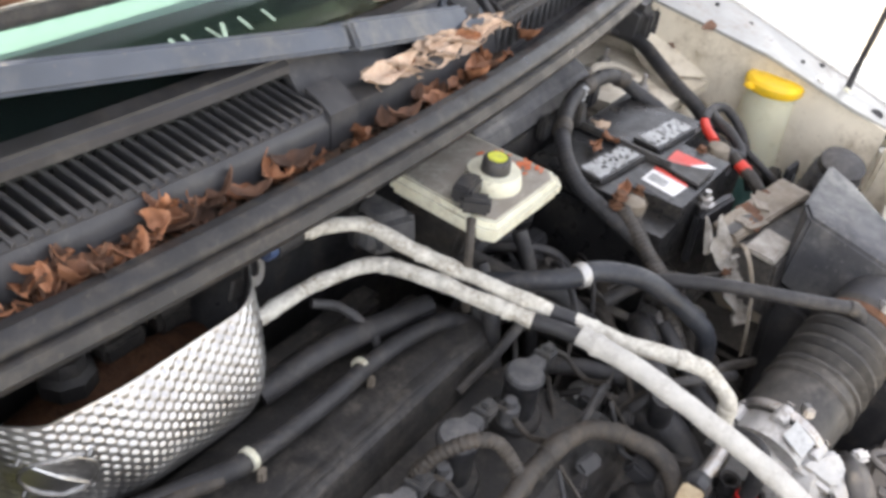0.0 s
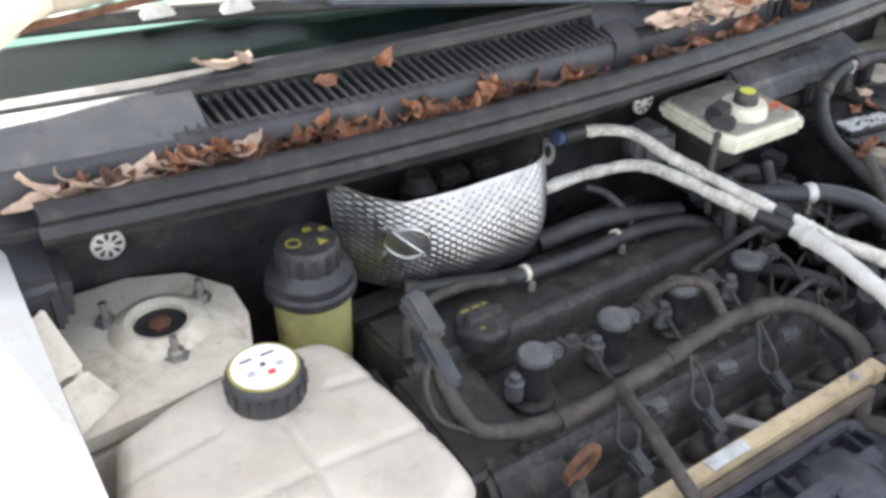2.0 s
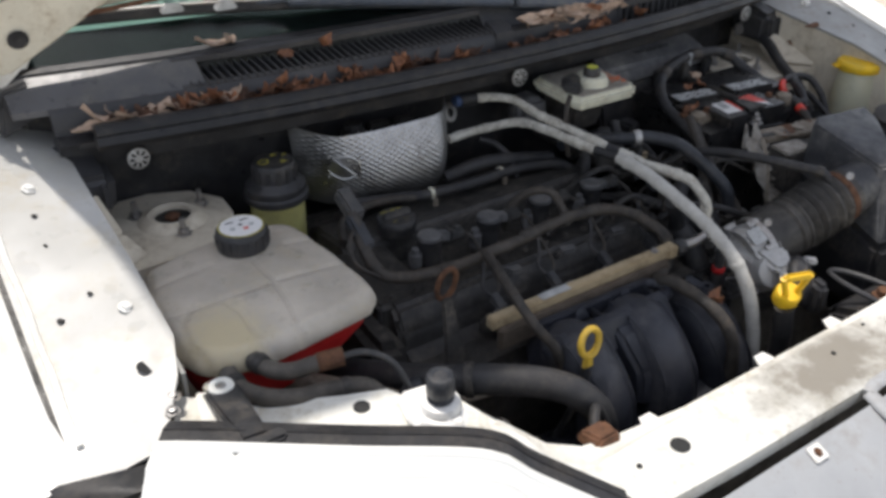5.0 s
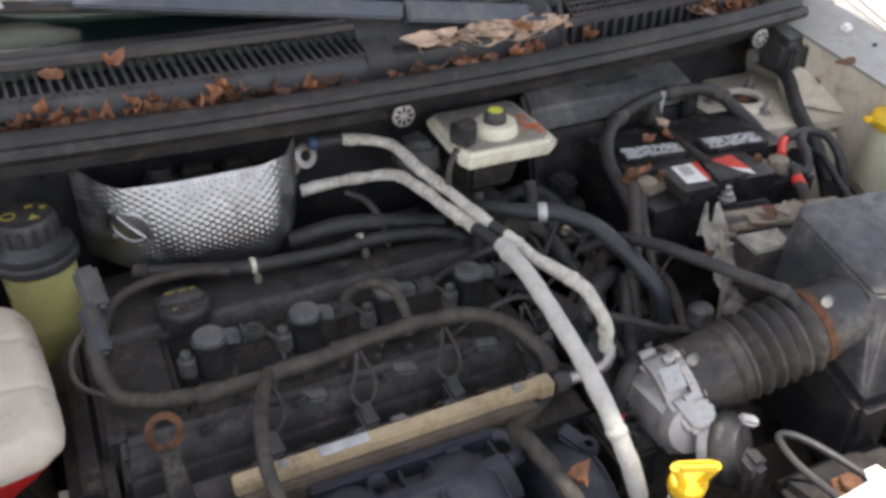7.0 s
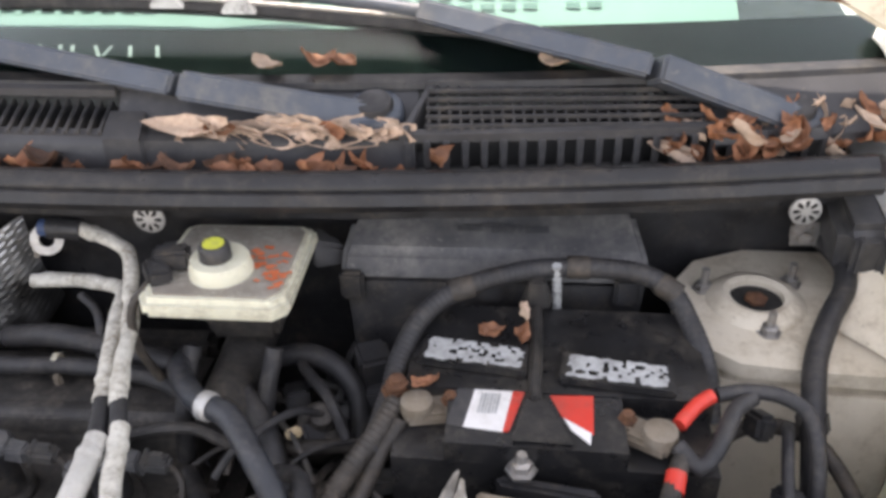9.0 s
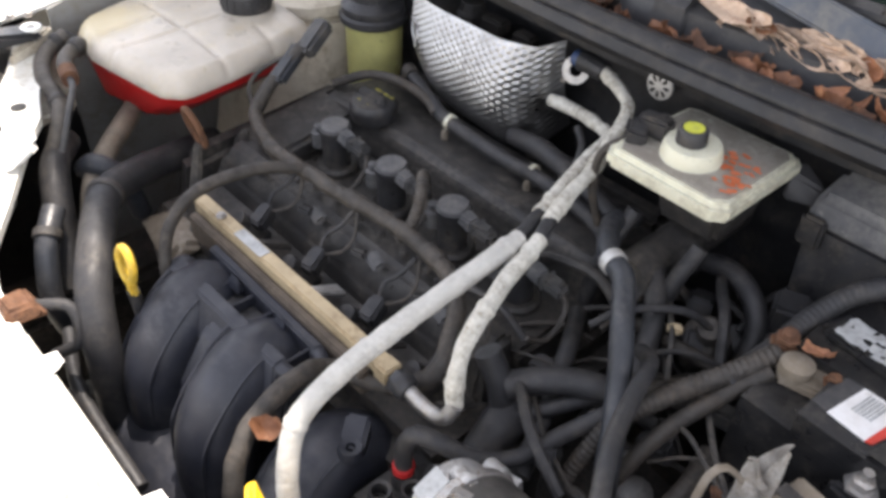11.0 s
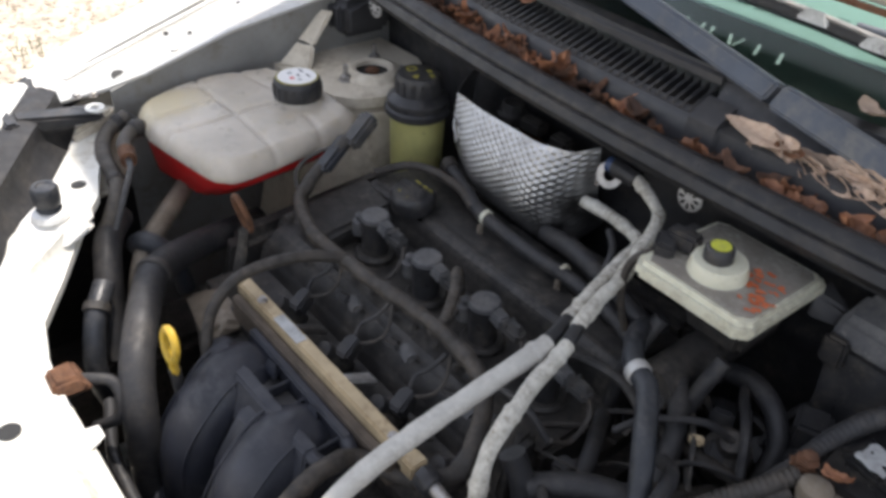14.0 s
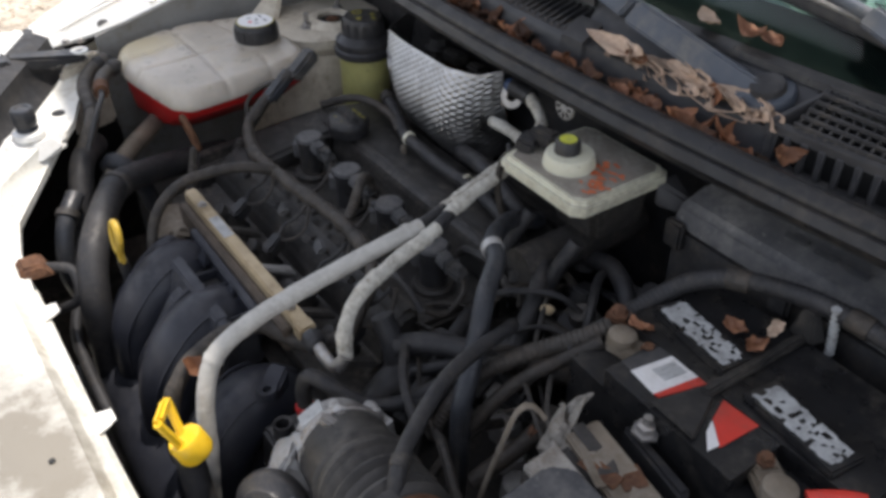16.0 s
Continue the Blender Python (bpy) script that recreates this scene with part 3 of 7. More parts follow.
    lampo = part("headlight", flip(along_lamp([(0, 0), (0.004, 0.004), (0.014, 0.005), (0.016, 0.002), (0.034, 0.001), (0.037, -0.003), (0.062, -0.018), (0.082, -0.045), (0.094, -0.09), (0.098, -0.16), (0.092, -0.25)])), M["lamp"], car, "hazy pale headlight lens with stepped top edge")
    put_under(tagged(link("housing_lip", flip(along_lamp([(-0.001, -0.004), (-0.012, -0.004), (-0.013, -0.012), (-0.016, -0.012), (-0.017, -0.004), (-0.030, -0.009), (-0.034, -0.032), (-0.064, -0.062)])), M["rubber"]), "dark grey housing lip with a groove"), lampo)
    # Added black block where the gap is only open and dark.
    part("corner_filler", flip(hull([(0.705, -0.400, 0.78), (0.83, -0.375, 0.78), (0.72, -0.46, 0.78), (0.82, -0.45, 0.78), (0.705, -0.405, 0.862), (0.815, -0.385, 0.868), (0.715, -0.450, 0.868), (0.78, -0.44, 0.862)], 0.006)), M["seal"], car, "black block standing in for the dark gap by the headlight")
    back = hull([(0.45, -0.58, 0.66), (0.45, -0.67, 0.66), (0.66, -0.41, 0.66), (0.80, -0.40, 0.66), (0.46, -0.585, 0.745), (0.455, -0.668, 0.752), (0.60, -0.622, 0.775), (0.77, -0.505, 0.810), (0.66, -0.42, 0.775), (0.80, -0.43, 0.83)], 0.008)
    put_under(link("housing", flip(back), M["print_"]), lampo)
    hook_plate = hull([(0.628, -0.360, 0.866), (0.650, -0.350, 0.868), (0.660, -0.398, 0.862), (0.636, -0.402, 0.860), (0.628, -0.360, 0.870), (0.650, -0.350, 0.872), (0.660, -0.398, 0.866), (0.636, -0.402, 0.864)], 0.002)
    part("bracket_plate", flip(hook_plate), M["panel"], car, "dirty white bracket plate at the corner")
    for bx, by in ((0.671, -0.352), (0.678, -0.372)):
        part("bracket_bolt", flip(bolt((bx, by, 0.876), 0.005, 0.006)), M["steel"], car)
    slide = merged(hull([(0.612, -0.362, 0.868), (0.646, -0.358, 0.868), (0.618, -0.470, 0.872), (0.648, -0.468, 0.872), (0.612, -0.362, 0.878), (0.646, -0.358, 0.878), (0.620, -0.462, 0.894), (0.646, -0.460, 0.894)], 0.004), box((0.052, 0.016, 0.010), (0.634, -0.468, 0.890), 0.003))
    washer = lathe([(0.0055, 0.0), (0.0055, 0.003), (0.012, 0.003), (0.013, 0.0)], 20, pose(0.629, -0.366, 0.8785), closed=False)
    part("washer", flip(washer), M["panel"], car, "white plastic washer")
    part("wing_end", flip(hull([(0.606, -0.405, 0.76), (0.618, -0.398, 0.76), (0.626, -0.340, 0.76), (0.640, -0.335, 0.76), (0.612, -0.405, 0.862), (0.624, -0.398, 0.862), (0.628, -0.345, 0.874), (0.642, -0.340, 0.874)], 0.004)), M["primer"], car, "grey-green end plate of the inner wing")
    part("wing_tab", flip(hull([(0.545, -0.405, 0.806), (0.600, -0.400, 0.812), (0.545, -0.380, 0.806), (0.606, -0.372, 0.812), (0.545, -0.405, 0.811), (0.600, -0.400, 0.817), (0.545, -0.380, 0.811), (0.606, -0.372, 0.817)], 0.002)), M["panel"], car, "dirty white bent tab")
    put_under(tagged(link("lamp_clip", flip(slide), M["black"]), "black headlight fixing arm"), lampo)
    block = hull([(0.486, -0.432, 0.845), (0.432, -0.440, 0.842), (0.416, -0.488, 0.826), (0.452, -0.540, 0.835), (0.500, -0.488, 0.847), (0.470, -0.455, 0.864), (0.441, -0.458, 0.864), (0.436, -0.488, 0.862), (0.460, -0.512, 0.861), (0.482, -0.484, 0.863)], 0.008, 4)
    part("stop_block", flip(block), M["paint"], car, "raised white block under the bump stop")


side_panels(1)
side_panels(-1)


# front panel with its bent ends
def front_beam():
    """Pressed panel: flat top, a step down to a narrow inner lip, bent ends rising to the corners."""
    inner = [(-0.665, -0.330, 0.860), (-0.625, -0.358, 0.854), (-0.587, -0.380, 0.849), (-0.524, -0.408, 0.848), (-0.482, -0.424, 0.848), (-0.462, -0.446, 0.840), (-0.393, -0.501, 0.818), (-0.362, -0.534, 0.798), (-0.324, -0.546, 0.783), (-0.291, -0.548, 0.777), (-0.183, -0.556, 0.773), (0, -0.556, 0.773)]
    outer = [(-0.680, -0.372, 0.858), (-0.640, -0.395, 0.852), (-0.605, -0.415, 0.848), (-0.551, -0.451, 0.848), (-0.500, -0.484, 0.848), (-0.458, -0.531, 0.846), (-0.414, -0.572, 0.828), (-0.381, -0.603, 0.808), (-0.374, -0.640, 0.796), (-0.318, -0.650, 0.791), (-0.20, -0.653, 0.788), (0, -0.655, 0.788)]
    step = [None] * 5 + [(-0.429, -0.477, 0.850), (-0.398, -0.536, 0.832), (-0.378, -0.570, 0.812), (-0.338, -0.581, 0.798), (-0.283, -0.573, 0.790), (-0.183, -0.570, 0.788), (0, -0.569, 0.788)]
    rows = []
    for a, b, c in zip(outer, inner, step):
        a, b = Vector(a), Vector(b)
        c = Vector(c) if c else b * 0.8 + a * 0.2
        low = c.lerp(b, 0.35)
        low.z = min(b.z + 0.001, c.z - 0.001)
        rows.append([a + Vector((0, 0, -0.022)), a + Vector((0, 0, -0.003)), a.lerp(c, 0.06), c.lerp(a, 0.06), low, b, b + Vector((0, 0, -0.010))])
    rows += [[Vector((-p.x, p.y, p.z)) for p in row] for row in rows[-2::-1]]
    fine = []
    for p, q in zip(rows, rows[1:]):
        for k in range(3):
            fine.append([u.lerp(v, k / 3) for u, v in zip(p, q)])
    fine.append(rows[-1])
    bm = bmesh.new()
    vs = [[bm.verts.new(p) for p in row] for row in fine]
    n = len(vs[0])
    for p, q in zip(vs, vs[1:]):
        for j in range(n):
            bm.faces.new((p[j], p[(j + 1) % n], q[(j + 1) % n], q[j]))
    bm.faces.new(vs[0])
    bm.faces.new(vs[-1][::-1])
    return bm


beam = part("front_panel", front_beam(), M["panel"], car, "dirty white painted radiator support panel")
lowlip = strip([(-0.36, -0.562, 0.768), (0, -0.567, 0.766), (0.36, -0.562, 0.768)], [(-0.35, -0.545, 0.760), (0, -0.550, 0.758), (0.35, -0.545, 0.760)], 0.006, 0.001)
part("panel_lip", lowlip, M["panel"], car, "dirty lower lip of the panel")
for tx in (-0.221, -0.028, 0.106, 0.26):
    part("tab", hull([(tx - 0.015, -0.555, 0.758), (tx + 0.015, -0.555, 0.758), (tx - 0.009, -0.535, 0.766), (tx + 0.009, -0.535, 0.766), (tx - 0.015, -0.555, 0.764), (tx + 0.015, -0.555, 0.764)], 0.001), M["paint"], car)
for hx, hy, hz, r in ((-0.244, -0.606, 0.7895, 0.0105), (0.244, -0.606, 0.7895, 0.0105), (-0.516, -0.434, 0.8483, 0.0085), (0.516, -0.434, 0.8483, 0.0085), (-0.301, -0.605, 0.7915, 0.003), (0.02, -0.6, 0.7885, 0.003), (0.10, -0.585, 0.7885, 0.0022), (0.13, -0.60, 0.7885, 0.0022)):
    part("hole", disc_on((hx, hy, hz), r, 0.0012), M["print_"], car)
for s in (-1, 1):
    stop = lathe([(0.012, 0), (0.0135, 0.004), (0.0115, 0.007), (0.0140, 0.011), (0.0145, 0.027), (0.0125, 0.031), (0.009, 0.0315), (0.0075, 0.030)], 24, pose(s * 0.456, -0.483, 0.864))
    part("bump_stop", stop, M["bluerub"], car, "grey rubber bonnet bump stop")
    part("stop_collar", lathe([(0.021, 0), (0.019, 0.006), (0.013, 0.008)], 20, pose(s * 0.456, -0.483, 0.858)), M["paint"], car)
    grom = lathe([(0.0085, 0.001), (0.010, 0.0045), (0.018, 0.0045), (0.0215, 0.002), (0.022, 0.0)], 28, pose(s * 0.362, -0.633, 0.7945))
    buf = part("rubber_buffer", grom, M["greyclip"], car, "round grey rubber buffer in the panel")
    put_under(link("buffer_plug", lathe([(0.0092, 0.0), (0.0085, 0.0035), (0.004, 0.0050)], 20, pose(s * 0.362, -0.633, 0.7955)), M["print_"]), buf)
for p in ((-0.628, -0.369, 0.868), (0.628, -0.369, 0.868)):
    part("bolt", bolt(p, 0.008, 0.012), M["steel"], car, "silver flange bolt")
for x, y, w, d, mm in ((0.248, -0.593, 0.030, 0.014, "yellow"), (0.177, -0.595, 0.022, 0.018, "orange")):
    part("sticker", box((w, d, 0.0006), pose(x, y, 0.7890, 0, 0, 8), 0), M[mm], car, "small printed warning sticker")
latch = part("latch_pocket", hull([(0.012, -0.668, 0.745), (0.012, -0.708, 0.735), (0.105, -0.672, 0.745), (0.098, -0.712, 0.735), (0.016, -0.668, 0.782), (0.014, -0.704, 0.768), (0.100, -0.672, 0.781), (0.094, -0.708, 0.767)], 0.008, 3), M["print_"], car, "black bonnet latch opening in the trim")
put_under(tagged(link("latch_rim", tube([(0.000, -0.660, 0.781), (0.016, -0.656, 0.784), (0.095, -0.660, 0.784), (0.112, -0.674, 0.781), (0.106, -0.706, 0.770), (0.085, -0.722, 0.764), (0.020, -0.722, 0.764), (0.000, -0.700, 0.770), (0.000, -0.660, 0.781)], 0.009, 10, flat=0.5), M["trim"]), "moulded grey rim of the latch opening"), latch)
put_under(tagged(link("latch_hook", merged(box((0.030, 0.022, 0.010), pose(0.05, -0.692, 0.776, 20, 0, 20), 0.002), tube([(0.03, -0.69, 0.778), (0.045, -0.70, 0.782), (0.07, -0.695, 0.780)], 0.003, 8)), M["steel"]), "grimy steel latch hook"), latch)
for x, y in ((-0.118, -0.682), (0.166, -0.684), (-0.30, -0.70)):
    sq = part("trim_washer", box((0.020, 0.018, 0.003), pose(x, y, 0.7722, 22, 0, 0), 0.001), M["paint"], car, "pale square trim washer")
    put_under(link("rivet", bolt((x, y, 0.773), 0.004, 0.003, (0, -0.4, 1)), M["rust"]), sq)
part("rusty_clip", hull([(-0.315, -0.56, 0.772), (-0.275, -0.56, 0.772), (-0.315, -0.525, 0.772), (-0.27, -0.52, 0.772), (-0.31, -0.53, 0.785), (-0.28, -0.53, 0.785), (-0.305, -0.555, 0.788), (-0.28, -0.555, 0.788)], 0.003), M["rust"], car, "small rusty bracket on the panel edge")
part("clip_loop", tube([(-0.29, -0.53, 0.775), (-0.265, -0.505, 0.775), (-0.25, -0.51, 0.745), (-0.27, -0.53, 0.725)], 0.006), M["rubber"], car)
# bumper and grille trim in front
trim = strip([(-0.42, -0.78, 0.70), (-0.2, -0.81, 0.715), (0.2, -0.81, 0.715), (0.42, -0.78, 0.70)], [(-0.40, -0.665, 0.765), (-0.2, -0.67, 0.775), (0.2, -0.67, 0.775), (0.40, -0.665, 0.765)], 0.06, 0.008)
part("front_trim", trim, M["trim"], car, "grey plastic panel over the grille")
for s in (-1, 1):
    part("trim_block", hull([(s * 0.33, -0.66, 0.75), (s * 0.40, -0.66, 0.75), (s * 0.33, -0.72, 0.75), (s * 0.40, -0.72, 0.74), (s * 0.345, -0.67, 0.812), (s * 0.385, -0.67, 0.81), (s * 0.345, -0.70, 0.80), (s * 0.385, -0.70, 0.80)], 0.006), M["trim"], car, "grey plastic locating block")
    part("trim_rivet", bolt((s * 0.30, -0.72, 0.752), 0.006, 0.005, (0, -0.5, 1)), M["rust"], car)


def bumper(u, v):
    x = -0.86 + 1.72 * u
    return (x, -0.80 - 0.10 * math.sin(math.pi * v) + 0.28 * abs(x) ** 2.2, 0.70 - 0.38 * v - 0.02 * abs(x))


part("bumper", grid(bumper, 40, 14, 0.004), M["paint"], car, "white painted front bumper")
# firewall under the cowl
fire = sweep([(-0.034, 0.988), (0.000, 0.980), (0.002, 0.944), (0.050, 0.935), (0.052, 0.86), (0.056, 0.72), (0.060, 0.42), (0.070, 0.42), (0.066, 0.86), (0.064, 0.945), (0.015, 0.985)], -0.66, 0.66, 40)
part("firewall", fire, M["black"], car, "black insulated firewall panel")


def star_washer(p):
    m = pose(*p, 90, 0, 0)
    w = part("washer", lathe([(0.014, -0.002), (0.014, 0.001), (0.0125, 0.002), (0.003, 0.002)], 32, m), M["alu"], car, "round slotted pale push washer")
    for i in range(8):
        petal = hull([m @ pose(0, 0, 0, 0, 0, 45 * i) @ (Vector(q) * 0.64 + Vector((0, 0, 0.0007))) for q in ((0.006, 0, 0.0021), (0.011, 0.0028, 0.0021), (0.017, 0.0030, 0.0021), (0.0185, 0, 0.0021), (0.017, -0.0030, 0.0021), (0.011, -0.0028, 0.0021), (0.011, 0, 0.0028))], 0)
        put_under(link("slot", petal, M["print_"]), w)


for p in ((-0.576, 0.026, 0.950), (0.005, -0.012, 0.951), (0.588, 0.030, 0.948)):
    star_washer(p)
part("grommet", lathe([(0.020, -0.004), (0.020, 0.002), (0.015, 0.004), (0.005, 0.002)], 24, pose(0.012, -0.006, 0.895, 90, 0, 0)), M["black"], car)
part("undertray", box((1.30, 0.75, 0.02), (0, -0.26, 0.36), 0), M["deep"], car, "grimy dark undertray")
for s in (-1, 1):
    part("side_member", box((0.10, 0.70, 0.14), (s * 0.53, -0.25, 0.52), 0.012), M["deep"], car, "dark dirty chassis rail")
part("radiator", box((0.66, 0.04, 0.42), (0, -0.60, 0.53), 0.006), M["deep"], car, "black radiator and fan shroud")
part("radiator_top", hull([(-0.34, -0.60, 0.68), (0.36, -0.60, 0.68), (-0.34, -0.545, 0.68), (0.36, -0.545, 0.68), (-0.33, -0.60, 0.735), (0.35, -0.60, 0.735), (-0.33, -0.555, 0.735), (0.35, -0.555, 0.735)], 0.008), M["black"], car)
for s in (-1, 1):
    part("wheel", lathe([(0.16, -0.09), (0.29, -0.1), (0.31, -0.07), (0.31, 0.07), (0.29, 0.1), (0.16, 0.09)], 40, pose(s * 0.76, -0.02, 0.31, 0, 90, 0)), M["rubber"], car, "black front tyre")

# cabin behind the windscreen
SLOPE = 0.50


def screen(u, v):
    x = -0.70 + 1.40 * u
    d = 0.06 + BOW * x * x + 0.85 * v
    return (x, d, 1.050 + SLOPE * 0.85 * v + 0.031 * math.sin(math.pi * v))


part("dashboard", sweep([(0.075, 1.02), (0.30, 1.06), (0.62, 1.07), (0.70, 0.95), (0.70, 0.60), (0.07, 0.60)], -0.68, 0.68, 30), M["black"], car, "black dashboard behind the windscreen")
part("roof", hull([(-0.60, 0.92, 1.45), (0.60, 0.92, 1.45), (-0.56, 2.2, 1.50), (0.56, 2.2, 1.50), (-0.56, 0.95, 1.49), (0.56, 0.95, 1.49), (-0.54, 2.2, 1.53), (0.54, 2.2, 1.53)], 0.01), M["paint"], car, "white car roof")
for s in (-1, 1):
    part("pillar", tube([(s * 0.74, 0.12, 0.98), (s * 0.70, 0.5, 1.22), (s * 0.62, 0.95, 1.45)], 0.035, 12), M["paint"], car, "white windscreen pillar")
    part("side_body", hull([(s * 0.80, 0.35, 0.3), (s * 0.90, 0.35, 0.3), (s * 0.80, 2.3, 0.3), (s * 0.90, 2.3, 0.3), (s * 0.80, 0.35, 0.93), (s * 0.88, 0.35, 0.93), (s * 0.80, 2.3, 0.98), (s * 0.88, 2.3, 0.98)], 0.01), M["paint"], car, "white car side")
part("cabin_back", box((1.5, 0.05, 1.2), (0, 2.3, 0.9), 0.01), M["black"], car)
part("cabin_floor", box((1.6, 2.2, 0.05), (0, 1.2, 0.55), 0.01), M["black"], car)
wind = solo("windscreen", grid(screen, 40, 24, 0.005), M["glass"], "dusty tinted windscreen above the cowl", "windscreen")


def shade_edge(x):
    return 0.061


def band(x):
    """How far the black edge band reaches up the glass."""
    return shade_edge(x) - 0.002


def under_glass(x, d, gap):
    return Vector((x, 0.06 + BOW * x * x + d + 0.4 * gap, 1.050 + SLOPE * d + 0.031 * math.sin(math.pi * d / 0.85) - gap))


part("edge_band", grid(lambda u, v: under_glass(-0.70 + 1.4 * u, -0.002 + (band(-0.70 + 1.4 * u) + 0.002) * v, 0.0075), 60, 8, 0), M["frit"], wind, "dusty black ceramic edge band")
shade = thing("sunshade", (0, 0.3, 1.1), "pale teal folded sunshade behind the windscreen", "sunshade")
part("sheet", grid(lambda u, v: under_glass(-0.62 + 1.16 * u, shade_edge(-0.62 + 1.16 * u) * (1 - v) + 0.65 * v, 0.018), 20, 16, 0.002), M["shade"], shade, "pale teal sheet")
for k in range(46):
    x = -0.52 + 0.0205 * k
    if k % 9 == 7:
        continue
    for row in (0, 1):
        q = under_glass(x, 0.088 + 0.0115 * row, 0.0165)
        part("printed_square", box((0.0135, 0.0075, 0.0004), Matrix.Translation(q) @ pose(0, 0, 0, math.degrees(math.atan(SLOPE)), 0, 0), 0), M["dashes"], shade)


# Short grey slanted strokes laid just below the glass.
for k, (x, t) in enumerate(((-0.150, 25), (-0.120, -8), (-0.098, 10), (-0.086, 12), (-0.062, 30), (-0.052, -28), (-0.030, 14), (-0.004, 16))):
    part("stroke", box((0.0035, 0.014, 0.0004), Matrix.Translation(under_glass(x, 0.036, 0.0068)) @ pose(0, 0, 0, math.degrees(math.atan(SLOPE)), 0, t), 0), M["greyprint"], wind, "faint grey slanted strokes")


# open bonnet
def hood_at(x, d, off=0.0):
    """A place on the raised bonnet: d metres from its rear edge, off metres below its skin."""
    a = radians(74)
    z0 = 1.150 - 0.07 * x * x - 0.30 * max(0.0, abs(x) - 0.60)
    y0 = 0.075 + 0.03 * x * x
    bow = 0.05 * math.sin(math.pi * min(1, d / 0.9))
    return Vector((x, y0 - d * math.cos(a) + (bow - off) * math.sin(a), z0 + d * math.sin(a) + (bow - off) * math.cos(a)))


hood = thing("bonnet", (0, 0.08, 1.10), "open white bonnet with a dirty cream underside", "bonnet")
part("skin", grid(lambda u, v: hood_at((2 * u - 1) * (0.712 + 0.012 * v), 0.02 + 0.93 * v, -0.03), 24, 20, 0.003), M["paint"], hood, "white bonnet skin")
part("inner_frame_rear", grid(lambda u, v: hood_at((2 * u - 1) * 0.708, 0.0 + 0.070 * v, 0.012 * math.sin(math.pi * v)), 40, 8, 0.012), M["cream"], hood, "cream painted rear frame of the bonnet")
part("frame_edge", tube([hood_at(-0.70 + 0.035 * k, 0.001, 0.010) for k in range(41)], 0.0035, 6, 0.03), M["rust"], hood, "rust-stained rear edge of the frame")
for s in (-1, 1):
    part("inner_frame_side", grid(lambda u, v: hood_at(s * (0.59 + 0.12 * u), 0.09 + 0.80 * v, 0.010 * math.sin(math.pi * u)), 6, 20, 0.012), M["cream"], hood, "cream painted side frame of the bonnet")
part("inner_frame_front", grid(lambda u, v: hood_at((2 * u - 1) * 0.69, 0.80 + 0.13 * v), 20, 4, 0.012), M["cream"], hood)
part("insulation", grid(lambda u, v: hood_at((2 * u - 1) * 0.60, 0.062 + 0.75 * v, -0.004 + 0.004 * math.sin(30 * u) * math.sin(30 * v)), 30, 24, 0.01), M["black"], hood, "black insulation pad")
for s in (-1, 1):
    hinge = hull([(s * 0.715, 0.085, 1.045), (s * 0.735, 0.085, 1.045), (s * 0.715, 0.105, 1.045), (s * 0.735, 0.105, 1.045), (s * 0.722, 0.080, 1.105), (s * 0.735, 0.080, 1.105), (s * 0.722, 0.095, 1.105), (s * 0.700, 0.10, 1.02), (s * 0.730, 0.12, 0.99)], 0.004)
    part("hinge", hinge, M["black"], hood, "black bonnet hinge arm")
    part("hinge_bolt", bolt((s * 0.722, 0.078, 1.095), 0.008, 0.008, (0, -1, 0.2)), M["steel"], hood, "bare steel hinge bolt")
    plate = hull([hood_at(s * x, d, o) for x, d in ((0.56, 0.012), (0.62, 0.004), (0.665, -0.010), (0.690, -0.022), (0.706, -0.012), (0.712, 0.07), (0.56, 0.07)) for o in (0.000, 0.014)], 0.005, 3)
    part("hinge_plate", plate, M["cream"], hood, "cream hinge plate with a round hole")
    hp = hood_at(s * 0.672, 0.015, 0.0145)
    part("plate_hole", lathe([(0.010, 0), (0.012, 0.002), (0.007, 0.0026), (0.004, 0.001)], 20, along(hp, hp + Vector((0, -1, -0.25)))), M["black"], hood)
    edge_strip = tube([hood_at(s * 0.660, 0.078, 0.012), hood_at(s * 0.710, 0.060, 0.014), hood_at(s * 0.718, 0.0, 0.014), hood_at(s * 0.708, -0.022, 0.008)], 0.006, 8)
    part("edge_strip", edge_strip, M["seal"], hood, "dark strip round the bonnet corner")
    part("corner_panel", hull([(s * 0.640, 0.125, 1.070), (s * 0.700, 0.105, 1.030), (s * 0.745, 0.12, 1.02), (s * 0.735, 0.115, 1.085), (s * 0.665, 0.130, 1.100), (s * 0.66, 0.16, 1.09), (s * 0.74, 0.16, 1.08), (s * 0.74, 0.16, 1.02)], 0.008, 3), M["paint"], car, "pale painted corner below the windscreen")
    part("corner_cover", hull([(s * 0.668, 0.100, 1.0), (s * 0.715, 0.09, 0.985), (s * 0.668, 0.102, 1.048), (s * 0.705, 0.098, 1.040), (s * 0.67, 0.14, 1.0), (s * 0.72, 0.14, 0.985), (s * 0.67, 0.135, 1.05), (s * 0.71, 0.135, 1.045)], 0.004), M["cowl"], car, "dark grey plastic corner cover")
rod = thing("prop_rod", (0.700, -0.266, 0.885), "thin black bonnet prop rod standing on the flange", "prop rod")
part("rod", tube([(0.706, -0.265, 0.885), (0.708, -0.26, 1.2), (0.66, -0.12, 1.86)], 0.0045, 8, 0.05), M["black"], rod)
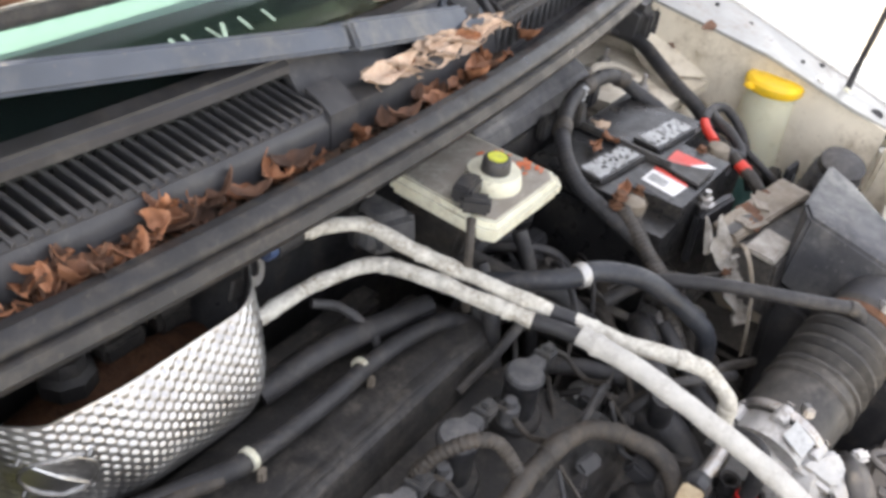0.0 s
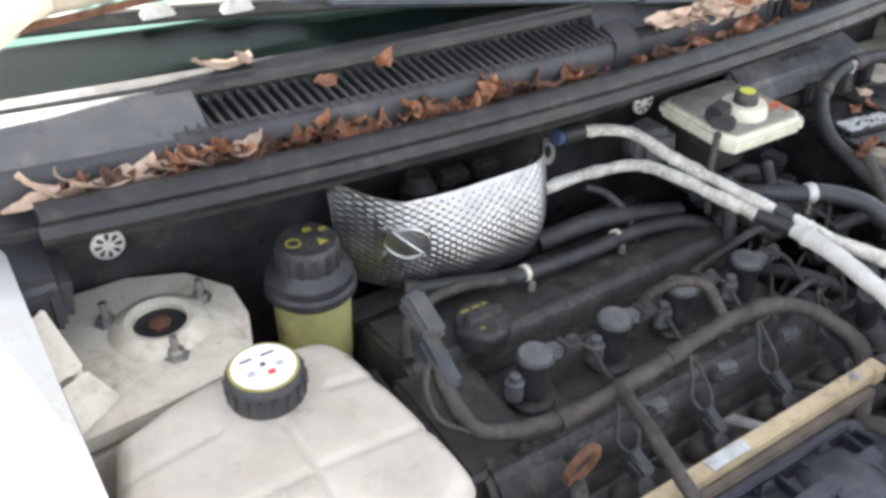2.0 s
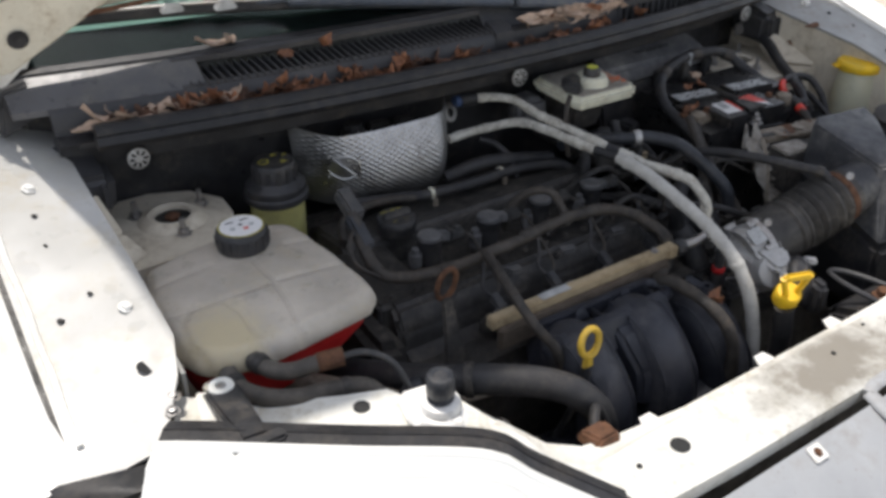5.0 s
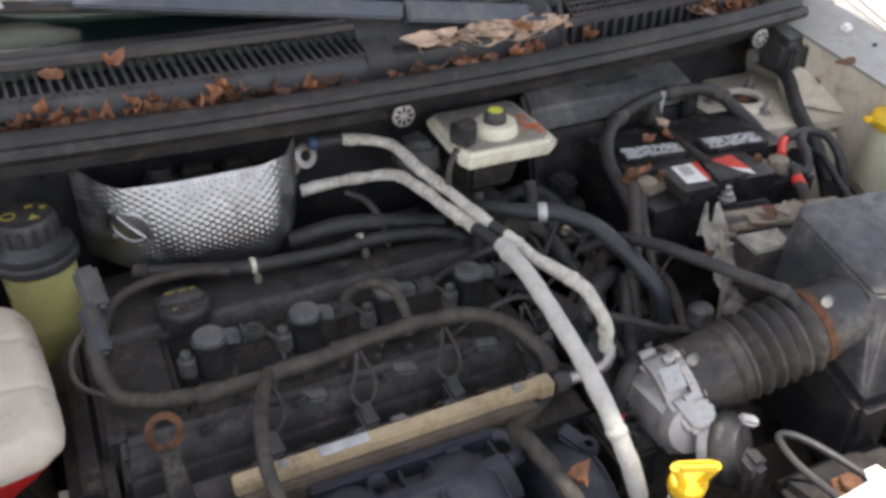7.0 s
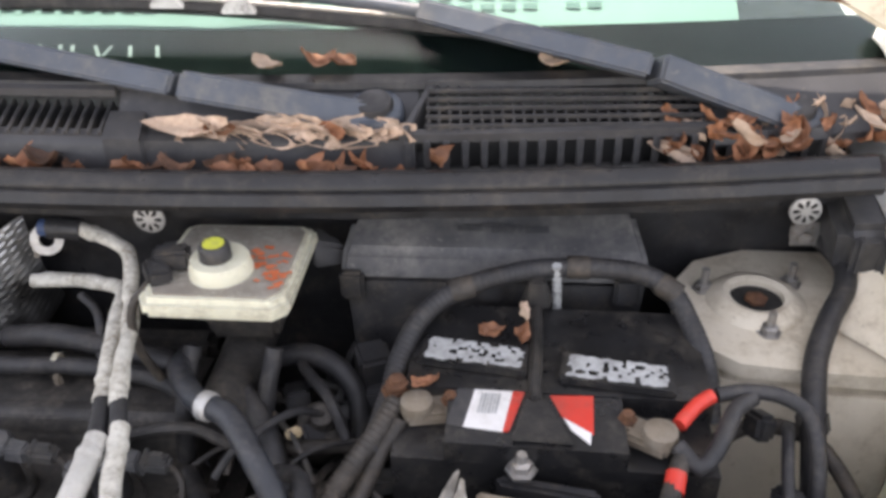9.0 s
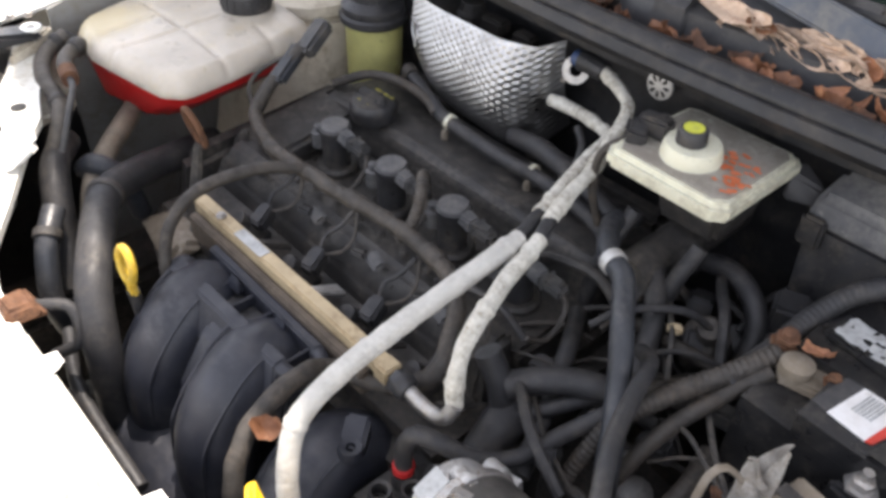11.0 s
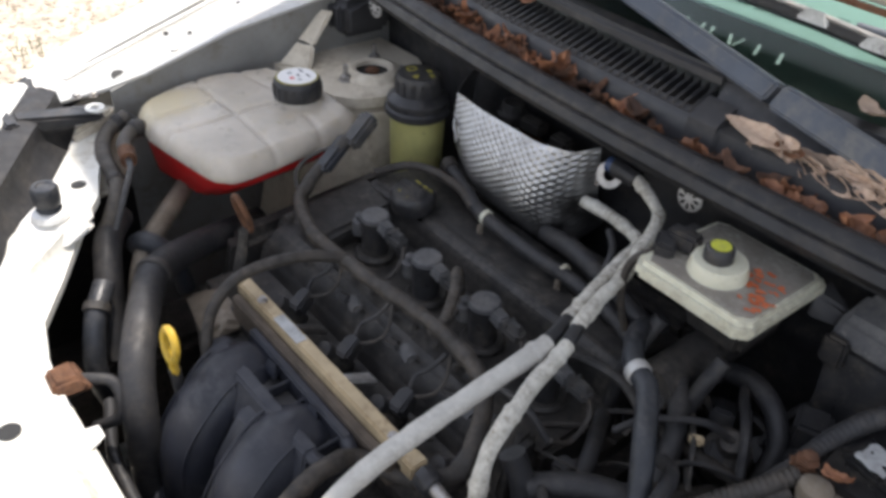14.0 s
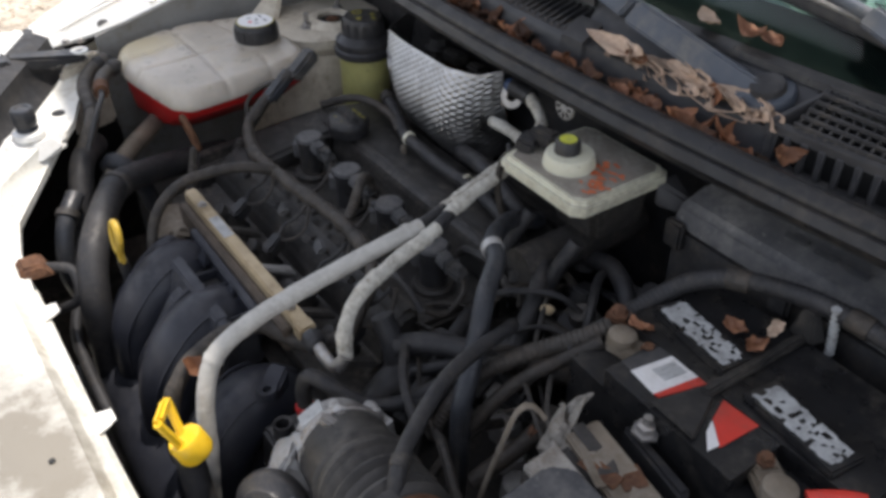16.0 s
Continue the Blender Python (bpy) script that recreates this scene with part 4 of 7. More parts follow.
part("pivot_clip", hull([(0.680, -0.28, 0.876), (0.716, -0.28, 0.880), (0.680, -0.25, 0.876), (0.716, -0.25, 0.880), (0.690, -0.272, 0.905), (0.708, -0.272, 0.905), (0.690, -0.258, 0.905), (0.708, -0.258, 0.905)], 0.004), M["brake"], rod, "pale plastic pivot clip")
part("pivot_bolt", bolt((0.684, -0.274, 0.892), 0.007, 0.007, (-0.6, -0.3, 1)), M["rust"], rod, "rusty pivot bolt")
boot = thing("rubber_boot", (0.605, -0.278, 0.70), "ribbed black rubber boot beside the air box", "boot")
ribs_ = [(0.026 + 0.004 * math.cos(math.pi * k) + 0.00035 * (24 - k), 0.0075 * k) for k in range(24)]
part("bellows", lathe(ribs_, 28, pose(0.612, -0.278, 0.690, 10, -14, 0)), M["rubber"], boot, "ribbed black rubber")
part("collar", lathe([(0.028, 0), (0.028, 0.010), (0.018, 0.014)], 24, pose(0.612, -0.278, 0.690, 10, -14, 0) @ pose(0, 0, 0.172)), M["deep"], boot)


# ---- cowl, grilles, wipers ----
def cw(x, y, z):
    return Vector((x, y + BOW * x * x, z))


cowl = thing("cowl_cover", (0, 0.03, 0.98), "dark grey plastic cowl cover under the windscreen", "cowl cover")
rubber_strip = thing("bonnet_seal", (0, -0.035, 0.985), "long black rubber bonnet seal along the cowl", "seal")
part("lip", sweep([(-0.053, 0.983), (-0.056, 0.990), (-0.052, 0.998), (-0.045, 0.998), (-0.040, 0.990), (-0.040, 0.983)], -0.625, 0.635, 60), M["seal"], rubber_strip)
part("bulb", sweep([(-0.044, 0.986), (-0.044, 0.999), (-0.042, 1.004), (-0.034, 1.009), (-0.024, 1.007), (-0.018, 1.000), (-0.018, 0.985), (-0.034, 0.980)], -0.622, 0.632, 60), M["seal"], rubber_strip)
part("trough", sweep([(-0.018, 0.976), (-0.018, 0.984), (0.008, 0.984), (0.012, 0.976)], -0.64, 0.64, 40), M["cowl"], cowl)
part("front_wall", sweep([(0.004, 0.98), (0.007, 1.012), (0.011, 1.019), (0.018, 1.022), (0.018, 1.016), (0.013, 1.010), (0.010, 0.98)], -0.66, 0.005, 40), M["cowl"], cowl)
for cx in (-0.40, -0.22, -0.085):
    part("latch_pocket", box((0.035, 0.004, 0.010), pose(*cw(cx, 0.0052, 1.0)), 0.001), M["black"], cowl)
part("back_strip", sweep([(0.054, 1.046), (0.056, 1.052), (0.066, 1.056), (0.072, 1.050), (0.066, 1.040)], -0.69, 0.69, 50), M["seal"], cowl, "black strip along the glass edge")
part("grille_bed", sweep([(0.014, 0.990), (0.014, 0.996), (0.058, 1.022), (0.058, 1.016)], -0.56, 0.26, 30), M["black"], cowl)
part("end_panel", sweep([(0.012, 1.012), (0.012, 1.020), (0.035, 1.036), (0.058, 1.050), (0.058, 1.040), (0.035, 1.026)], -0.70, -0.47, 14), M["endpanel"], cowl, "smooth grey end panel of the cowl")
part("mid_panel", sweep([(0.006, 0.985), (0.010, 1.017), (0.020, 1.022), (0.030, 1.020), (0.034, 1.014), (0.058, 1.044), (0.058, 1.030), (0.030, 1.0), (0.018, 0.985)], -0.028, 0.242, 14), M["cowl"], cowl, "smooth grey middle panel of the cowl")
part("seam_block", sweep([(0.003, 0.985), (0.006, 1.020), (0.018, 1.028), (0.034, 1.034), (0.034, 1.0), (0.018, 0.985)], -0.030, 0.003, 6), M["cowl"], cowl, "raised joint block between the grilles")
part("grille_rim", sweep([(0.012, 1.014), (0.012, 1.021), (0.018, 1.024), (0.020, 1.017)], -0.50, -0.03, 24), M["cowl"], cowl)
part("grille_back_rim", sweep([(0.050, 1.040), (0.050, 1.047), (0.058, 1.051), (0.058, 1.044)], -0.50, -0.03, 24), M["cowl"], cowl)
# right lattice grille with slotted front
part("lattice_rim", sweep([(0.008, 1.016), (0.008, 1.024), (0.014, 1.026), (0.014, 1.018)], 0.235, 0.50, 14), M["cowl"], cowl)
part("lattice_edge", hull([cw(0.228, 0.008, 1.024), cw(0.236, 0.008, 1.026), cw(0.250, 0.058, 1.050), cw(0.257, 0.058, 1.052), cw(0.228, 0.008, 0.985), cw(0.257, 0.058, 1.03)], 0.001), M["cowl"], cowl)
part("slot_back", sweep([(0.022, 0.98), (0.022, 1.014), (0.026, 1.014), (0.026, 0.98)], 0.23, 0.60, 14), M["print_"], cowl)
part("slot_sill", sweep([(0.004, 0.98), (0.005, 0.990), (0.014, 0.990), (0.014, 0.98)], 0.232, 0.60, 14), M["cowl"], cowl)
part("right_end_panel", sweep([(0.012, 1.002), (0.012, 1.010), (0.058, 1.050), (0.058, 1.040)], 0.50, 0.70, 12), M["cowl"], cowl, "smooth grey end panel of the cowl")
part("slot_head", sweep([(0.005, 1.008), (0.008, 1.018), (0.016, 1.018), (0.014, 1.008)], 0.50, 0.60, 6), M["cowl"], cowl)


def bars(name, size, material, spots):
    """One thin bar mesh shared by many objects; each stands at its spot."""
    me = None
    for p, turn in spots:
        if me is None:
            ob = link(name, box(size, None, 0.0008, 1), material)
            me = ob.data
        else:
            ob = new(name, me)
        ob.parent = cowl
        ob.matrix_parent_inverse = Matrix.Translation(-cowl.location)
        ob.matrix_basis = Matrix.Translation(p) @ pose(0, 0, 0, *turn)


rise = 11
bars("slat", (0.0036, 0.050, 0.014), M["black"], [(cw(-0.488 + 0.0105 * i, 0.037, 1.0225), (rise, 0, 7 + 10 * (-0.488 + 0.0105 * i))) for i in range(44)])
rise2 = math.degrees(math.atan2(0.024, 0.046))
bars("lattice_bar", (0.0022, 0.052, 0.006), M["black"], [(cw(0.252 + 0.0092 * i, 0.035, 1.036 - 0.0003 * i), (rise2, 0, 6)) for i in range(27)])
bars("lattice_crossbar", (0.25, 0.0022, 0.005), M["black"], [(Vector((0.375, 0.016 + 0.0085 * j + BOW * 0.142, 1.026 + 0.0045 * j)), (0, 1.0, 5.5)) for j in range(6)])
bars("slot_bar", (0.006, 0.004, 0.030), M["cowl"], [(cw(0.236 + 0.0165 * i, 0.0085, 1.003), (0, 0, 7)) for i in range(23)])

# wiper arms
def wiper(pivot, mid, end, tip, blade):
    w = thing("wiper", pivot, "dusty grey wiper arm with a black blade", "wiper", "wiper arms")
    cap = lathe([(0.016, 0.0), (0.017, 0.017), (0.015, 0.021), (0.006, 0.022)], 24, along(pivot, Vector(pivot) + Vector((0, -0.35, 1))))
    boss = lathe([(0.023, -0.014), (0.0255, -0.008), (0.0255, 0.010), (0.023, 0.0145), (0.010, 0.015)], 28, along(pivot, Vector(pivot) + Vector((0, -0.35, 1))))
    part("arm_boss", boss, M["wiper"], w, "rounded end of the wiper arm")
    part("pivot_cap", cap, M["rubber"], w, "round black pivot cap")
    a, b, c = Vector(pivot), Vector(mid), Vector(end)
    def armbar(p, q, w0, w1, h):
        d = (q - p).normalized()
        s = d.cross(Vector((0, 0.45, 0.9))).normalized()
        u = s.cross(d).normalized()
        pts = []
        for o, wd in ((p, w0), (q, w1)):
            for i in (-1, 1):
                pts += [o + s * i * wd / 2 - u * h * 0.5, o + s * i * wd * 0.38 + u * h * 0.5]
        return hull(pts, 0.003, 3)
    head = (b - a) * 0.98
    part("arm_head", armbar(a - (b - a) * 0.02, a + head, 0.050, 0.046, 0.026), M["wiper"], w, "blue-grey arm head")
    part("arm", armbar(b, c, 0.046, 0.029, 0.021), M["wiper"], w, "blue-grey arm with worn paint")
    part("arm_rod", tube([b + (c - b) * 0.9, c, *tip], (0.007, 0.0045), 10), M["wiper"], w, "slim arm rod")
    part("blade", tube(blade, 0.0055, 8, 0.02, flat=1.5), M["rubber"], w, "black wiper blade")
    part("blade_spring", tube([Vector(p) + Vector((0, -0.002, 0.008)) for p in blade], 0.0028, 6, 0.02), M["steel"], w, "grey metal blade spring")
    k = len(blade) // 2
    for off in (-0.02, 0.05):
        q = Vector(blade[k]) + (Vector(blade[k - 1]) - Vector(blade[k])).normalized() * off
        part("claw", hull([q + Vector(o) for o in ((-0.018, -0.010, -0.002), (0.018, -0.010, -0.002), (-0.018, 0.008, 0.004), (0.018, 0.008, 0.004), (-0.010, -0.006, 0.012), (0.010, -0.006, 0.012))], 0.002), M["greyprint"], w, "worn grey blade claw")


wiper((0.205, 0.048, 1.024), (0.029, 0.056, 1.050), (-0.32, 0.108, 1.094), [(-0.36, 0.122, 1.092)], [(-0.28, 0.105, 1.084), (-0.45, 0.140, 1.092), (-0.62, 0.175, 1.094)])
wiper((0.577, 0.080, 1.012), (0.445, 0.072, 1.064), (0.24, 0.120, 1.098), [(0.13, 0.142, 1.104), (0.04, 0.140, 1.104)], [(0.35, 0.112, 1.077), (0.21, 0.124, 1.086), (0.02, 0.137, 1.096), (-0.20, 0.142, 1.099), (-0.42, 0.158, 1.099)])


# ---- engine ----
engine = thing("engine", (-0.17, -0.2, 0.40), "grimy black four-cylinder engine with four ignition coils", "engine")
part("block", box((0.50, 0.34, 0.36), (-0.16, -0.20, 0.57), 0.02), M["deep"], engine, "grimy engine block")
part("rear_cover", hull([(-0.385, -0.020, 0.74), (0.065, -0.020, 0.74), (-0.385, -0.143, 0.74), (0.062, -0.143, 0.74), (-0.372, -0.030, 0.812), (0.055, -0.032, 0.812), (-0.372, -0.112, 0.826), (0.055, -0.114, 0.826), (-0.372, -0.126, 0.822), (0.055, -0.128, 0.822), (-0.372, -0.136, 0.806), (0.055, -0.138, 0.806)], 0.005, 3), M["dusty"], engine, "dusty black rear ridge of the valve cover")
part("coil_valley", box((0.44, 0.11, 0.06), (-0.16, -0.19, 0.757), 0.006), M["dusty"], engine, "dusty floor of the coil valley")
part("valley_rim", hull([(-0.385, -0.232, 0.74), (0.06, -0.232, 0.74), (-0.385, -0.292, 0.72), (0.06, -0.292, 0.72), (-0.375, -0.236, 0.806), (0.05, -0.236, 0.806), (-0.375, -0.258, 0.804), (0.05, -0.258, 0.804), (-0.38, -0.282, 0.780), (0.055, -0.282, 0.780)], 0.006, 3), M["dusty"], engine, "dusty black front ridge of the valve cover")
part("left_rim", hull([(-0.400, -0.125, 0.74), (-0.33, -0.125, 0.74), (-0.400, -0.262, 0.74), (-0.325, -0.250, 0.74), (-0.390, -0.12, 0.818), (-0.315, -0.13, 0.818), (-0.390, -0.250, 0.806), (-0.315, -0.245, 0.806), (-0.308, -0.14, 0.79), (-0.308, -0.24, 0.79)], 0.008, 3), M["dusty"], engine, "sloping end face of the valve cover")
part("timing_cover", hull([(-0.455, -0.06, 0.50), (-0.385, -0.06, 0.50), (-0.455, -0.36, 0.50), (-0.385, -0.36, 0.50), (-0.425, -0.09, 0.80), (-0.385, -0.07, 0.81), (-0.425, -0.30, 0.79), (-0.385, -0.31, 0.79)], 0.012), M["dusty"], engine, "black timing chain cover")
part("front_face", hull([(-0.385, -0.27, 0.56), (0.06, -0.27, 0.56), (-0.385, -0.34, 0.56), (0.06, -0.34, 0.56), (-0.385, -0.27, 0.765), (0.06, -0.27, 0.765), (-0.385, -0.315, 0.745), (0.06, -0.315, 0.745)], 0.008), M["deep"], engine)


def coil(x, y, z):
    c = lathe([(0.0150, -0.056), (0.0155, -0.020), (0.0160, -0.010), (0.0180, -0.007), (0.0182, -0.002), (0.0165, 0.0), (0.010, 0.0006)], 26, pose(x, y, z))
    ob = part("ignition_coil", c, M["black"], engine, "black round ignition coil")
    put_under(link("coil_top", lathe([(0.0160, -0.0002), (0.0150, 0.0022), (0.010, 0.0030), (0.003, 0.0024)], 24, pose(x, y, z)), M["coiltop"]), ob)
    neck = hull([(x + 0.008, y - 0.010, z - 0.008), (x + 0.008, y + 0.010, z - 0.008), (x + 0.030, y - 0.007, z - 0.016), (x + 0.030, y + 0.008, z - 0.016), (x + 0.008, y - 0.009, z + 0.0015), (x + 0.008, y + 0.009, z + 0.0015), (x + 0.030, y - 0.006, z - 0.002), (x + 0.030, y + 0.007, z - 0.002)], 0.002)
    put_under(tagged(link("connector_socket", neck, M["coiltop"]), "dusty grey socket neck"), ob)
    plug = merged(box((0.024, 0.015, 0.013), pose(x + 0.042, y + 0.001, z - 0.010, 0, 8, 3), 0.003), box((0.012, 0.008, 0.005), pose(x + 0.044, y + 0.001, z - 0.002, 0, 8, 3), 0.0015), box((0.004, 0.017, 0.015), pose(x + 0.033, y + 0.001, z - 0.009, 0, 8, 3), 0.001))
    put_under(tagged(link("plug", plug, M["greyclip"]), "dark grey electrical plug"), ob)
    put_under(link("mount_ear", lathe([(0.009, -0.034), (0.009, -0.016), (0.0055, -0.015), (0.0055, -0.008), (0.003, -0.007)], 14, pose(x - 0.025, y - 0.004, z - 0.002)), M["coiltop"]), ob)
    put_under(link("pigtail", tube([(x + 0.052, y + 0.001, z - 0.012), (x + 0.064, y - 0.008, z - 0.020), (x + 0.066, y - 0.032, z - 0.036), (x + 0.062, y - 0.055, z - 0.022)], 0.0026, 8), M["loom"]), ob)
    part("coil_well", lathe([(0.0235, -0.062), (0.0240, -0.050), (0.0215, -0.047), (0.0165, -0.047)], 24, pose(x, y, z)), M["dusty"], engine)


for cx, cyy, cz in ((-0.276, -0.186, 0.843), (-0.179, -0.186, 0.842), (-0.087, -0.184, 0.842), (0.007, -0.188, 0.841)):
    coil(cx, cyy, cz)
cap = lathe([(0.026, -0.012), (0.028, 0.0), (0.028, 0.006), (0.025, 0.010), (0.012, 0.012)], 28, pose(-0.289, -0.122, 0.836))
oil = part("oil_filler_cap", cap, M["black"], engine, "black oil filler cap with worn yellow print")
put_under(link("cap_grip", hull([(-0.312, -0.128, 0.846), (-0.266, -0.128, 0.846), (-0.312, -0.116, 0.846), (-0.266, -0.116, 0.846), (-0.308, -0.125, 0.856), (-0.27, -0.125, 0.856), (-0.308, -0.119, 0.856), (-0.27, -0.119, 0.856)], 0.002), M["black"]), oil)
for dx, w in ((-0.010, 0.010), (0.003, 0.008), (0.013, 0.006)):
    put_under(link("print_bar", box((w, 0.0028, 0.0005), (-0.289 + dx, -0.106, 0.8475), 0), M["ochre"]), oil)
    put_under(link("print_bar", box((w * 0.7, 0.0022, 0.0005), (-0.291 + dx * 0.6, -0.135, 0.8473), 0), M["ochre"]), oil)
for k in range(12):
    x = -0.37 + 0.035 * k
    part("cover_bolt", bolt((x, -0.245, 0.811), 0.004, 0.005), M["deep"], engine)
# lifting eye
eye = tube([(-0.338 + 0.0125 * math.cos(2 * math.pi * i / 22), -0.318 - 0.006 * math.sin(2 * math.pi * i / 22), 0.862 + 0.024 * math.sin(2 * math.pi * i / 22)) for i in range(23)], 0.0034, 8, smooth=False)
hook = thing("lifting_eye", (-0.338, -0.33, 0.74), "rusty steel ring on a dark engine lifting bracket", "lifting eye")
part("ring", eye, M["rust"], hook, "rusty ring")
part("stem", hull([(-0.345, -0.320, 0.842), (-0.331, -0.320, 0.842), (-0.345, -0.315, 0.842), (-0.331, -0.315, 0.842), (-0.352, -0.345, 0.74), (-0.320, -0.345, 0.74), (-0.352, -0.338, 0.74), (-0.320, -0.338, 0.74)], 0.002), M["deep"], hook, "grimy dark stem")
part("eye_foot", hull([(-0.40, -0.38, 0.735), (-0.30, -0.40, 0.735), (-0.38, -0.33, 0.735), (-0.30, -0.33, 0.735), (-0.37, -0.36, 0.755), (-0.31, -0.37, 0.752), (-0.36, -0.34, 0.755)], 0.006), M["tan"], engine, "dirty cast bracket")

# fuel rail and injectors
rail = thing("fuel_rail", (-0.136, -0.347, 0.79), "tan oxidised square fuel rail over the intake", "fuel rail")
part("rail_bar", box((0.312, 0.0150, 0.0165), (-0.139, -0.346, 0.8045), 0.002), M["rail"], rail, "tan square rail bar")
part("rail_bracket", box((0.285, 0.010, 0.030), (-0.147, -0.359, 0.786), 0.002), M["railside"], rail, "dark brown side of the rail")
part("sticker", box((0.046, 0.012, 0.0006), (-0.195, -0.347, 0.8134), 0), M["greyprint"], rail, "small worn grey sticker")
part("end_plate", box((0.018, 0.018, 0.018), (0.010, -0.347, 0.8045), 0.002), M["rail"], rail, "pale square end plate")
part("end_cap", lathe([(0.011, 0), (0.012, 0.003), (0.012, 0.014), (0.009, 0.018)], 8, along((0.021, -0.347, 0.803), (0.05, -0.347, 0.803))), M["black"], rail)
part("outlet_pipe", tube([(0.036, -0.347, 0.803), (0.062, -0.350, 0.805), (0.082, -0.350, 0.812), (0.088, -0.343, 0.828)], 0.0065, 12), M["steel"], rail, "bare metal outlet pipe")
for bx in (-0.25, -0.02):
    part("mount_bolt", bolt((bx, -0.347, 0.8132), 0.004, 0.004), M["steel"], rail)
for k in range(4):
    ix = -0.262 + 0.092 * k
    inj = merged(tube([(ix, -0.325, 0.792), (ix, -0.308, 0.770), (ix, -0.296, 0.752)], 0.009, 12), box((0.018, 0.024, 0.018), pose(ix + 0.012, -0.302, 0.788, 25, 0, 10), 0.003))
    part("injector", inj, M["black"], rail, "black injector with its plug")
    part("injector_clip", box((0.014, 0.016, 0.006), pose(ix + 0.013, -0.300, 0.797, 35, 0, 10), 0.002), M["black"], rail, "grey plug clip")
    part("injector_wire", tube([(ix + 0.010, -0.294, 0.797), (ix + 0.004, -0.282, 0.806), (ix + 0.014, -0.270, 0.818), (ix + 0.020, -0.258, 0.834)], 0.0022, 6), M["rubber"], rail)
    part("injector_wire", tube([(ix + 0.018, -0.294, 0.797), (ix + 0.030, -0.282, 0.802), (ix + 0.032, -0.268, 0.812), (ix + 0.024, -0.256, 0.834)], 0.0018, 6), M["loom"], rail, "thin brownish wire")
    part("injector_seat", lathe([(0.014, -0.012), (0.014, 0.0), (0.011, 0.004), (0.009, 0.012)], 16, along((ix, -0.312, 0.772), (ix, -0.326, 0.792))), M["deep"], rail)
    part("rail_stay", hull([(ix + 0.040, -0.335, 0.79), (ix + 0.052, -0.335, 0.79), (ix + 0.038, -0.295, 0.766), (ix + 0.054, -0.295, 0.766), (ix + 0.040, -0.335, 0.796), (ix + 0.052, -0.335, 0.796), (ix + 0.038, -0.295, 0.774), (ix + 0.054, -0.295, 0.774)], 0.002), M["alu" if k == 1 else "deep"], rail)
for px in (-0.199, -0.105, -0.012):
    part("plug_block", box((0.026, 0.014, 0.007), pose(px, -0.268, 0.805, 25, 0, -12), 0.003), M["greyclip"], engine, "flat grey plug block")
for k in range(14):
    part("cover_rib", box((0.004, 0.030, 0.020), pose(-0.375 + 0.033 * k, -0.262, 0.778, -30, 0, 0), 0.001), M["dusty"], engine)
for k in range(5):
    ix = -0.30 + 0.088 * k
    part("loom_clip", box((0.018, 0.012, 0.009), pose(ix, -0.272, 0.806, -20, 0, 20), 0.003), M["black"], engine, "dark grey loom clip")

# intake manifold
man = thing("intake_manifold", (-0.06, -0.45, 0.55), "blue-black ribbed plastic intake manifold", "intake manifold")
for rx, drop, back in ((-0.212, 0.0, 0.020), (-0.108, 0.0, 0.016), (0.000, 0.030, 0.012)):
    run = [(rx, -0.372, 0.735), (rx, -0.400, 0.758), (rx, -0.424, 0.764), (rx, -0.452, 0.750), (rx, -0.474, 0.714), (rx, -0.480, 0.66), (rx, -0.470, 0.59)]
    run = [(x + 0.10 * (-0.372 - y), y + back * min(1.0, (-0.372 - y) / 0.06), z - drop) for x, y, z in run]
    r = part("runner", tube(run, 0.0375, 22, 0.008), M["manifold"], man, "smooth curved plastic runner")
    for o in (-0.028, 0.026):
        shift = [Vector((x + o, y - 0.020 * i / 6 - (0.012 if i > 3 else 0), z + 0.034 - 0.018 * i / 6 - (0.006 if i > 3 else 0))) for i, (x, y, z) in enumerate(run)]
        put_under(link("rib", tube(shift[1:6], 0.0018, 6), M["manifold"]), r)
part("web", hull([(-0.160, -0.395, 0.788), (-0.105, -0.395, 0.788), (-0.158, -0.428, 0.784), (-0.102, -0.428, 0.784), (-0.150, -0.466, 0.740), (-0.094, -0.466, 0.740), (-0.150, -0.472, 0.69), (-0.094, -0.472, 0.69), (-0.156, -0.40, 0.70), (-0.10, -0.40, 0.70)], 0.006, 3), M["manifold"], man, "smooth web between the runners")
part("flange_lid", hull([(-0.228, -0.402, 0.778), (-0.060, -0.402, 0.778), (-0.228, -0.374, 0.778), (-0.058, -0.374, 0.778), (-0.232, -0.430, 0.730), (-0.050, -0.420, 0.730), (-0.232, -0.366, 0.730), (-0.046, -0.372, 0.730)], 0.003), M["black"], man, "dark recess of the manifold flange")
bar_front = hull([(-0.236, -0.418, 0.780), (-0.058, -0.415, 0.780), (-0.236, -0.399, 0.780), (-0.058, -0.398, 0.780), (-0.236, -0.415, 0.796), (-0.062, -0.412, 0.796), (-0.236, -0.400, 0.797), (-0.062, -0.399, 0.797), (-0.240, -0.432, 0.760), (-0.050, -0.428, 0.760)], 0.002, 3)
bar_back = hull([(-0.236, -0.374, 0.770), (-0.052, -0.376, 0.770), (-0.236, -0.361, 0.770), (-0.052, -0.363, 0.770), (-0.236, -0.373, 0.796), (-0.056, -0.375, 0.795), (-0.236, -0.363, 0.796), (-0.056, -0.365, 0.795)], 0.002, 3)
part("flange_bar", bar_front, M["manifold"], man, "flat front rim of the flange")
part("flange_bar", bar_back, M["manifold"], man, "flat rear rim of the flange")
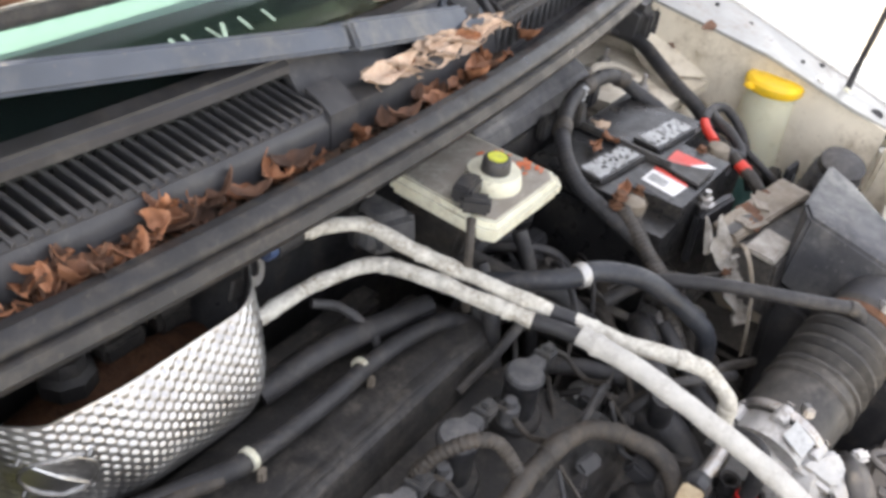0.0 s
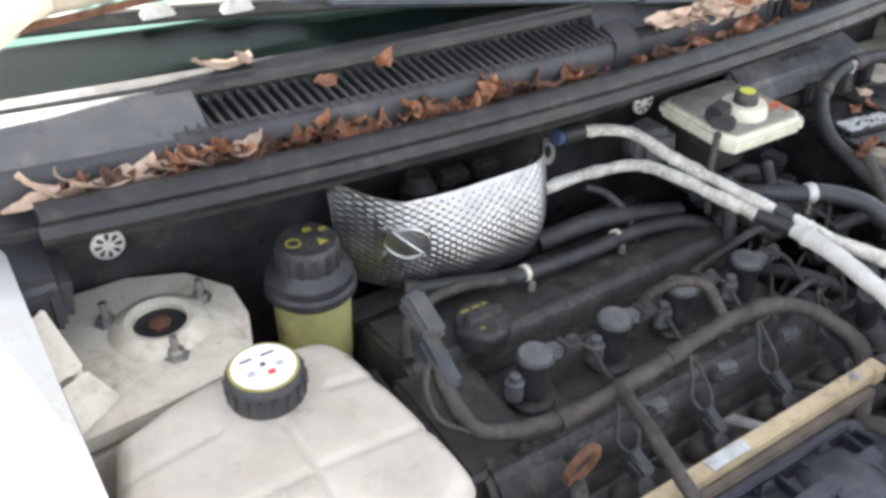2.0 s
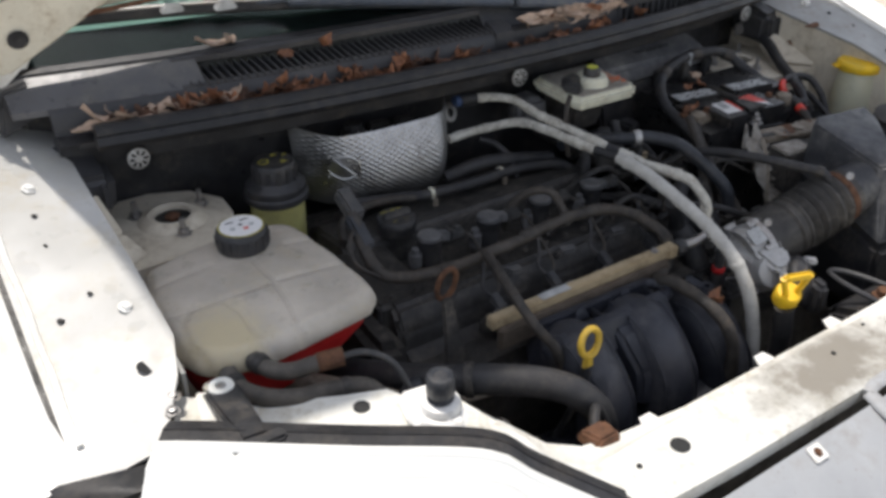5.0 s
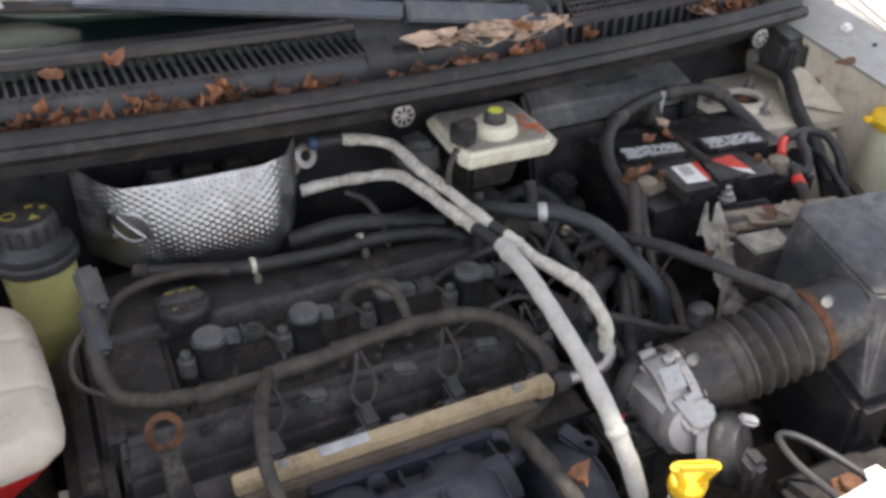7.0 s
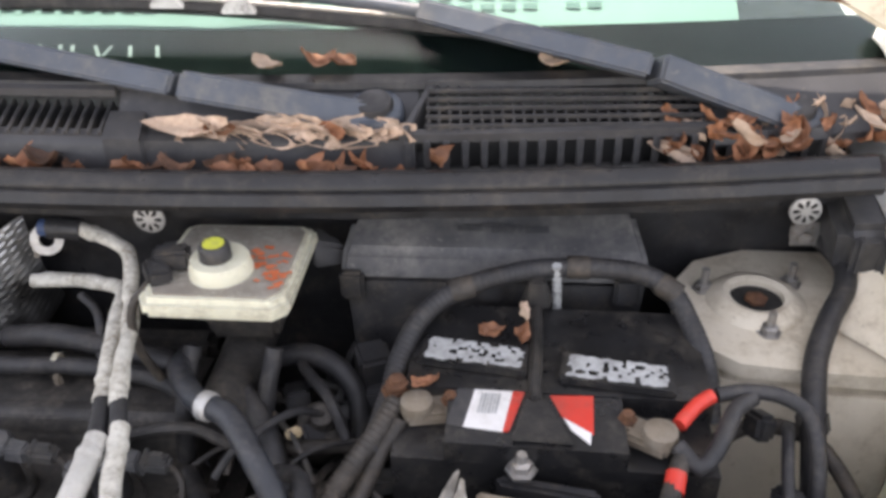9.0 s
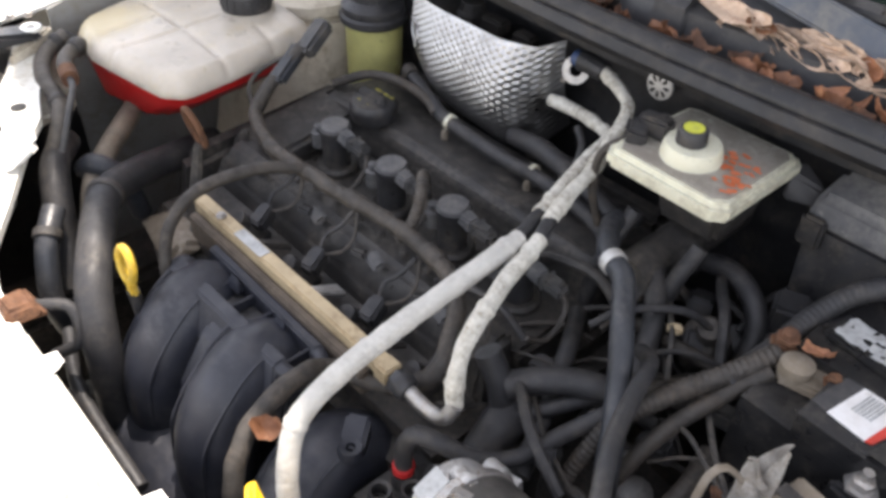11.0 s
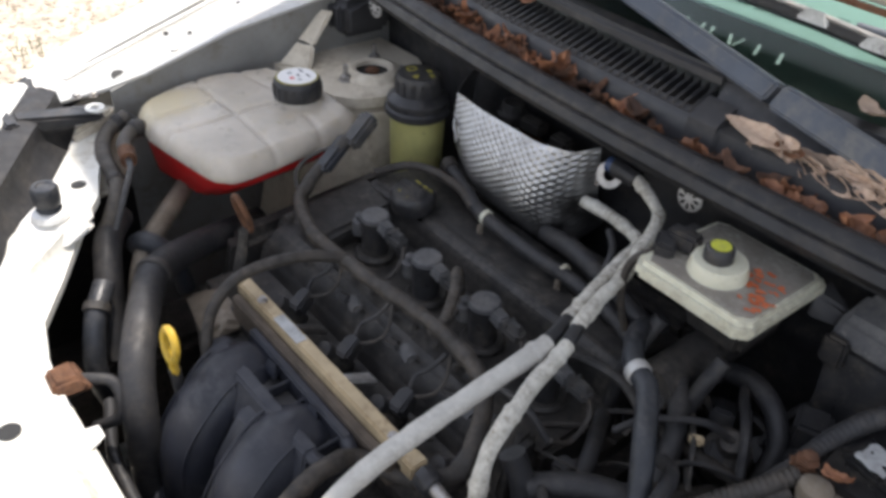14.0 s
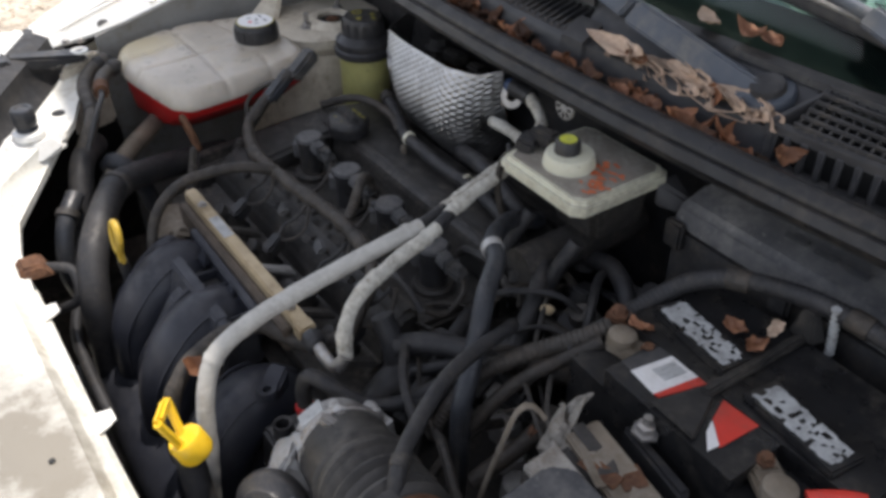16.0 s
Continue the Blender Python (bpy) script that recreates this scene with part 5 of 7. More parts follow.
part("flange_end", tube([(-0.062, -0.406, 0.789), (-0.047, -0.402, 0.787), (-0.041, -0.388, 0.786), (-0.046, -0.374, 0.786), (-0.060, -0.370, 0.787)], 0.0075, 10), M["manifold"], man, "rounded end of the flange")
for k in range(6):
    part("flange_rib", box((0.0035, 0.030, 0.012), (-0.215 + 0.030 * k, -0.388, 0.784), 0.001), M["manifold"], man)
for k in range(2):
    part("clip_tooth", hull([(-0.19 + 0.075 * k, -0.384, 0.786), (-0.165 + 0.075 * k, -0.384, 0.786), (-0.185 + 0.075 * k, -0.374, 0.786), (-0.17 + 0.075 * k, -0.374, 0.786), (-0.184 + 0.075 * k, -0.378, 0.800), (-0.171 + 0.075 * k, -0.378, 0.800)], 0.001), M["manifold"], man)
part("plenum", tube([(-0.27, -0.455, 0.60), (-0.05, -0.462, 0.60), (0.04, -0.45, 0.62)], 0.070, 20, 0.03), M["manifold"], man, "dark plastic plenum")
part("end_boss", lathe([(0.016, 0), (0.016, 0.020), (0.012, 0.026), (0.006, 0.028)], 22, along((-0.235, -0.40, 0.765), (-0.245, -0.405, 0.80))), M["manifold"], man)
part("ear", merged(hull([(0.004, -0.386, 0.752), (0.022, -0.374, 0.752), (0.020, -0.408, 0.752), (0.038, -0.396, 0.752), (0.004, -0.386, 0.779), (0.022, -0.374, 0.779), (0.020, -0.408, 0.768), (0.038, -0.396, 0.768)], 0.003), lathe([(0.0045, 0.0), (0.0045, 0.008), (0.0095, 0.009), (0.011, 0.004), (0.011, 0.0)], 18, pose(0.0305, -0.403, 0.762), closed=False)), M["manifold"], man, "lug with an open hole")

# oil dipstick with a yellow ring
dip = thing("oil_dipstick", (-0.235, -0.45, 0.70), "yellow plastic ring dipstick in a black tube", "dipstick")
ringv = [(-0.234 + 0.0135 * math.cos(2 * math.pi * i / 20), -0.455 + 0.002 * math.sin(2 * math.pi * i / 20), 0.820 + 0.0175 * math.sin(2 * math.pi * i / 20)) for i in range(21)]
part("ring_handle", merged(tube(ringv, 0.0042, 8, smooth=False), hull([(-0.241, -0.459, 0.784), (-0.227, -0.459, 0.784), (-0.241, -0.451, 0.784), (-0.227, -0.451, 0.784), (-0.239, -0.458, 0.806), (-0.229, -0.458, 0.806), (-0.239, -0.452, 0.806), (-0.229, -0.452, 0.806)], 0.002)), M["faded"], dip, "faded yellow ring handle")
part("guide_tube", tube([(-0.234, -0.455, 0.788), (-0.236, -0.45, 0.74), (-0.25, -0.43, 0.66)], 0.006, 10), M["black"], dip)
fill = thing("transmission_filler", (0.078, -0.497, 0.60), "yellow handle cap on a black filler tube", "filler tube")
HL, HR = (0.047, -0.500, 0.828), (0.076, -0.517, 0.834)
capm = along((0.073, -0.494, 0.788), (0.064, -0.507, 0.826))
part("handle", merged(lathe([(0.015, -0.010), (0.0165, -0.007), (0.0165, 0.010), (0.015, 0.013), (0.008, 0.014)], 22, capm), tube([HL, (0.063, -0.498, 0.798)], 0.0042, 8, smooth=False), tube([HR, (0.077, -0.504, 0.800)], 0.0042, 8, smooth=False), hull([Vector(p) + Vector(o) for p in (HL, HR) for o in ((0, 0.004, 0.006), (0, -0.004, 0.006), (0, 0.005, -0.006), (0, -0.005, -0.006))], 0.003)), M["yellow"], fill, "bright yellow stirrup cap")
part("tube", tube([(0.067, -0.498, 0.778), (0.084, -0.495, 0.70), (0.10, -0.47, 0.58)], 0.013, 14), M["black"], fill)

# heat shield: embossed sheet over the exhaust manifold
def shield(u, v):
    x = -0.365 + 0.240 * u
    dip_ = 0.938 + 0.002 * max(0, (0.10 - u) / 0.10) - 0.006 * max(0, (u - 0.85) / 0.15) + 0.010 * max(0, (u - 0.93) / 0.07)
    low = 0.803 + 0.030 * (1 - u) ** 2 + 0.030 * max(0, (u - 0.88) / 0.12) ** 2
    z = dip_ + (low - dip_) * v
    belly = max(0.0, min(1.0, (u - 0.05) / 0.40))
    belly = belly * belly * (3 - 2 * belly) * (1 - max(0.0, (u - 0.78) / 0.22) ** 2)
    y = -0.030 - 0.034 * belly * math.sin(math.pi * (0.10 + 0.72 * v)) + 0.026 * v**2.2
    end = max(0.0, (u - 0.76) / 0.24)
    y += 0.036 * end**2
    left = max(0.0, (0.20 - u) / 0.20)
    y += 0.075 * left**1.6 * (1 - 0.55 * v)
    k = math.cos(2 * math.pi * x / 0.0116) * math.cos(2 * math.pi * v / 0.062)
    e = 0.0010 * k * (1 if 0.02 < v < 0.985 else 0)
    dx, dz = x + 0.318, z - 0.890
    if dx * dx + dz * dz < 0.021**2:
        e *= 0.25
    n = Vector((0, -math.cos(1.9 * (v - 0.42)), -math.sin(1.9 * (v - 0.42)) * -1 * -1)).normalized()
    return Vector((x, y, z)) + Vector((0, -abs(n.y), 0.35 - v)).normalized() * e


hs = thing("heat_shield", (-0.25, -0.01, 0.81), "embossed aluminium heat shield over the exhaust manifold", "heat shield")
part("sheet", grid(shield, 230, 140, 0.0012), M["foil"], hs, "diamond-embossed silver sheet")


def on_shield(x, z):
    """A place just proud of the sheet, under x and z."""
    u, v = (x + 0.365) / 0.240, 0.3
    for _ in range(12):
        v += (shield(u, v).z - z) / 0.13
    p = shield(u, v)
    return (x, p.y - 0.0018, z)


lx, lz = -0.318, 0.892
emb = [tube([on_shield(lx + 0.018 * math.cos(2 * math.pi * i / 24), lz + 0.018 * math.sin(2 * math.pi * i / 24)) for i in range(25)], 0.0016, 6, smooth=False),
       tube([on_shield(lx + 0.012 * t, lz - 0.012 * t) for t in (-1, -0.5, 0, 0.5, 1)], 0.0014, 6)]
for sx, sz in ((-1, 1), (1, 1), (-1, -1), (1, -1)):
    emb.append(box((0.006, 0.003, 0.006), Matrix.Translation(on_shield(lx + sx * 0.016, lz + sz * 0.016)) @ pose(0, 0, 0, 0, 45, 0), 0.001))
part("stamped_mark", merged(*emb), M["foil"], hs, "raised round stamped mark")
tabring = lathe([(0.007, -0.001), (0.007, 0.001), (0.015, 0.001), (0.015, -0.001)], 24, pose(-0.111, 0.010, 0.912, 70, 0, 20), closed=False)
part("fixing_tab", merged(tabring, box((0.024, 0.003, 0.018), pose(-0.130, 0.006, 0.905, 0, 20, 10), 0.001)), M["steel"], hs, "grey ring-shaped fixing tab")
part("manifold_behind", tube([(-0.32, 0.030, 0.85), (-0.25, 0.024, 0.87), (-0.16, 0.022, 0.85)], 0.024, 14), M["rust"], engine, "dark rusty exhaust manifold")
part("manifold_flange", box((0.42, 0.03, 0.10), (-0.17, 0.0, 0.76), 0.008), M["deep"], engine)
sens = merged(lathe([(0.020, 0), (0.020, 0.012), (0.015, 0.016), (0.013, 0.026)], 8, pose(-0.275, 0.016, 0.905)), box((0.034, 0.02, 0.016), (-0.235, 0.014, 0.917), 0.003), box((0.03, 0.02, 0.02), (-0.19, 0.016, 0.912), 0.004))
part("sensor_plug", sens, M["dusty"], engine, "dusty black plugs behind the shield")


# ---- coolant tank ----
tank = thing("coolant_tank", (-0.53, -0.22, 0.72), "milky plastic coolant tank with red coolant", "coolant tank")
outline = [(-0.628, -0.120), (-0.648, -0.20), (-0.640, -0.285), (-0.617, -0.318), (-0.560, -0.328), (-0.452, -0.311), (-0.425, -0.298), (-0.414, -0.270), (-0.424, -0.158), (-0.436, -0.105), (-0.470, -0.092), (-0.560, -0.098)]


GROOVES = [[(-0.66, -0.172), (-0.615, -0.164), (-0.56, -0.157)], [(-0.466, -0.157), (-0.39, -0.166)], [(-0.66, -0.226), (-0.60, -0.231), (-0.513, -0.230), (-0.39, -0.230)],
           [(-0.515, -0.178), (-0.513, -0.230), (-0.516, -0.273), (-0.526, -0.34)], [(-0.612, -0.231), (-0.628, -0.252), (-0.630, -0.28), (-0.622, -0.33)], [(-0.575, -0.232), (-0.566, -0.262), (-0.567, -0.30), (-0.556, -0.34)]]


def groove_depth(x, y):
    best = 1.0
    for line in GROOVES:
        for (ax, ay), (bx, by) in zip(line, line[1:]):
            dx, dy = bx - ax, by - ay
            t = max(0.0, min(1.0, ((x - ax) * dx + (y - ay) * dy) / (dx * dx + dy * dy)))
            best = min(best, math.hypot(x - ax - t * dx, y - ay - t * dy))
    return 0.0026 * math.exp(-((best / 0.0036) ** 2)) - 0.0006 * min(1.0, best / 0.03)


def tank_shell():
    bm = bmesh.new()
    cx, cy = -0.53, -0.205
    levels = [(0.8555, 1.0), (0.859, 1.006), (0.863, 1.002), (0.868, 0.988), (0.873, 0.966), (0.877, 0.936), (0.8795, 0.905)]
    levels += [(0.8805 + 0.0035 * (1 - k / 34), 0.88 * k / 34) for k in range(34, 0, -1)]
    poly = smooth_line([(x, y, 0) for x, y in [*outline, outline[0]]], 0.0035)[:-1]
    rings = []
    for z, k in levels:
        ring = []
        for p in poly:
            x, y = cx + (p.x - cx) * k, cy + (p.y - cy) * k
            fall = 0.03 * max(0, -(y + 0.22)) + 0.05 * max(0, x + 0.5)
            dent = groove_depth(x, y) * max(0.0, min(1.0, (z - 0.845) / 0.02))
            inward = 0.9 * dent if k > 0.93 else 0.0
            ring.append(bm.verts.new((x + (cx - x) * inward * 5, y + (cy - y) * inward * 5, z - fall - dent)))
        rings.append(ring)
    n = len(poly)
    for a, b in zip(rings, rings[1:]):
        for i in range(n):
            bm.faces.new((a[i], a[(i + 1) % n], b[(i + 1) % n], b[i]))
    bm.faces.new(rings[-1])
    bm.faces.new(rings[0][::-1])
    return bm


part("upper_shell", tank_shell(), M["tank"], tank, "milky upper shell moulded in chambers")
low = [(-0.53 + (x + 0.53) * 0.985, -0.205 + (y + 0.205) * 0.985) for x, y in outline]
foot = [(-0.60 + (x + 0.60) * 0.66, -0.235 + (y + 0.235) * 0.90, 0.796) for x, y in low]
part("lower_shell", hull([(x, y, 0.8550) for x, y in low] + [(-0.60 + (x + 0.60) * 0.995, -0.25 + (y + 0.25) * 0.995, 0.841) for x, y in low] + foot, 0.006, 2), M["coolant"], tank, "lower shell filled with red coolant")
part("seam_flange", prism([(-0.53 + (x + 0.53) * 1.012, -0.205 + (y + 0.205) * 1.012) for x, y in outline], 0.8525, 0.8560, 0.001, 1), M["tank"], tank)
scuff = [(-0.477 + 0.021 * math.cos(a) * (1 + 0.25 * math.sin(3 * a + 1)), -0.262 + 0.016 * math.sin(a) * (1 + 0.25 * math.cos(4 * a))) for a in [0.3 * i for i in range(21)]]
part("pale_scuff", prism(scuff, 0.8785, 0.8812, 0, m=pose(0, 0, -0.0030)), M["brake"], tank, "pale worn patch")
part("filler_neck", lathe([(0.040, 0), (0.037, 0.004), (0.030, 0.007), (0.027, 0.02)], 30, pose(-0.513, -0.142, 0.876)), M["tank"], tank)
ccap = part("tank_cap", lathe([(0.031, 0.0), (0.0315, 0.004), (0.031, 0.018), (0.030, 0.023), (0.027, 0.026)], 40, pose(-0.513, -0.142, 0.8855)), M["black"], tank, "black screw cap with a round white and yellow sticker")
put_under(tagged(link("sticker_rim", disc_on((-0.513, -0.142, 0.9115), 0.0275, 0.0005, n=40), M["ochre"]), "yellow sticker rim"), ccap)
put_under(tagged(link("cap_sticker", disc_on((-0.513, -0.142, 0.9121), 0.0252, 0.0005, n=40), M["label"]), "round white warning sticker"), ccap)
for dx, dy, w, h, mm in ((-0.010, 0.012, 0.010, 0.002, "print_"), (0.008, 0.012, 0.011, 0.002, "print_"), (-0.012, -0.004, 0.006, 0.006, "greyprint"), (0.003, -0.009, 0.006, 0.005, "red"), (0.012, -0.003, 0.006, 0.005, "greyprint"), (0.0, 0.002, 0.004, 0.004, "print_")):
    put_under(link("print_bar", box((w, h, 0.0004), (-0.513 + dx, -0.142 + dy, 0.9128), 0), M[mm]), ccap)
for i in range(18):
    a = 2 * math.pi * i / 18
    put_under(link("grip_rib", box((0.0025, 0.0045, 0.016), pose(-0.513 + 0.031 * math.cos(a), -0.142 + 0.031 * math.sin(a), 0.896, 0, 0, math.degrees(a)), 0.0008), M["black"]), ccap)
for p, q in (((-0.606, -0.312, 0.846), (-0.612, -0.338, 0.866)), ((-0.580, -0.312, 0.848), (-0.582, -0.332, 0.866))):
    part("nipple", tube([p, q], 0.009, 14), M["black"], tank, "black hose nipple")


def hose(name, pts, r, material, label, category="hose", ends=(), band="deep", **kw):
    h = thing(name, pts[len(pts) // 2], label, category)
    part("body", tube(pts, r, **kw), material, h)
    for at, size in ends:
        line = smooth_line(pts, 0.004)
        i = max(1, min(len(line) - 2, int(at * (len(line) - 1))))
        d = (line[i + 1] - line[i - 1]).normalized()
        part("clamp", lathe([(size, -0.005), (size * 1.06, -0.004), (size * 1.06, 0.004), (size, 0.005)], 20, along(line[i], line[i] + d)), M[band], h, "worn metal hose clamp")
    return h


hose("tank_hose", [(-0.612, -0.334, 0.867), (-0.608, -0.356, 0.860), (-0.591, -0.375, 0.854), (-0.560, -0.387, 0.848), (-0.520, -0.391, 0.843), (-0.488, -0.402, 0.836), (-0.465, -0.432, 0.80)], 0.0098, M["dusthose"], "dusty brown-grey hose from the coolant tank", ends=[(0.06, 0.0105), (0.62, 0.0105)])
hose("tank_hose", [(-0.582, -0.328, 0.867), (-0.573, -0.349, 0.863), (-0.556, -0.362, 0.862), (-0.535, -0.368, 0.865), (-0.515, -0.372, 0.867)], 0.0090, M["dusthose"], "short dusty hose with a tan joint", ends=[(0.1, 0.0105)])
joint = hose("joint_pipe", [(-0.530, -0.369, 0.866), (-0.504, -0.376, 0.868)], 0.010, M["rust"], "short tan plastic pipe joint", "pipe joint")
hose("thin_pipe", [(-0.505, -0.376, 0.868), (-0.482, -0.383, 0.868), (-0.460, -0.400, 0.856), (-0.448, -0.422, 0.82)], 0.0036, M["greyclip"], "thin grey plastic pipe", "pipe")
hose("radiator_hose", [(-0.475, -0.235, 0.745), (-0.445, -0.30, 0.765), (-0.412, -0.362, 0.785), (-0.378, -0.408, 0.800), (-0.345, -0.432, 0.802), (-0.30, -0.460, 0.795), (-0.265, -0.482, 0.775), (-0.24, -0.495, 0.73), (-0.235, -0.50, 0.62)], 0.0178, M["rubber"], "thick black radiator hose in front of the engine", ends=[(0.42, 0.019)], n=18)
hose("feed_pipe", [(-0.545, -0.285, 0.800), (-0.520, -0.312, 0.795), (-0.478, -0.357, 0.792), (-0.440, -0.396, 0.784), (-0.415, -0.420, 0.755), (-0.41, -0.43, 0.70)], 0.0125, M["tan"], "dusty tan pipe below the coolant tank", "pipe")
hose("lower_hose", [(-0.50, -0.40, 0.80), (-0.46, -0.43, 0.80), (-0.42, -0.45, 0.77), (-0.38, -0.47, 0.70)], 0.016, M["rubber"], "black hose curving down beside the panel")
hose("elbow_hose", [(-0.465, -0.40, 0.78), (-0.435, -0.395, 0.80), (-0.42, -0.375, 0.78), (-0.43, -0.36, 0.72)], 0.012, M["bluerub"], "greyish elbow hose behind the panel")
hose("drain_pipe", [(-0.40, -0.46, 0.79), (-0.37, -0.485, 0.77), (-0.35, -0.50, 0.72), (-0.355, -0.49, 0.66)], 0.012, M["bluerub"], "blue-grey stub pipe with a metal collar", ends=[(0.2, 0.014)])
hose("air_pipe", [(-0.33, -0.50, 0.69), (-0.25, -0.525, 0.685), (-0.12, -0.53, 0.67)], 0.007, M["black"], "thin black pipe low in front", "pipe")

# ---- power steering reservoir ----
ps = thing("power_steering_reservoir", (-0.416, -0.02, 0.74), "yellowed fluid reservoir with a black screw cap", "reservoir")
part("bottle", lathe([(0.028, 0.0), (0.034, 0.01), (0.036, 0.06), (0.037, 0.125), (0.038, 0.13)], 36, pose(-0.416, -0.019, 0.742)), M["psfluid"], ps, "translucent yellowed bottle")
pc = part("cap", lathe([(0.041, 0.0), (0.0435, 0.003), (0.0435, 0.010), (0.0405, 0.013), (0.0415, 0.016), (0.0405, 0.022), (0.034, 0.027), (0.0300, 0.031), (0.0295, 0.050), (0.027, 0.055), (0.010, 0.056)], 40, pose(-0.416, -0.019, 0.868)), M["black"], ps, "ribbed black cap with worn yellow symbols")
for i in range(14):
    a = 2 * math.pi * i / 14
    put_under(link("grip_rib", box((0.003, 0.006, 0.020), pose(-0.416 + 0.0295 * math.cos(a), -0.019 + 0.0295 * math.sin(a), 0.908, 0, 0, math.degrees(a)), 0.001), M["black"]), pc)
put_under(tagged(link("symbol_ring", lathe([(0.0055, 0), (0.0055, 0.0005), (0.0075, 0.0005), (0.0075, 0)], 20, pose(-0.430, -0.020, 0.924), closed=False), M["ochre"]), "worn yellow ring symbol"), pc)
put_under(link("symbol_triangle", prism([(-0.411, -0.034), (-0.401, -0.032), (-0.408, -0.024)], 0.924, 0.9246, 0), M["ochre"]), pc)
put_under(link("symbol_bar", box((0.008, 0.006, 0.0005), (-0.410, -0.006, 0.9243), 0), M["ochre"]), pc)
put_under(link("symbol_bar", box((0.007, 0.005, 0.0005), (-0.397, -0.012, 0.9243), 0), M["ochre"]), pc)
hose("steering_hose", [(-0.416, -0.03, 0.75), (-0.41, -0.05, 0.71), (-0.40, -0.08, 0.66)], 0.012, M["rubber"], "black hose below the fluid reservoir")

# ---- brake fluid reservoir ----
br = thing("brake_reservoir", (0.093, -0.06, 0.86), "aged white brake fluid reservoir with a stained top", "reservoir")
bp = [(0.030, -0.112), (0.036, -0.124), (0.142, -0.126), (0.153, -0.116), (0.155, -0.012), (0.148, -0.004), (0.046, -0.004), (0.036, -0.010)]
part("base_rim", prism(bp, 0.932, 0.939, 0.003), M["brake"], br, "pale moulded rim")
inner = [(0.093 + (x - 0.093) * 0.94, -0.065 + (y + 0.065) * 0.94) for x, y in bp]
part("body", prism(inner, 0.938, 0.944, 0.003, 3, 0.98), M["brake"], br, "pale plastic body")
part("top_panel", prism([(0.093 + (x - 0.093) * 0.86, -0.065 + (y + 0.065) * 0.86) for x, y in bp], 0.943, 0.9455, 0.002), M["braketop"], br, "brown-stained top face")
rnd = random.Random(17)
for k in range(30):
    x, y = rnd.uniform(0.108, 0.146), rnd.uniform(-0.108, -0.048)
    if x - 0.108 + (y + 0.048) * 0.4 < -0.006:
        continue
    part("orange_mark", box((rnd.uniform(0.003, 0.010), rnd.uniform(0.002, 0.006), 0.0005), pose(x, y, 0.9459 + 0.00005 * k, 0, 0, rnd.uniform(-35, 35)), 0), M["orange"], br, "flaking orange print")
part("neck", lathe([(0.0265, 0.0), (0.0265, 0.003), (0.0248, 0.011), (0.0235, 0.014), (0.016, 0.015)], 34, pose(0.090, -0.082, 0.945)), M["brake"], br, "pale round neck")
bc = part("cap", lathe([(0.0125, 0), (0.0132, 0.002), (0.0127, 0.014), (0.011, 0.016)], 26, pose(0.088, -0.084, 0.957)), M["black"], br, "small black cap")
put_under(tagged(link("cap_sticker", disc_on((0.088, -0.084, 0.973), 0.0088, 0.0008), M["lime"]), "lime green sticker"), bc)
part("sensor_plug", merged(box((0.030, 0.018, 0.018), pose(0.050, -0.080, 0.956, 0, 0, 12), 0.003), box((0.020, 0.026, 0.014), pose(0.042, -0.095, 0.952, 0, 10, 30), 0.003)), M["black"], br, "black level sensor plug")
part("sensor_wire", tube([(0.034, -0.098, 0.942), (0.020, -0.108, 0.925), (0.018, -0.112, 0.89), (0.03, -0.11, 0.85)], 0.004, 8), M["loom"], br)
part("rear_lug", hull([(0.150, -0.02, 0.905), (0.150, 0.01, 0.905), (0.185, 0.0, 0.900), (0.185, 0.012, 0.900), (0.150, -0.02, 0.935), (0.150, 0.010, 0.935), (0.180, 0.004, 0.915)], 0.003), M["cowl"], br)
part("left_tank", hull([(-0.005, -0.03, 0.88), (0.04, -0.05, 0.88), (-0.005, 0.01, 0.88), (0.04, 0.01, 0.88), (0.0, -0.025, 0.918), (0.038, -0.045, 0.922), (0.0, 0.008, 0.918), (0.038, 0.01, 0.922)], 0.008), M["lid"], br, "grey feeder chamber")
# Added dark block; the place under the reservoir is open, shaded space.
part("underside", hull([(0.065, -0.070, 0.862), (0.125, -0.070, 0.862), (0.065, 0.0, 0.862), (0.125, 0.0, 0.862), (0.055, -0.088, 0.932), (0.135, -0.088, 0.932), (0.055, -0.005, 0.932), (0.135, -0.005, 0.932)], 0.006), M["deep"], br, "dark block standing in for the open space under the reservoir")
part("lower_rim", prism([(0.093 + (x - 0.093) * 0.95, -0.065 + (y + 0.065) * 0.95) for x, y in bp], 0.926, 0.9325, 0.002), M["brake"], br, "lower pale moulded step")
part("master_cylinder", tube([(0.09, 0.03, 0.84), (0.09, -0.14, 0.84)], 0.022, 16), M["deep"], br, "grimy master cylinder")
for p in ((0.06, -0.135, 0.9), (0.13, -0.115, 0.9)):
    part("pipe", tube([(p[0], -0.10, 0.88), (p[0] - 0.005, -0.12, 0.85), (p[0] - 0.01, -0.135, 0.80), (p[0] - 0.01, -0.15, 0.72)], 0.008, 10), M["rubber"], br)

# ---- fuse box ----
fb = thing("fuse_box", (0.31, 0.0, 0.80), "dusty dark grey fuse box with a sloping lid", "fuse box")
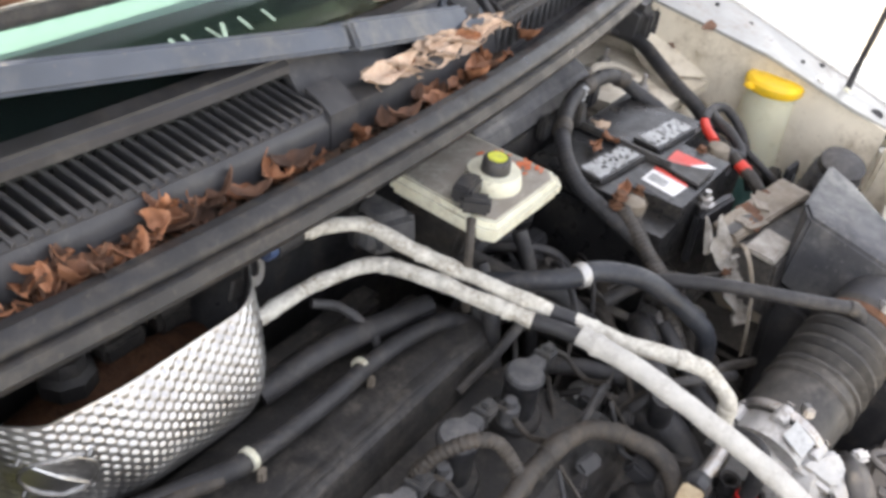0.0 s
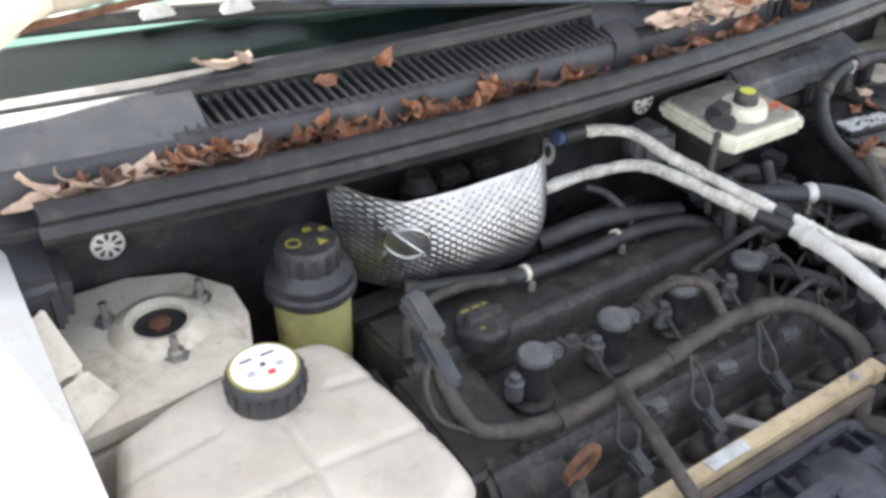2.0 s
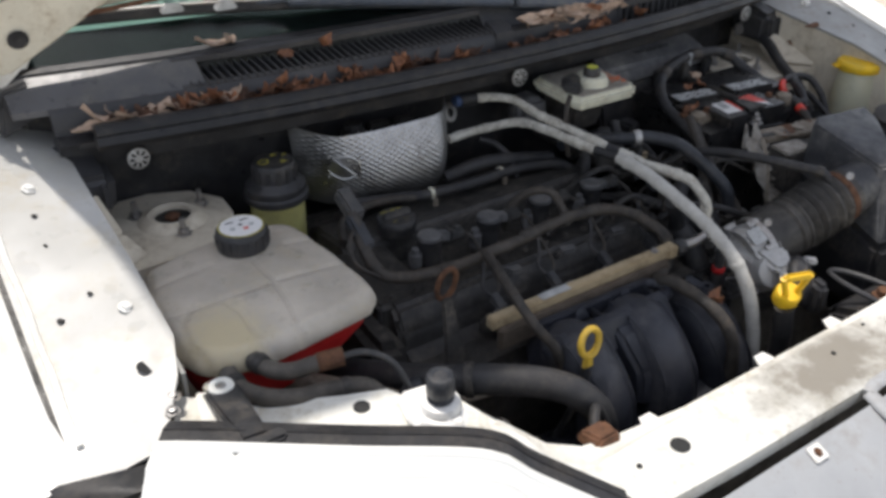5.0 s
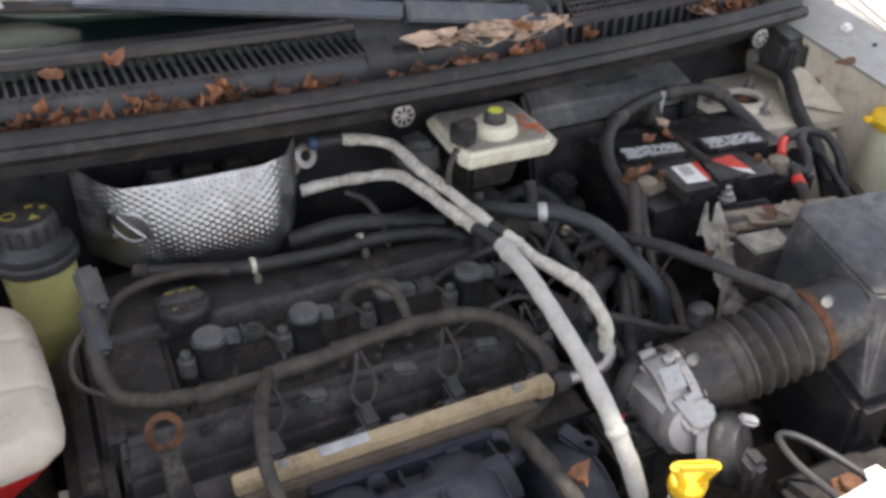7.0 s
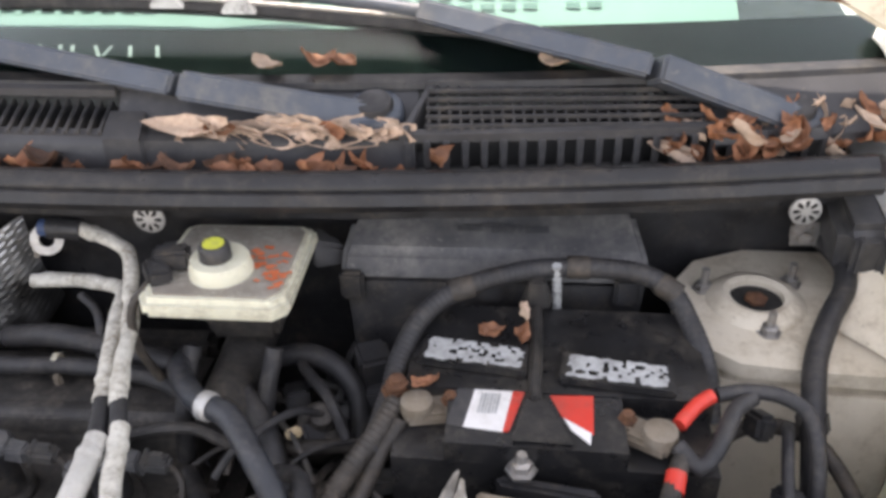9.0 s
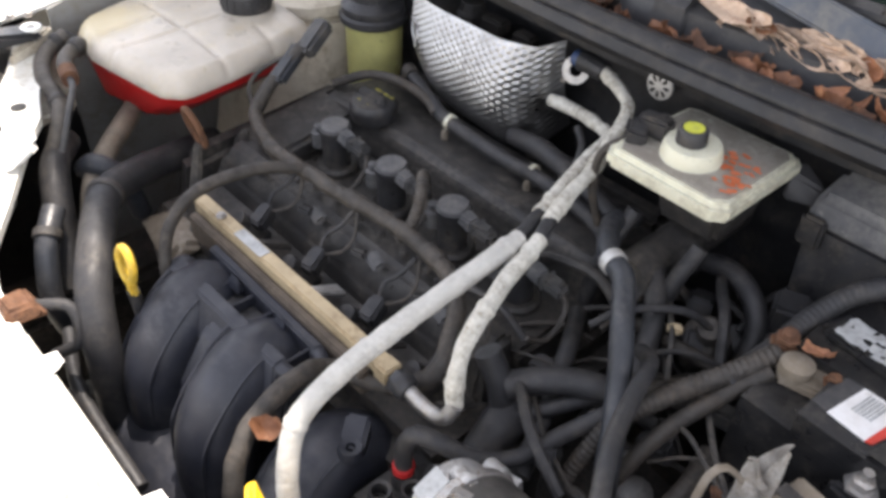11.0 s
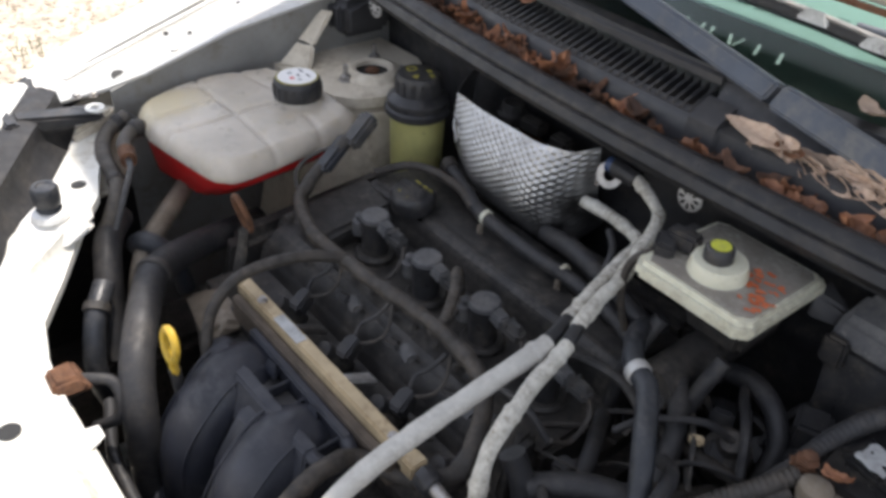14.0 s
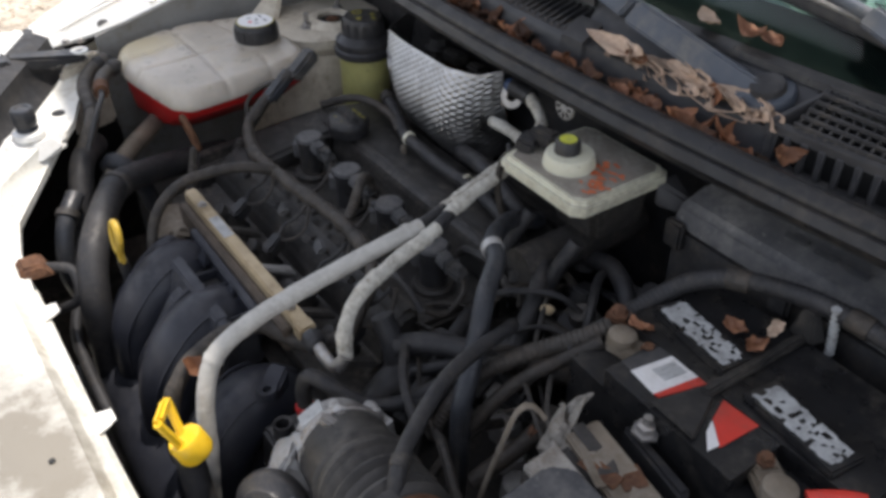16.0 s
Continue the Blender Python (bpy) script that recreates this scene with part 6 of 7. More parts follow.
part("lid", hull([(0.172, -0.020, 0.895), (0.455, -0.014, 0.890), (0.176, -0.012, 0.922), (0.449, -0.004, 0.916), (0.182, 0.022, 0.940), (0.440, 0.045, 0.938), (0.180, 0.030, 0.90), (0.445, 0.055, 0.90)], 0.006, 3), M["lid"], fb, "dusty grey sloping lid")
part("lower_box", hull([(0.185, -0.028, 0.80), (0.44, -0.024, 0.80), (0.176, -0.016, 0.898), (0.450, -0.010, 0.894), (0.185, 0.03, 0.80), (0.44, 0.03, 0.80), (0.185, 0.03, 0.9), (0.44, 0.04, 0.9)], 0.005), M["black"], fb, "black lower box")
for x in (0.185, 0.31, 0.43):
    part("clip", box((0.022, 0.010, 0.030), (x, -0.022, 0.892), 0.003), M["black"], fb)
for k in range(3):
    part("emboss_bar", box((0.022, 0.006, 0.0012), pose(0.29 + 0.03 * k, 0.012, 0.9335, 26, 0, 4), 0), M["boxlid"], fb)

# ---- battery ----
bat = thing("battery", (0.36, -0.12, 0.69), "black car battery with worn labels under a hold-down bar", "battery")
part("case", prism([(0.240, -0.205), (0.478, -0.213), (0.484, -0.045), (0.244, -0.038)], 0.69, 0.868, 0.004), M["case"], bat, "black battery case")
part("raised_top", prism([(0.246, -0.148), (0.482, -0.156), (0.482, -0.047), (0.248, -0.041)], 0.866, 0.887, 0.005), M["case"], bat)
part("front_ledge", prism([(0.280, -0.206), (0.412, -0.211), (0.412, -0.150), (0.280, -0.146)], 0.866, 0.886, 0.004), M["case"], bat)
for cx, cyy, tt in ((0.299, -0.113, -8), (0.411, -0.130, -8)):
    pad = part("cell_cap", box((0.090, 0.036, 0.006), pose(cx, cyy, 0.8895, 0, 0, tt), 0.002), M["case"], bat, "cell cover with a worn grey label")
    rnd = random.Random(int(cx * 1000))
    sheet = grid(lambda u, v: (0.0775 * (u - 0.5), 0.025 * (v - 0.5), 0.0), 22, 6)
    for q in sheet.verts:
        q.co.x += rnd.uniform(-0.0012, 0.0012)
        q.co.y += rnd.uniform(-0.0013, 0.0013)
    sheet.faces.ensure_lookup_table()
    gone = [f for f in sheet.faces if noise.noise((f.calc_center_median() + Vector((cx, 0, 0))) * 210) > 0.22]
    bmesh.ops.delete(sheet, geom=gone, context="FACES")
    bmesh.ops.solidify(sheet, geom=sheet.faces[:], thickness=0.0005)
    put_under(tagged(link("worn_label", moved(sheet, pose(cx, cyy, 0.8932, 0, 0, tt)), M["greyprint"]), "worn flaking pale grey label"), pad)
part("label", prism([(0.293, -0.190), (0.322, -0.194), (0.332, -0.137), (0.303, -0.135)], 0.886, 0.8868, 0), M["label"], bat, "white label with a dark code block")
part("label_red", prism([(0.322, -0.194), (0.327, -0.193), (0.342, -0.140), (0.332, -0.137)], 0.886, 0.8869, 0), M["red"], bat, "red strip beside the label")
part("label_dark", prism([(0.280, -0.188), (0.293, -0.190), (0.303, -0.135), (0.290, -0.133)], 0.886, 0.8867, 0), M["cowl"], bat)
for k in range(6):
    part("code_bar", box((0.0014 + 0.0006 * (k % 2), 0.022, 0.0003), pose(0.305 + 0.0026 * k, -0.165, 0.8871, 0, 0, -9), 0), M["greyprint"], bat)
part("label_red_right", prism([(0.358, -0.154), (0.391, -0.153), (0.388, -0.194), (0.366, -0.176)], 0.886, 0.8868, 0), M["red"], bat, "red square label with a white corner")
part("label_foot", prism([(0.367, -0.178), (0.3865, -0.193), (0.385, -0.204), (0.372, -0.190)], 0.8862, 0.8872, 0), M["label"], bat)


def terminal(x, y, z, mm, turn):
    t = part("terminal", merged(lathe([(0.0125, -0.012), (0.0135, -0.006), (0.0125, 0.002), (0.0095, 0.004)], 22, pose(x, y, z)), box((0.036, 0.026, 0.011), pose(x + 0.008 * math.cos(radians(turn)), y + 0.008 * math.sin(radians(turn)), z - 0.010, 0, 0, turn), 0.003), box((0.016, 0.022, 0.014), pose(x + 0.026 * math.cos(radians(turn)), y + 0.026 * math.sin(radians(turn)), z - 0.009, 0, 0, turn), 0.003)), M["tan"], bat, "corroded lead battery terminal")
    put_under(link("clamp_bolt", bolt((x + 0.026 * math.cos(radians(turn)), y + 0.026 * math.sin(radians(turn)), z - 0.002), 0.005, 0.008), M["rust"]), t)


terminal(0.256, -0.162, 0.883, "steel", 10)
terminal(0.437, -0.188, 0.886, "steel", 150)
hd = thing("battery_clamp", (0.36, -0.12, 0.89), "black battery hold-down bar with a bolt", "clamp")
part("bar", hull([(0.345, -0.045, 0.888), (0.357, -0.045, 0.888), (0.340, -0.165, 0.887), (0.352, -0.165, 0.887), (0.347, -0.045, 0.896), (0.355, -0.045, 0.896), (0.342, -0.165, 0.894), (0.350, -0.165, 0.894)], 0.002), M["dusty"], hd, "dusty black bar")
part("foot_plate", hull([(0.328, -0.204, 0.8875), (0.374, -0.206, 0.8875), (0.338, -0.160, 0.8875), (0.354, -0.160, 0.8875), (0.329, -0.203, 0.8905), (0.372, -0.205, 0.8905), (0.339, -0.161, 0.8905), (0.353, -0.161, 0.8905)], 0.0008), M["dusty"], hd, "dusty triangular foot plate")
part("bolt", merged(tube([(0.336, -0.214, 0.84), (0.336, -0.214, 0.885)], 0.004, 8, smooth=False), bolt((0.336, -0.214, 0.868), 0.008, 0.010)), M["steel"], hd, "grey clamp bolt")
part("front_bracket", hull([(0.315, -0.222, 0.80), (0.40, -0.235, 0.80), (0.318, -0.212, 0.80), (0.40, -0.222, 0.80), (0.318, -0.220, 0.862), (0.392, -0.234, 0.862), (0.320, -0.210, 0.862), (0.392, -0.222, 0.862)], 0.003), M["black"], hd)
part("back_stay", hull([(0.338, -0.05, 0.89), (0.362, -0.05, 0.89), (0.336, -0.035, 0.89), (0.366, -0.035, 0.89), (0.344, -0.048, 0.918), (0.356, -0.048, 0.918), (0.344, -0.038, 0.918), (0.356, -0.038, 0.918)], 0.002), M["dusty"], hd)
part("clip_post", tube([(0.369, -0.030, 0.876), (0.368, -0.033, 0.900), (0.366, -0.038, 0.929)], 0.0046, 8, ribs=0.0014, pitch=0.007), M["greyprint"], hd, "pale grey cable clip")
brk = thing("control_module_bracket", (0.30, -0.28, 0.80), "flaking metal bracket with a brown plate by the battery", "bracket")
def crumpled(u, v):
    """Torn, dented sheet leaning back from the gearbox up to the battery."""
    x = 0.273 + 0.012 * v + (0.034 + 0.022 * v) * u
    y = -0.246 - 0.052 * v - 0.012 * u + 0.0035 * math.sin(9 * u + 14 * v) + 0.002 * math.sin(31 * v - 5 * u)
    z = 0.866 - 0.092 * v + 0.004 * math.sin(6 * u) * (1 - v)
    return (x, y, z)


part("torn_sheet", grid(crumpled, 10, 22, 0.002), M["flaky"], brk, "pale flaking torn metal sheet")
for k in range(6):
    left, right = Vector(crumpled(0.35, 0.25 + 0.13 * k)), Vector(crumpled(0.98, 0.25 + 0.13 * k))
    part("sheet_rib", tube([left + Vector((0, -0.004, 0.002)), right + Vector((0.004, -0.004, 0.004))], 0.0032, 6, flat=0.7), M["flaky"], brk, "pale raised rib")
part("tooth", hull([(0.271, -0.243, 0.850), (0.284, -0.248, 0.850), (0.271, -0.247, 0.852), (0.284, -0.251, 0.852), (0.290, -0.228, 0.883), (0.294, -0.229, 0.884), (0.283, -0.240, 0.878)], 0.001), M["flaky"], brk, "bent pale tooth")
part("tooth", hull([(0.284, -0.250, 0.852), (0.302, -0.262, 0.852), (0.284, -0.254, 0.854), (0.302, -0.266, 0.856), (0.293, -0.240, 0.889), (0.297, -0.243, 0.890)], 0.001), M["flaky"], brk, "bent pale tooth")
part("front_strip", hull([(0.300, -0.308, 0.853), (0.352, -0.312, 0.853), (0.300, -0.274, 0.857), (0.356, -0.280, 0.857), (0.300, -0.308, 0.859), (0.352, -0.312, 0.859), (0.300, -0.274, 0.862), (0.356, -0.280, 0.862)], 0.002), M["flaky"], brk, "dull grey metal strip")
part("rust_crust", hull([(0.262, -0.262, 0.842), (0.276, -0.268, 0.842), (0.264, -0.270, 0.850), (0.276, -0.272, 0.852), (0.268, -0.278, 0.838), (0.274, -0.280, 0.846)], 0.003), M["rust"], brk, "brown rusty crust")
part("strap", tube([(0.282, -0.270, 0.870), (0.272, -0.276, 0.880), (0.266, -0.286, 0.874), (0.266, -0.300, 0.845), (0.262, -0.312, 0.80), (0.258, -0.318, 0.765)], 0.0032, 8, flat=0.5), M["tan"], brk, "dirty cream wire strap")
part("top_plate", hull([(0.300, -0.265, 0.858), (0.46, -0.300, 0.858), (0.305, -0.235, 0.862), (0.46, -0.262, 0.862), (0.300, -0.265, 0.866), (0.46, -0.300, 0.866), (0.305, -0.235, 0.870), (0.46, -0.262, 0.870)], 0.002), M["tan"], brk, "brown grimy top plate")
part("module", hull([(0.30, -0.32, 0.79), (0.46, -0.335, 0.79), (0.305, -0.24, 0.80), (0.46, -0.27, 0.80), (0.30, -0.31, 0.856), (0.46, -0.325, 0.856), (0.305, -0.242, 0.858), (0.46, -0.272, 0.858)], 0.004), M["deep"], brk, "dark control module")
rnd = random.Random(3)
for k in range(9):
    x, y = rnd.uniform(0.31, 0.44), rnd.uniform(-0.275, -0.25)
    part("rust_flake", box((rnd.uniform(0.012, 0.034), rnd.uniform(0.008, 0.02), 0.0016), pose(x, y, 0.8685, rnd.uniform(-8, 8), rnd.uniform(-5, 5), rnd.uniform(-30, 30)), 0.0006, 1), M[rnd.choice(("rust", "deep", "tan"))], brk)
part("tray", box((0.27, 0.20, 0.02), (0.36, -0.13, 0.68), 0.005), M["deep"], brk, "dark battery tray")

# ---- air box, bellows, throttle body ----
air = thing("air_box", (0.40, -0.42, 0.70), "dark grey plastic air filter box with a sloping lid", "air box")
part("lid", hull([(0.325, -0.315, 0.825), (0.500, -0.300, 0.83), (0.490, -0.36, 0.81), (0.410, -0.435, 0.785), (0.360, -0.475, 0.770), (0.318, -0.472, 0.770), (0.336, -0.318, 0.903), (0.352, -0.306, 0.908), (0.486, -0.303, 0.895), (0.474, -0.335, 0.888), (0.366, -0.438, 0.884), (0.342, -0.446, 0.882), (0.330, -0.435, 0.878)], 0.026, 6), M["boxlid"], air, "dark grey moulded lid")
part("box", hull([(0.315, -0.33, 0.66), (0.50, -0.30, 0.66), (0.49, -0.36, 0.66), (0.36, -0.48, 0.66), (0.312, -0.48, 0.66), (0.322, -0.312, 0.822), (0.505, -0.298, 0.826), (0.496, -0.365, 0.805), (0.415, -0.440, 0.78), (0.362, -0.480, 0.765), (0.314, -0.478, 0.765)], 0.008), M["black"], air, "black lower filter box")
for k in range(7):
    part("filter_rib", box((0.004, 0.012, 0.05), pose(0.4955 - 0.0008 * k, -0.355 + 0.007 * k, 0.82, 0, 0, 10), 0.001), M["black"], air)
part("outlet", tube([(0.352, -0.412, 0.846), (0.296, -0.405, 0.831)], 0.0365, 26), M["boxlid"], air, "round outlet")
bel = thing("air_duct", (0.25, -0.385, 0.76), "dusty black corrugated air duct with steel clamps", "air duct")
D0, D1 = Vector((0.160, -0.386, 0.788)), Vector((0.302, -0.406, 0.832))
part("corrugation", tube([D0 + (D1 - D0) * t for t in (0.22, 0.4, 0.7, 0.90)], 0.0450, 30, step=0.0025, ribs=0.0085, pitch=0.0145), M["duct"], bel, "dusty corrugated rubber")
part("cuff", tube([D0 - (D1 - D0) * 0.10, D0 + (D1 - D0) * 0.37], 0.0415, 30), M["duct"], bel, "plain rubber cuff")
part("end_cuff", tube([D0 + (D1 - D0) * 0.86, D0 + (D1 - D0) * 1.03], 0.0385, 30), M["duct"], bel, "plain end cuff")
for t in (-0.06, 0.94):
    c = D0 + (D1 - D0) * t
    r = 0.0415 if t < 0.5 else 0.0385
    part("clamp", lathe([(r, -0.005), (r + 0.0015, -0.004), (r + 0.0015, 0.004), (r, 0.005)], 36, along(c, D1 + (D1 - D0))), M["steel" if t < 0.5 else "rust"], bel, "steel band clamp" if t < 0.5 else "rusty band clamp")
    part("clamp_screw", box((0.018, 0.010, 0.010), pose(c.x, c.y - 0.01, c.z + r, 0, 20, 30), 0.002), M["steel"], bel)
thr = thing("throttle_body", (0.14, -0.36, 0.70), "cast aluminium throttle body with a black actuator", "throttle body")
T0 = D0 - (D1 - D0).normalized() * 0.038
part("bore", tube([T0, D0 + (D1 - D0) * 0.02], 0.037, 28), M["alu"], thr, "cast aluminium bore")
part("casting", hull([(0.118, -0.33, 0.74), (0.17, -0.33, 0.74), (0.118, -0.42, 0.74), (0.175, -0.43, 0.74), (0.122, -0.335, 0.795), (0.165, -0.335, 0.81), (0.124, -0.41, 0.785), (0.17, -0.425, 0.795)], 0.012, 3), M["alu"], thr, "knobbly aluminium casting")
for k in range(4):
    a = radians(25 + 62 * k)
    q = T0 + (D0 - T0) * 0.35 + Vector((0.004, 0.040 * math.cos(a), 0.040 * math.sin(a)))
    part("casting_boss", lathe([(0.008, -0.012), (0.008, 0.004), (0.006, 0.006)], 12, along(q, q + (D1 - D0))), M["alu"], thr)
    part("screw", bolt(q + (D1 - D0).normalized() * 0.009, 0.004, 0.005, D1 - D0), M["steel"], thr)
part("lever_plate", hull([(0.112, -0.40, 0.79), (0.150, -0.43, 0.80), (0.118, -0.44, 0.775), (0.150, -0.45, 0.775), (0.114, -0.405, 0.80), (0.148, -0.432, 0.81), (0.120, -0.445, 0.785), (0.148, -0.452, 0.785)], 0.004), M["alu"], thr, "irregular cast lever plate")
part("tag", box((0.020, 0.024, 0.0012), pose(0.124, -0.400, 0.8165, 30, -16, -14), 0), M["greyprint"], thr, "small white tag")
part("lever_boss", lathe([(0.024, -0.02), (0.026, 0.0), (0.022, 0.012), (0.010, 0.014)], 24, along((0.128, -0.425, 0.77), (0.12, -0.46, 0.79))), M["alu"], thr)
axis = along((0.152, -0.452, 0.759), (0.174, -0.488, 0.777))
part("motor_flange", lathe([(0.030, -0.012), (0.033, -0.010), (0.033, 0.0), (0.029, 0.002)], 26, axis), M["alu"], thr, "cast aluminium motor flange")
actuator = part("actuator", lathe([(0.0345, 0.001), (0.036, 0.004), (0.036, 0.012), (0.033, 0.016), (0.026, 0.020), (0.024, 0.024), (0.010, 0.025)], 36, axis), M["black"], thr, "round black actuator cover")
put_under(link("cover_lug", box((0.020, 0.012, 0.010), pose(0.181, -0.452, 0.783, 20, 10, -30), 0.003), M["alu"]), actuator)
put_under(link("plug", hull([(0.150, -0.470, 0.725), (0.178, -0.470, 0.725), (0.154, -0.498, 0.725), (0.180, -0.494, 0.725), (0.153, -0.472, 0.775), (0.176, -0.470, 0.775), (0.156, -0.497, 0.768), (0.178, -0.493, 0.768)], 0.006, 3), M["rubber"]), actuator)
part("throat", hull([(0.100, -0.345, 0.745), (0.140, -0.350, 0.745), (0.108, -0.43, 0.735), (0.165, -0.45, 0.735), (0.104, -0.350, 0.800), (0.136, -0.352, 0.812), (0.112, -0.418, 0.792), (0.160, -0.440, 0.790)], 0.010, 3), M["alu"], thr, "mottled cast aluminium throat")
part("port_block", hull([(0.052, -0.350, 0.70), (0.108, -0.350, 0.70), (0.052, -0.428, 0.70), (0.105, -0.428, 0.70), (0.056, -0.353, 0.7525), (0.106, -0.353, 0.7525), (0.056, -0.424, 0.7525), (0.103, -0.424, 0.7525)], 0.004), M["case"], thr, "dark block with open ports")
for x, y in ((0.093, -0.366), (0.0915, -0.389), (0.075, -0.409), (0.0745, -0.384)):
    part("port", lathe([(0.0065, -0.010), (0.0068, 0.002), (0.0095, 0.003), (0.0100, -0.012)], 18, pose(x, y, 0.763), closed=False), M["rubber"], thr)

# ---- washer bottle ----
wb = thing("washer_bottle", (0.60, -0.19, 0.66), "cloudy washer bottle with a yellow cap", "washer bottle")
part("bottle", lathe([(0.044, 0.0), (0.046, 0.02), (0.041, 0.10), (0.036, 0.17), (0.033, 0.215), (0.031, 0.232)], 32, pose(0.652, -0.184, 0.658)), M["wash"], wb, "cloudy off-white bottle")
part("fluid", lathe([(0.0455, 0.0), (0.0475, 0.02), (0.0425, 0.10), (0.0417, 0.112)], 32, pose(0.652, -0.184, 0.657)), M["washfluid"], wb, "blue-green fluid level")
part("cap", merged(lathe([(0.037, 0), (0.039, 0.003), (0.039, 0.011), (0.035, 0.016), (0.020, 0.018)], 32, pose(0.652, -0.184, 0.889)), box((0.022, 0.020, 0.006), pose(0.684, -0.206, 0.896, 0, 0, -35), 0.002), box((0.018, 0.014, 0.006), pose(0.619, -0.162, 0.896, 0, 0, -35), 0.002)), M["yellow"], wb, "bright yellow cap with lift tabs")


# ---- wrapped hoses, looms and cables ----
def wrapped(pts, r, label, cloth="wrap", **kw):
    h = thing("wrapped_hose", pts[0], label, "hose", "white wrapped hoses")
    part("wrap", tube(pts, r, 16, 0.003, lumpy=kw.get("lumpy", 0.24)), M[cloth], h, "dirty white cloth wrapping")
    line = smooth_line(pts, 0.004)
    for i in (4, len(line) // 2, len(line) - 6):
        d = (line[i + 1] - line[i - 1]).normalized()
        part("wrap_fold", lathe([(r * 0.98, -0.006), (r * 1.10, -0.004), (r * 1.13, 0.002), (r * 0.98, 0.005)], 16, along(line[i], line[i] + d + Vector((0.25, 0.1, 0.1)))), M[cloth], h)
    return h


up = wrapped([(-0.071, 0.004, 0.928), (-0.045, -0.008, 0.928), (-0.016, -0.026, 0.923), (0.000, -0.066, 0.910), (0.012, -0.105, 0.903), (0.022, -0.150, 0.898), (0.032, -0.188, 0.893)], 0.0068, "white cloth-wrapped hose with a blue connector")
part("connector", tube([(-0.100, 0.002, 0.930), (-0.088, 0.003, 0.930), (-0.070, 0.004, 0.928)], 0.0105, 14), M["black"], up)
part("connector_tip", tube([(-0.108, 0.002, 0.931), (-0.096, 0.002, 0.930)], 0.0085, 14), M["bluecap"], up, "blue connector tip")
lo = wrapped([(-0.125, -0.008, 0.878), (-0.085, -0.012, 0.882), (-0.050, -0.022, 0.886), (-0.020, -0.042, 0.893), (-0.008, -0.085, 0.896), (0.004, -0.135, 0.893), (0.016, -0.180, 0.889)], 0.0068, "white cloth-wrapped hose from behind the heat shield")
sl = thing("hose_joint", (0.03, -0.20, 0.88), "two black tape joints between wrapped hoses", "hose joint")
part("sleeve", tube([(0.030, -0.180, 0.894), (0.036, -0.196, 0.892), (0.041, -0.210, 0.889)], 0.0066, 12), M["rubber"], sl)
part("sleeve", tube([(0.014, -0.172, 0.889), (0.022, -0.200, 0.889), (0.028, -0.224, 0.888)], 0.0068, 12), M["rubber"], sl)
wrapped([(0.028, -0.218, 0.889), (0.030, -0.272, 0.884), (0.028, -0.319, 0.876), (0.026, -0.366, 0.866), (0.024, -0.408, 0.853), (0.024, -0.444, 0.832), (0.034, -0.464, 0.793), (0.046, -0.474, 0.740), (0.052, -0.484, 0.665), (0.05, -0.48, 0.60)], 0.0088, "thick white cloth-wrapped hose bending down in front", "greywrap", lumpy=0.10)
wrapped([(0.041, -0.206, 0.889), (0.051, -0.250, 0.884), (0.063, -0.283, 0.884), (0.073, -0.314, 0.879), (0.081, -0.337, 0.856), (0.085, -0.342, 0.822)], 0.0073, "thinner white wrapped hose to the fuel rail")

hose("coolant_hose", [(0.045, -0.075, 0.85), (0.055, -0.125, 0.875), (0.088, -0.174, 0.888), (0.116, -0.190, 0.889), (0.142, -0.222, 0.884), (0.163, -0.246, 0.864), (0.181, -0.268, 0.842), (0.195, -0.288, 0.815), (0.201, -0.294, 0.763), (0.20, -0.30, 0.68)], 0.0096, M["bluerub"], "blue-black coolant hose with a pale clamp", ends=[(0.31, 0.0108)], band="alu", n=14)
hose("breather_hose", [(0.150, -0.195, 0.835), (0.174, -0.222, 0.860), (0.192, -0.270, 0.875), (0.210, -0.317, 0.880), (0.237, -0.364, 0.878), (0.258, -0.392, 0.874), (0.268, -0.402, 0.860)], 0.0068, M["rubber"], "slim black breather hose to the air duct", ends=[(0.93, 0.0074)], band="deep")
lm = hose("engine_loom", [(-0.371, -0.155, 0.892), (-0.378, -0.196, 0.858), (-0.371, -0.224, 0.837), (-0.345, -0.241, 0.832), (-0.292, -0.254, 0.832), (-0.222, -0.254, 0.834), (-0.160, -0.249, 0.836), (-0.104, -0.245, 0.838), (-0.046, -0.247, 0.837), (-0.005, -0.257, 0.831), (0.022, -0.285, 0.820), (0.036, -0.318, 0.80), (0.012, -0.345, 0.785), (-0.034, -0.372, 0.788), (-0.036, -0.403, 0.799), (-0.030, -0.445, 0.794), (-0.022, -0.472, 0.778), (-0.013, -0.489, 0.745), (-0.008, -0.492, 0.69)], (0.0078, 0.0088), M["loom"], "taped brown-black wiring loom over the engine", "wiring loom", lumpy=0.22)
part("side_loop", tube([(-0.372, -0.165, 0.884), (-0.396, -0.190, 0.868), (-0.398, -0.215, 0.852), (-0.375, -0.228, 0.836)], 0.0028, 8), M["loom"], lm, "thin wire loop")
for q, d in (((-0.292, -0.254, 0.832), (1, 0, 0)), ((-0.160, -0.249, 0.836), (1, 0.05, 0)), ((-0.046, -0.247, 0.837), (1, -0.1, 0))):
    part("tape_band", lathe([(0.0086, -0.012), (0.0092, -0.010), (0.0092, 0.010), (0.0086, 0.012)], 14, along(q, Vector(q) + Vector(d))), M["loom"], lm)
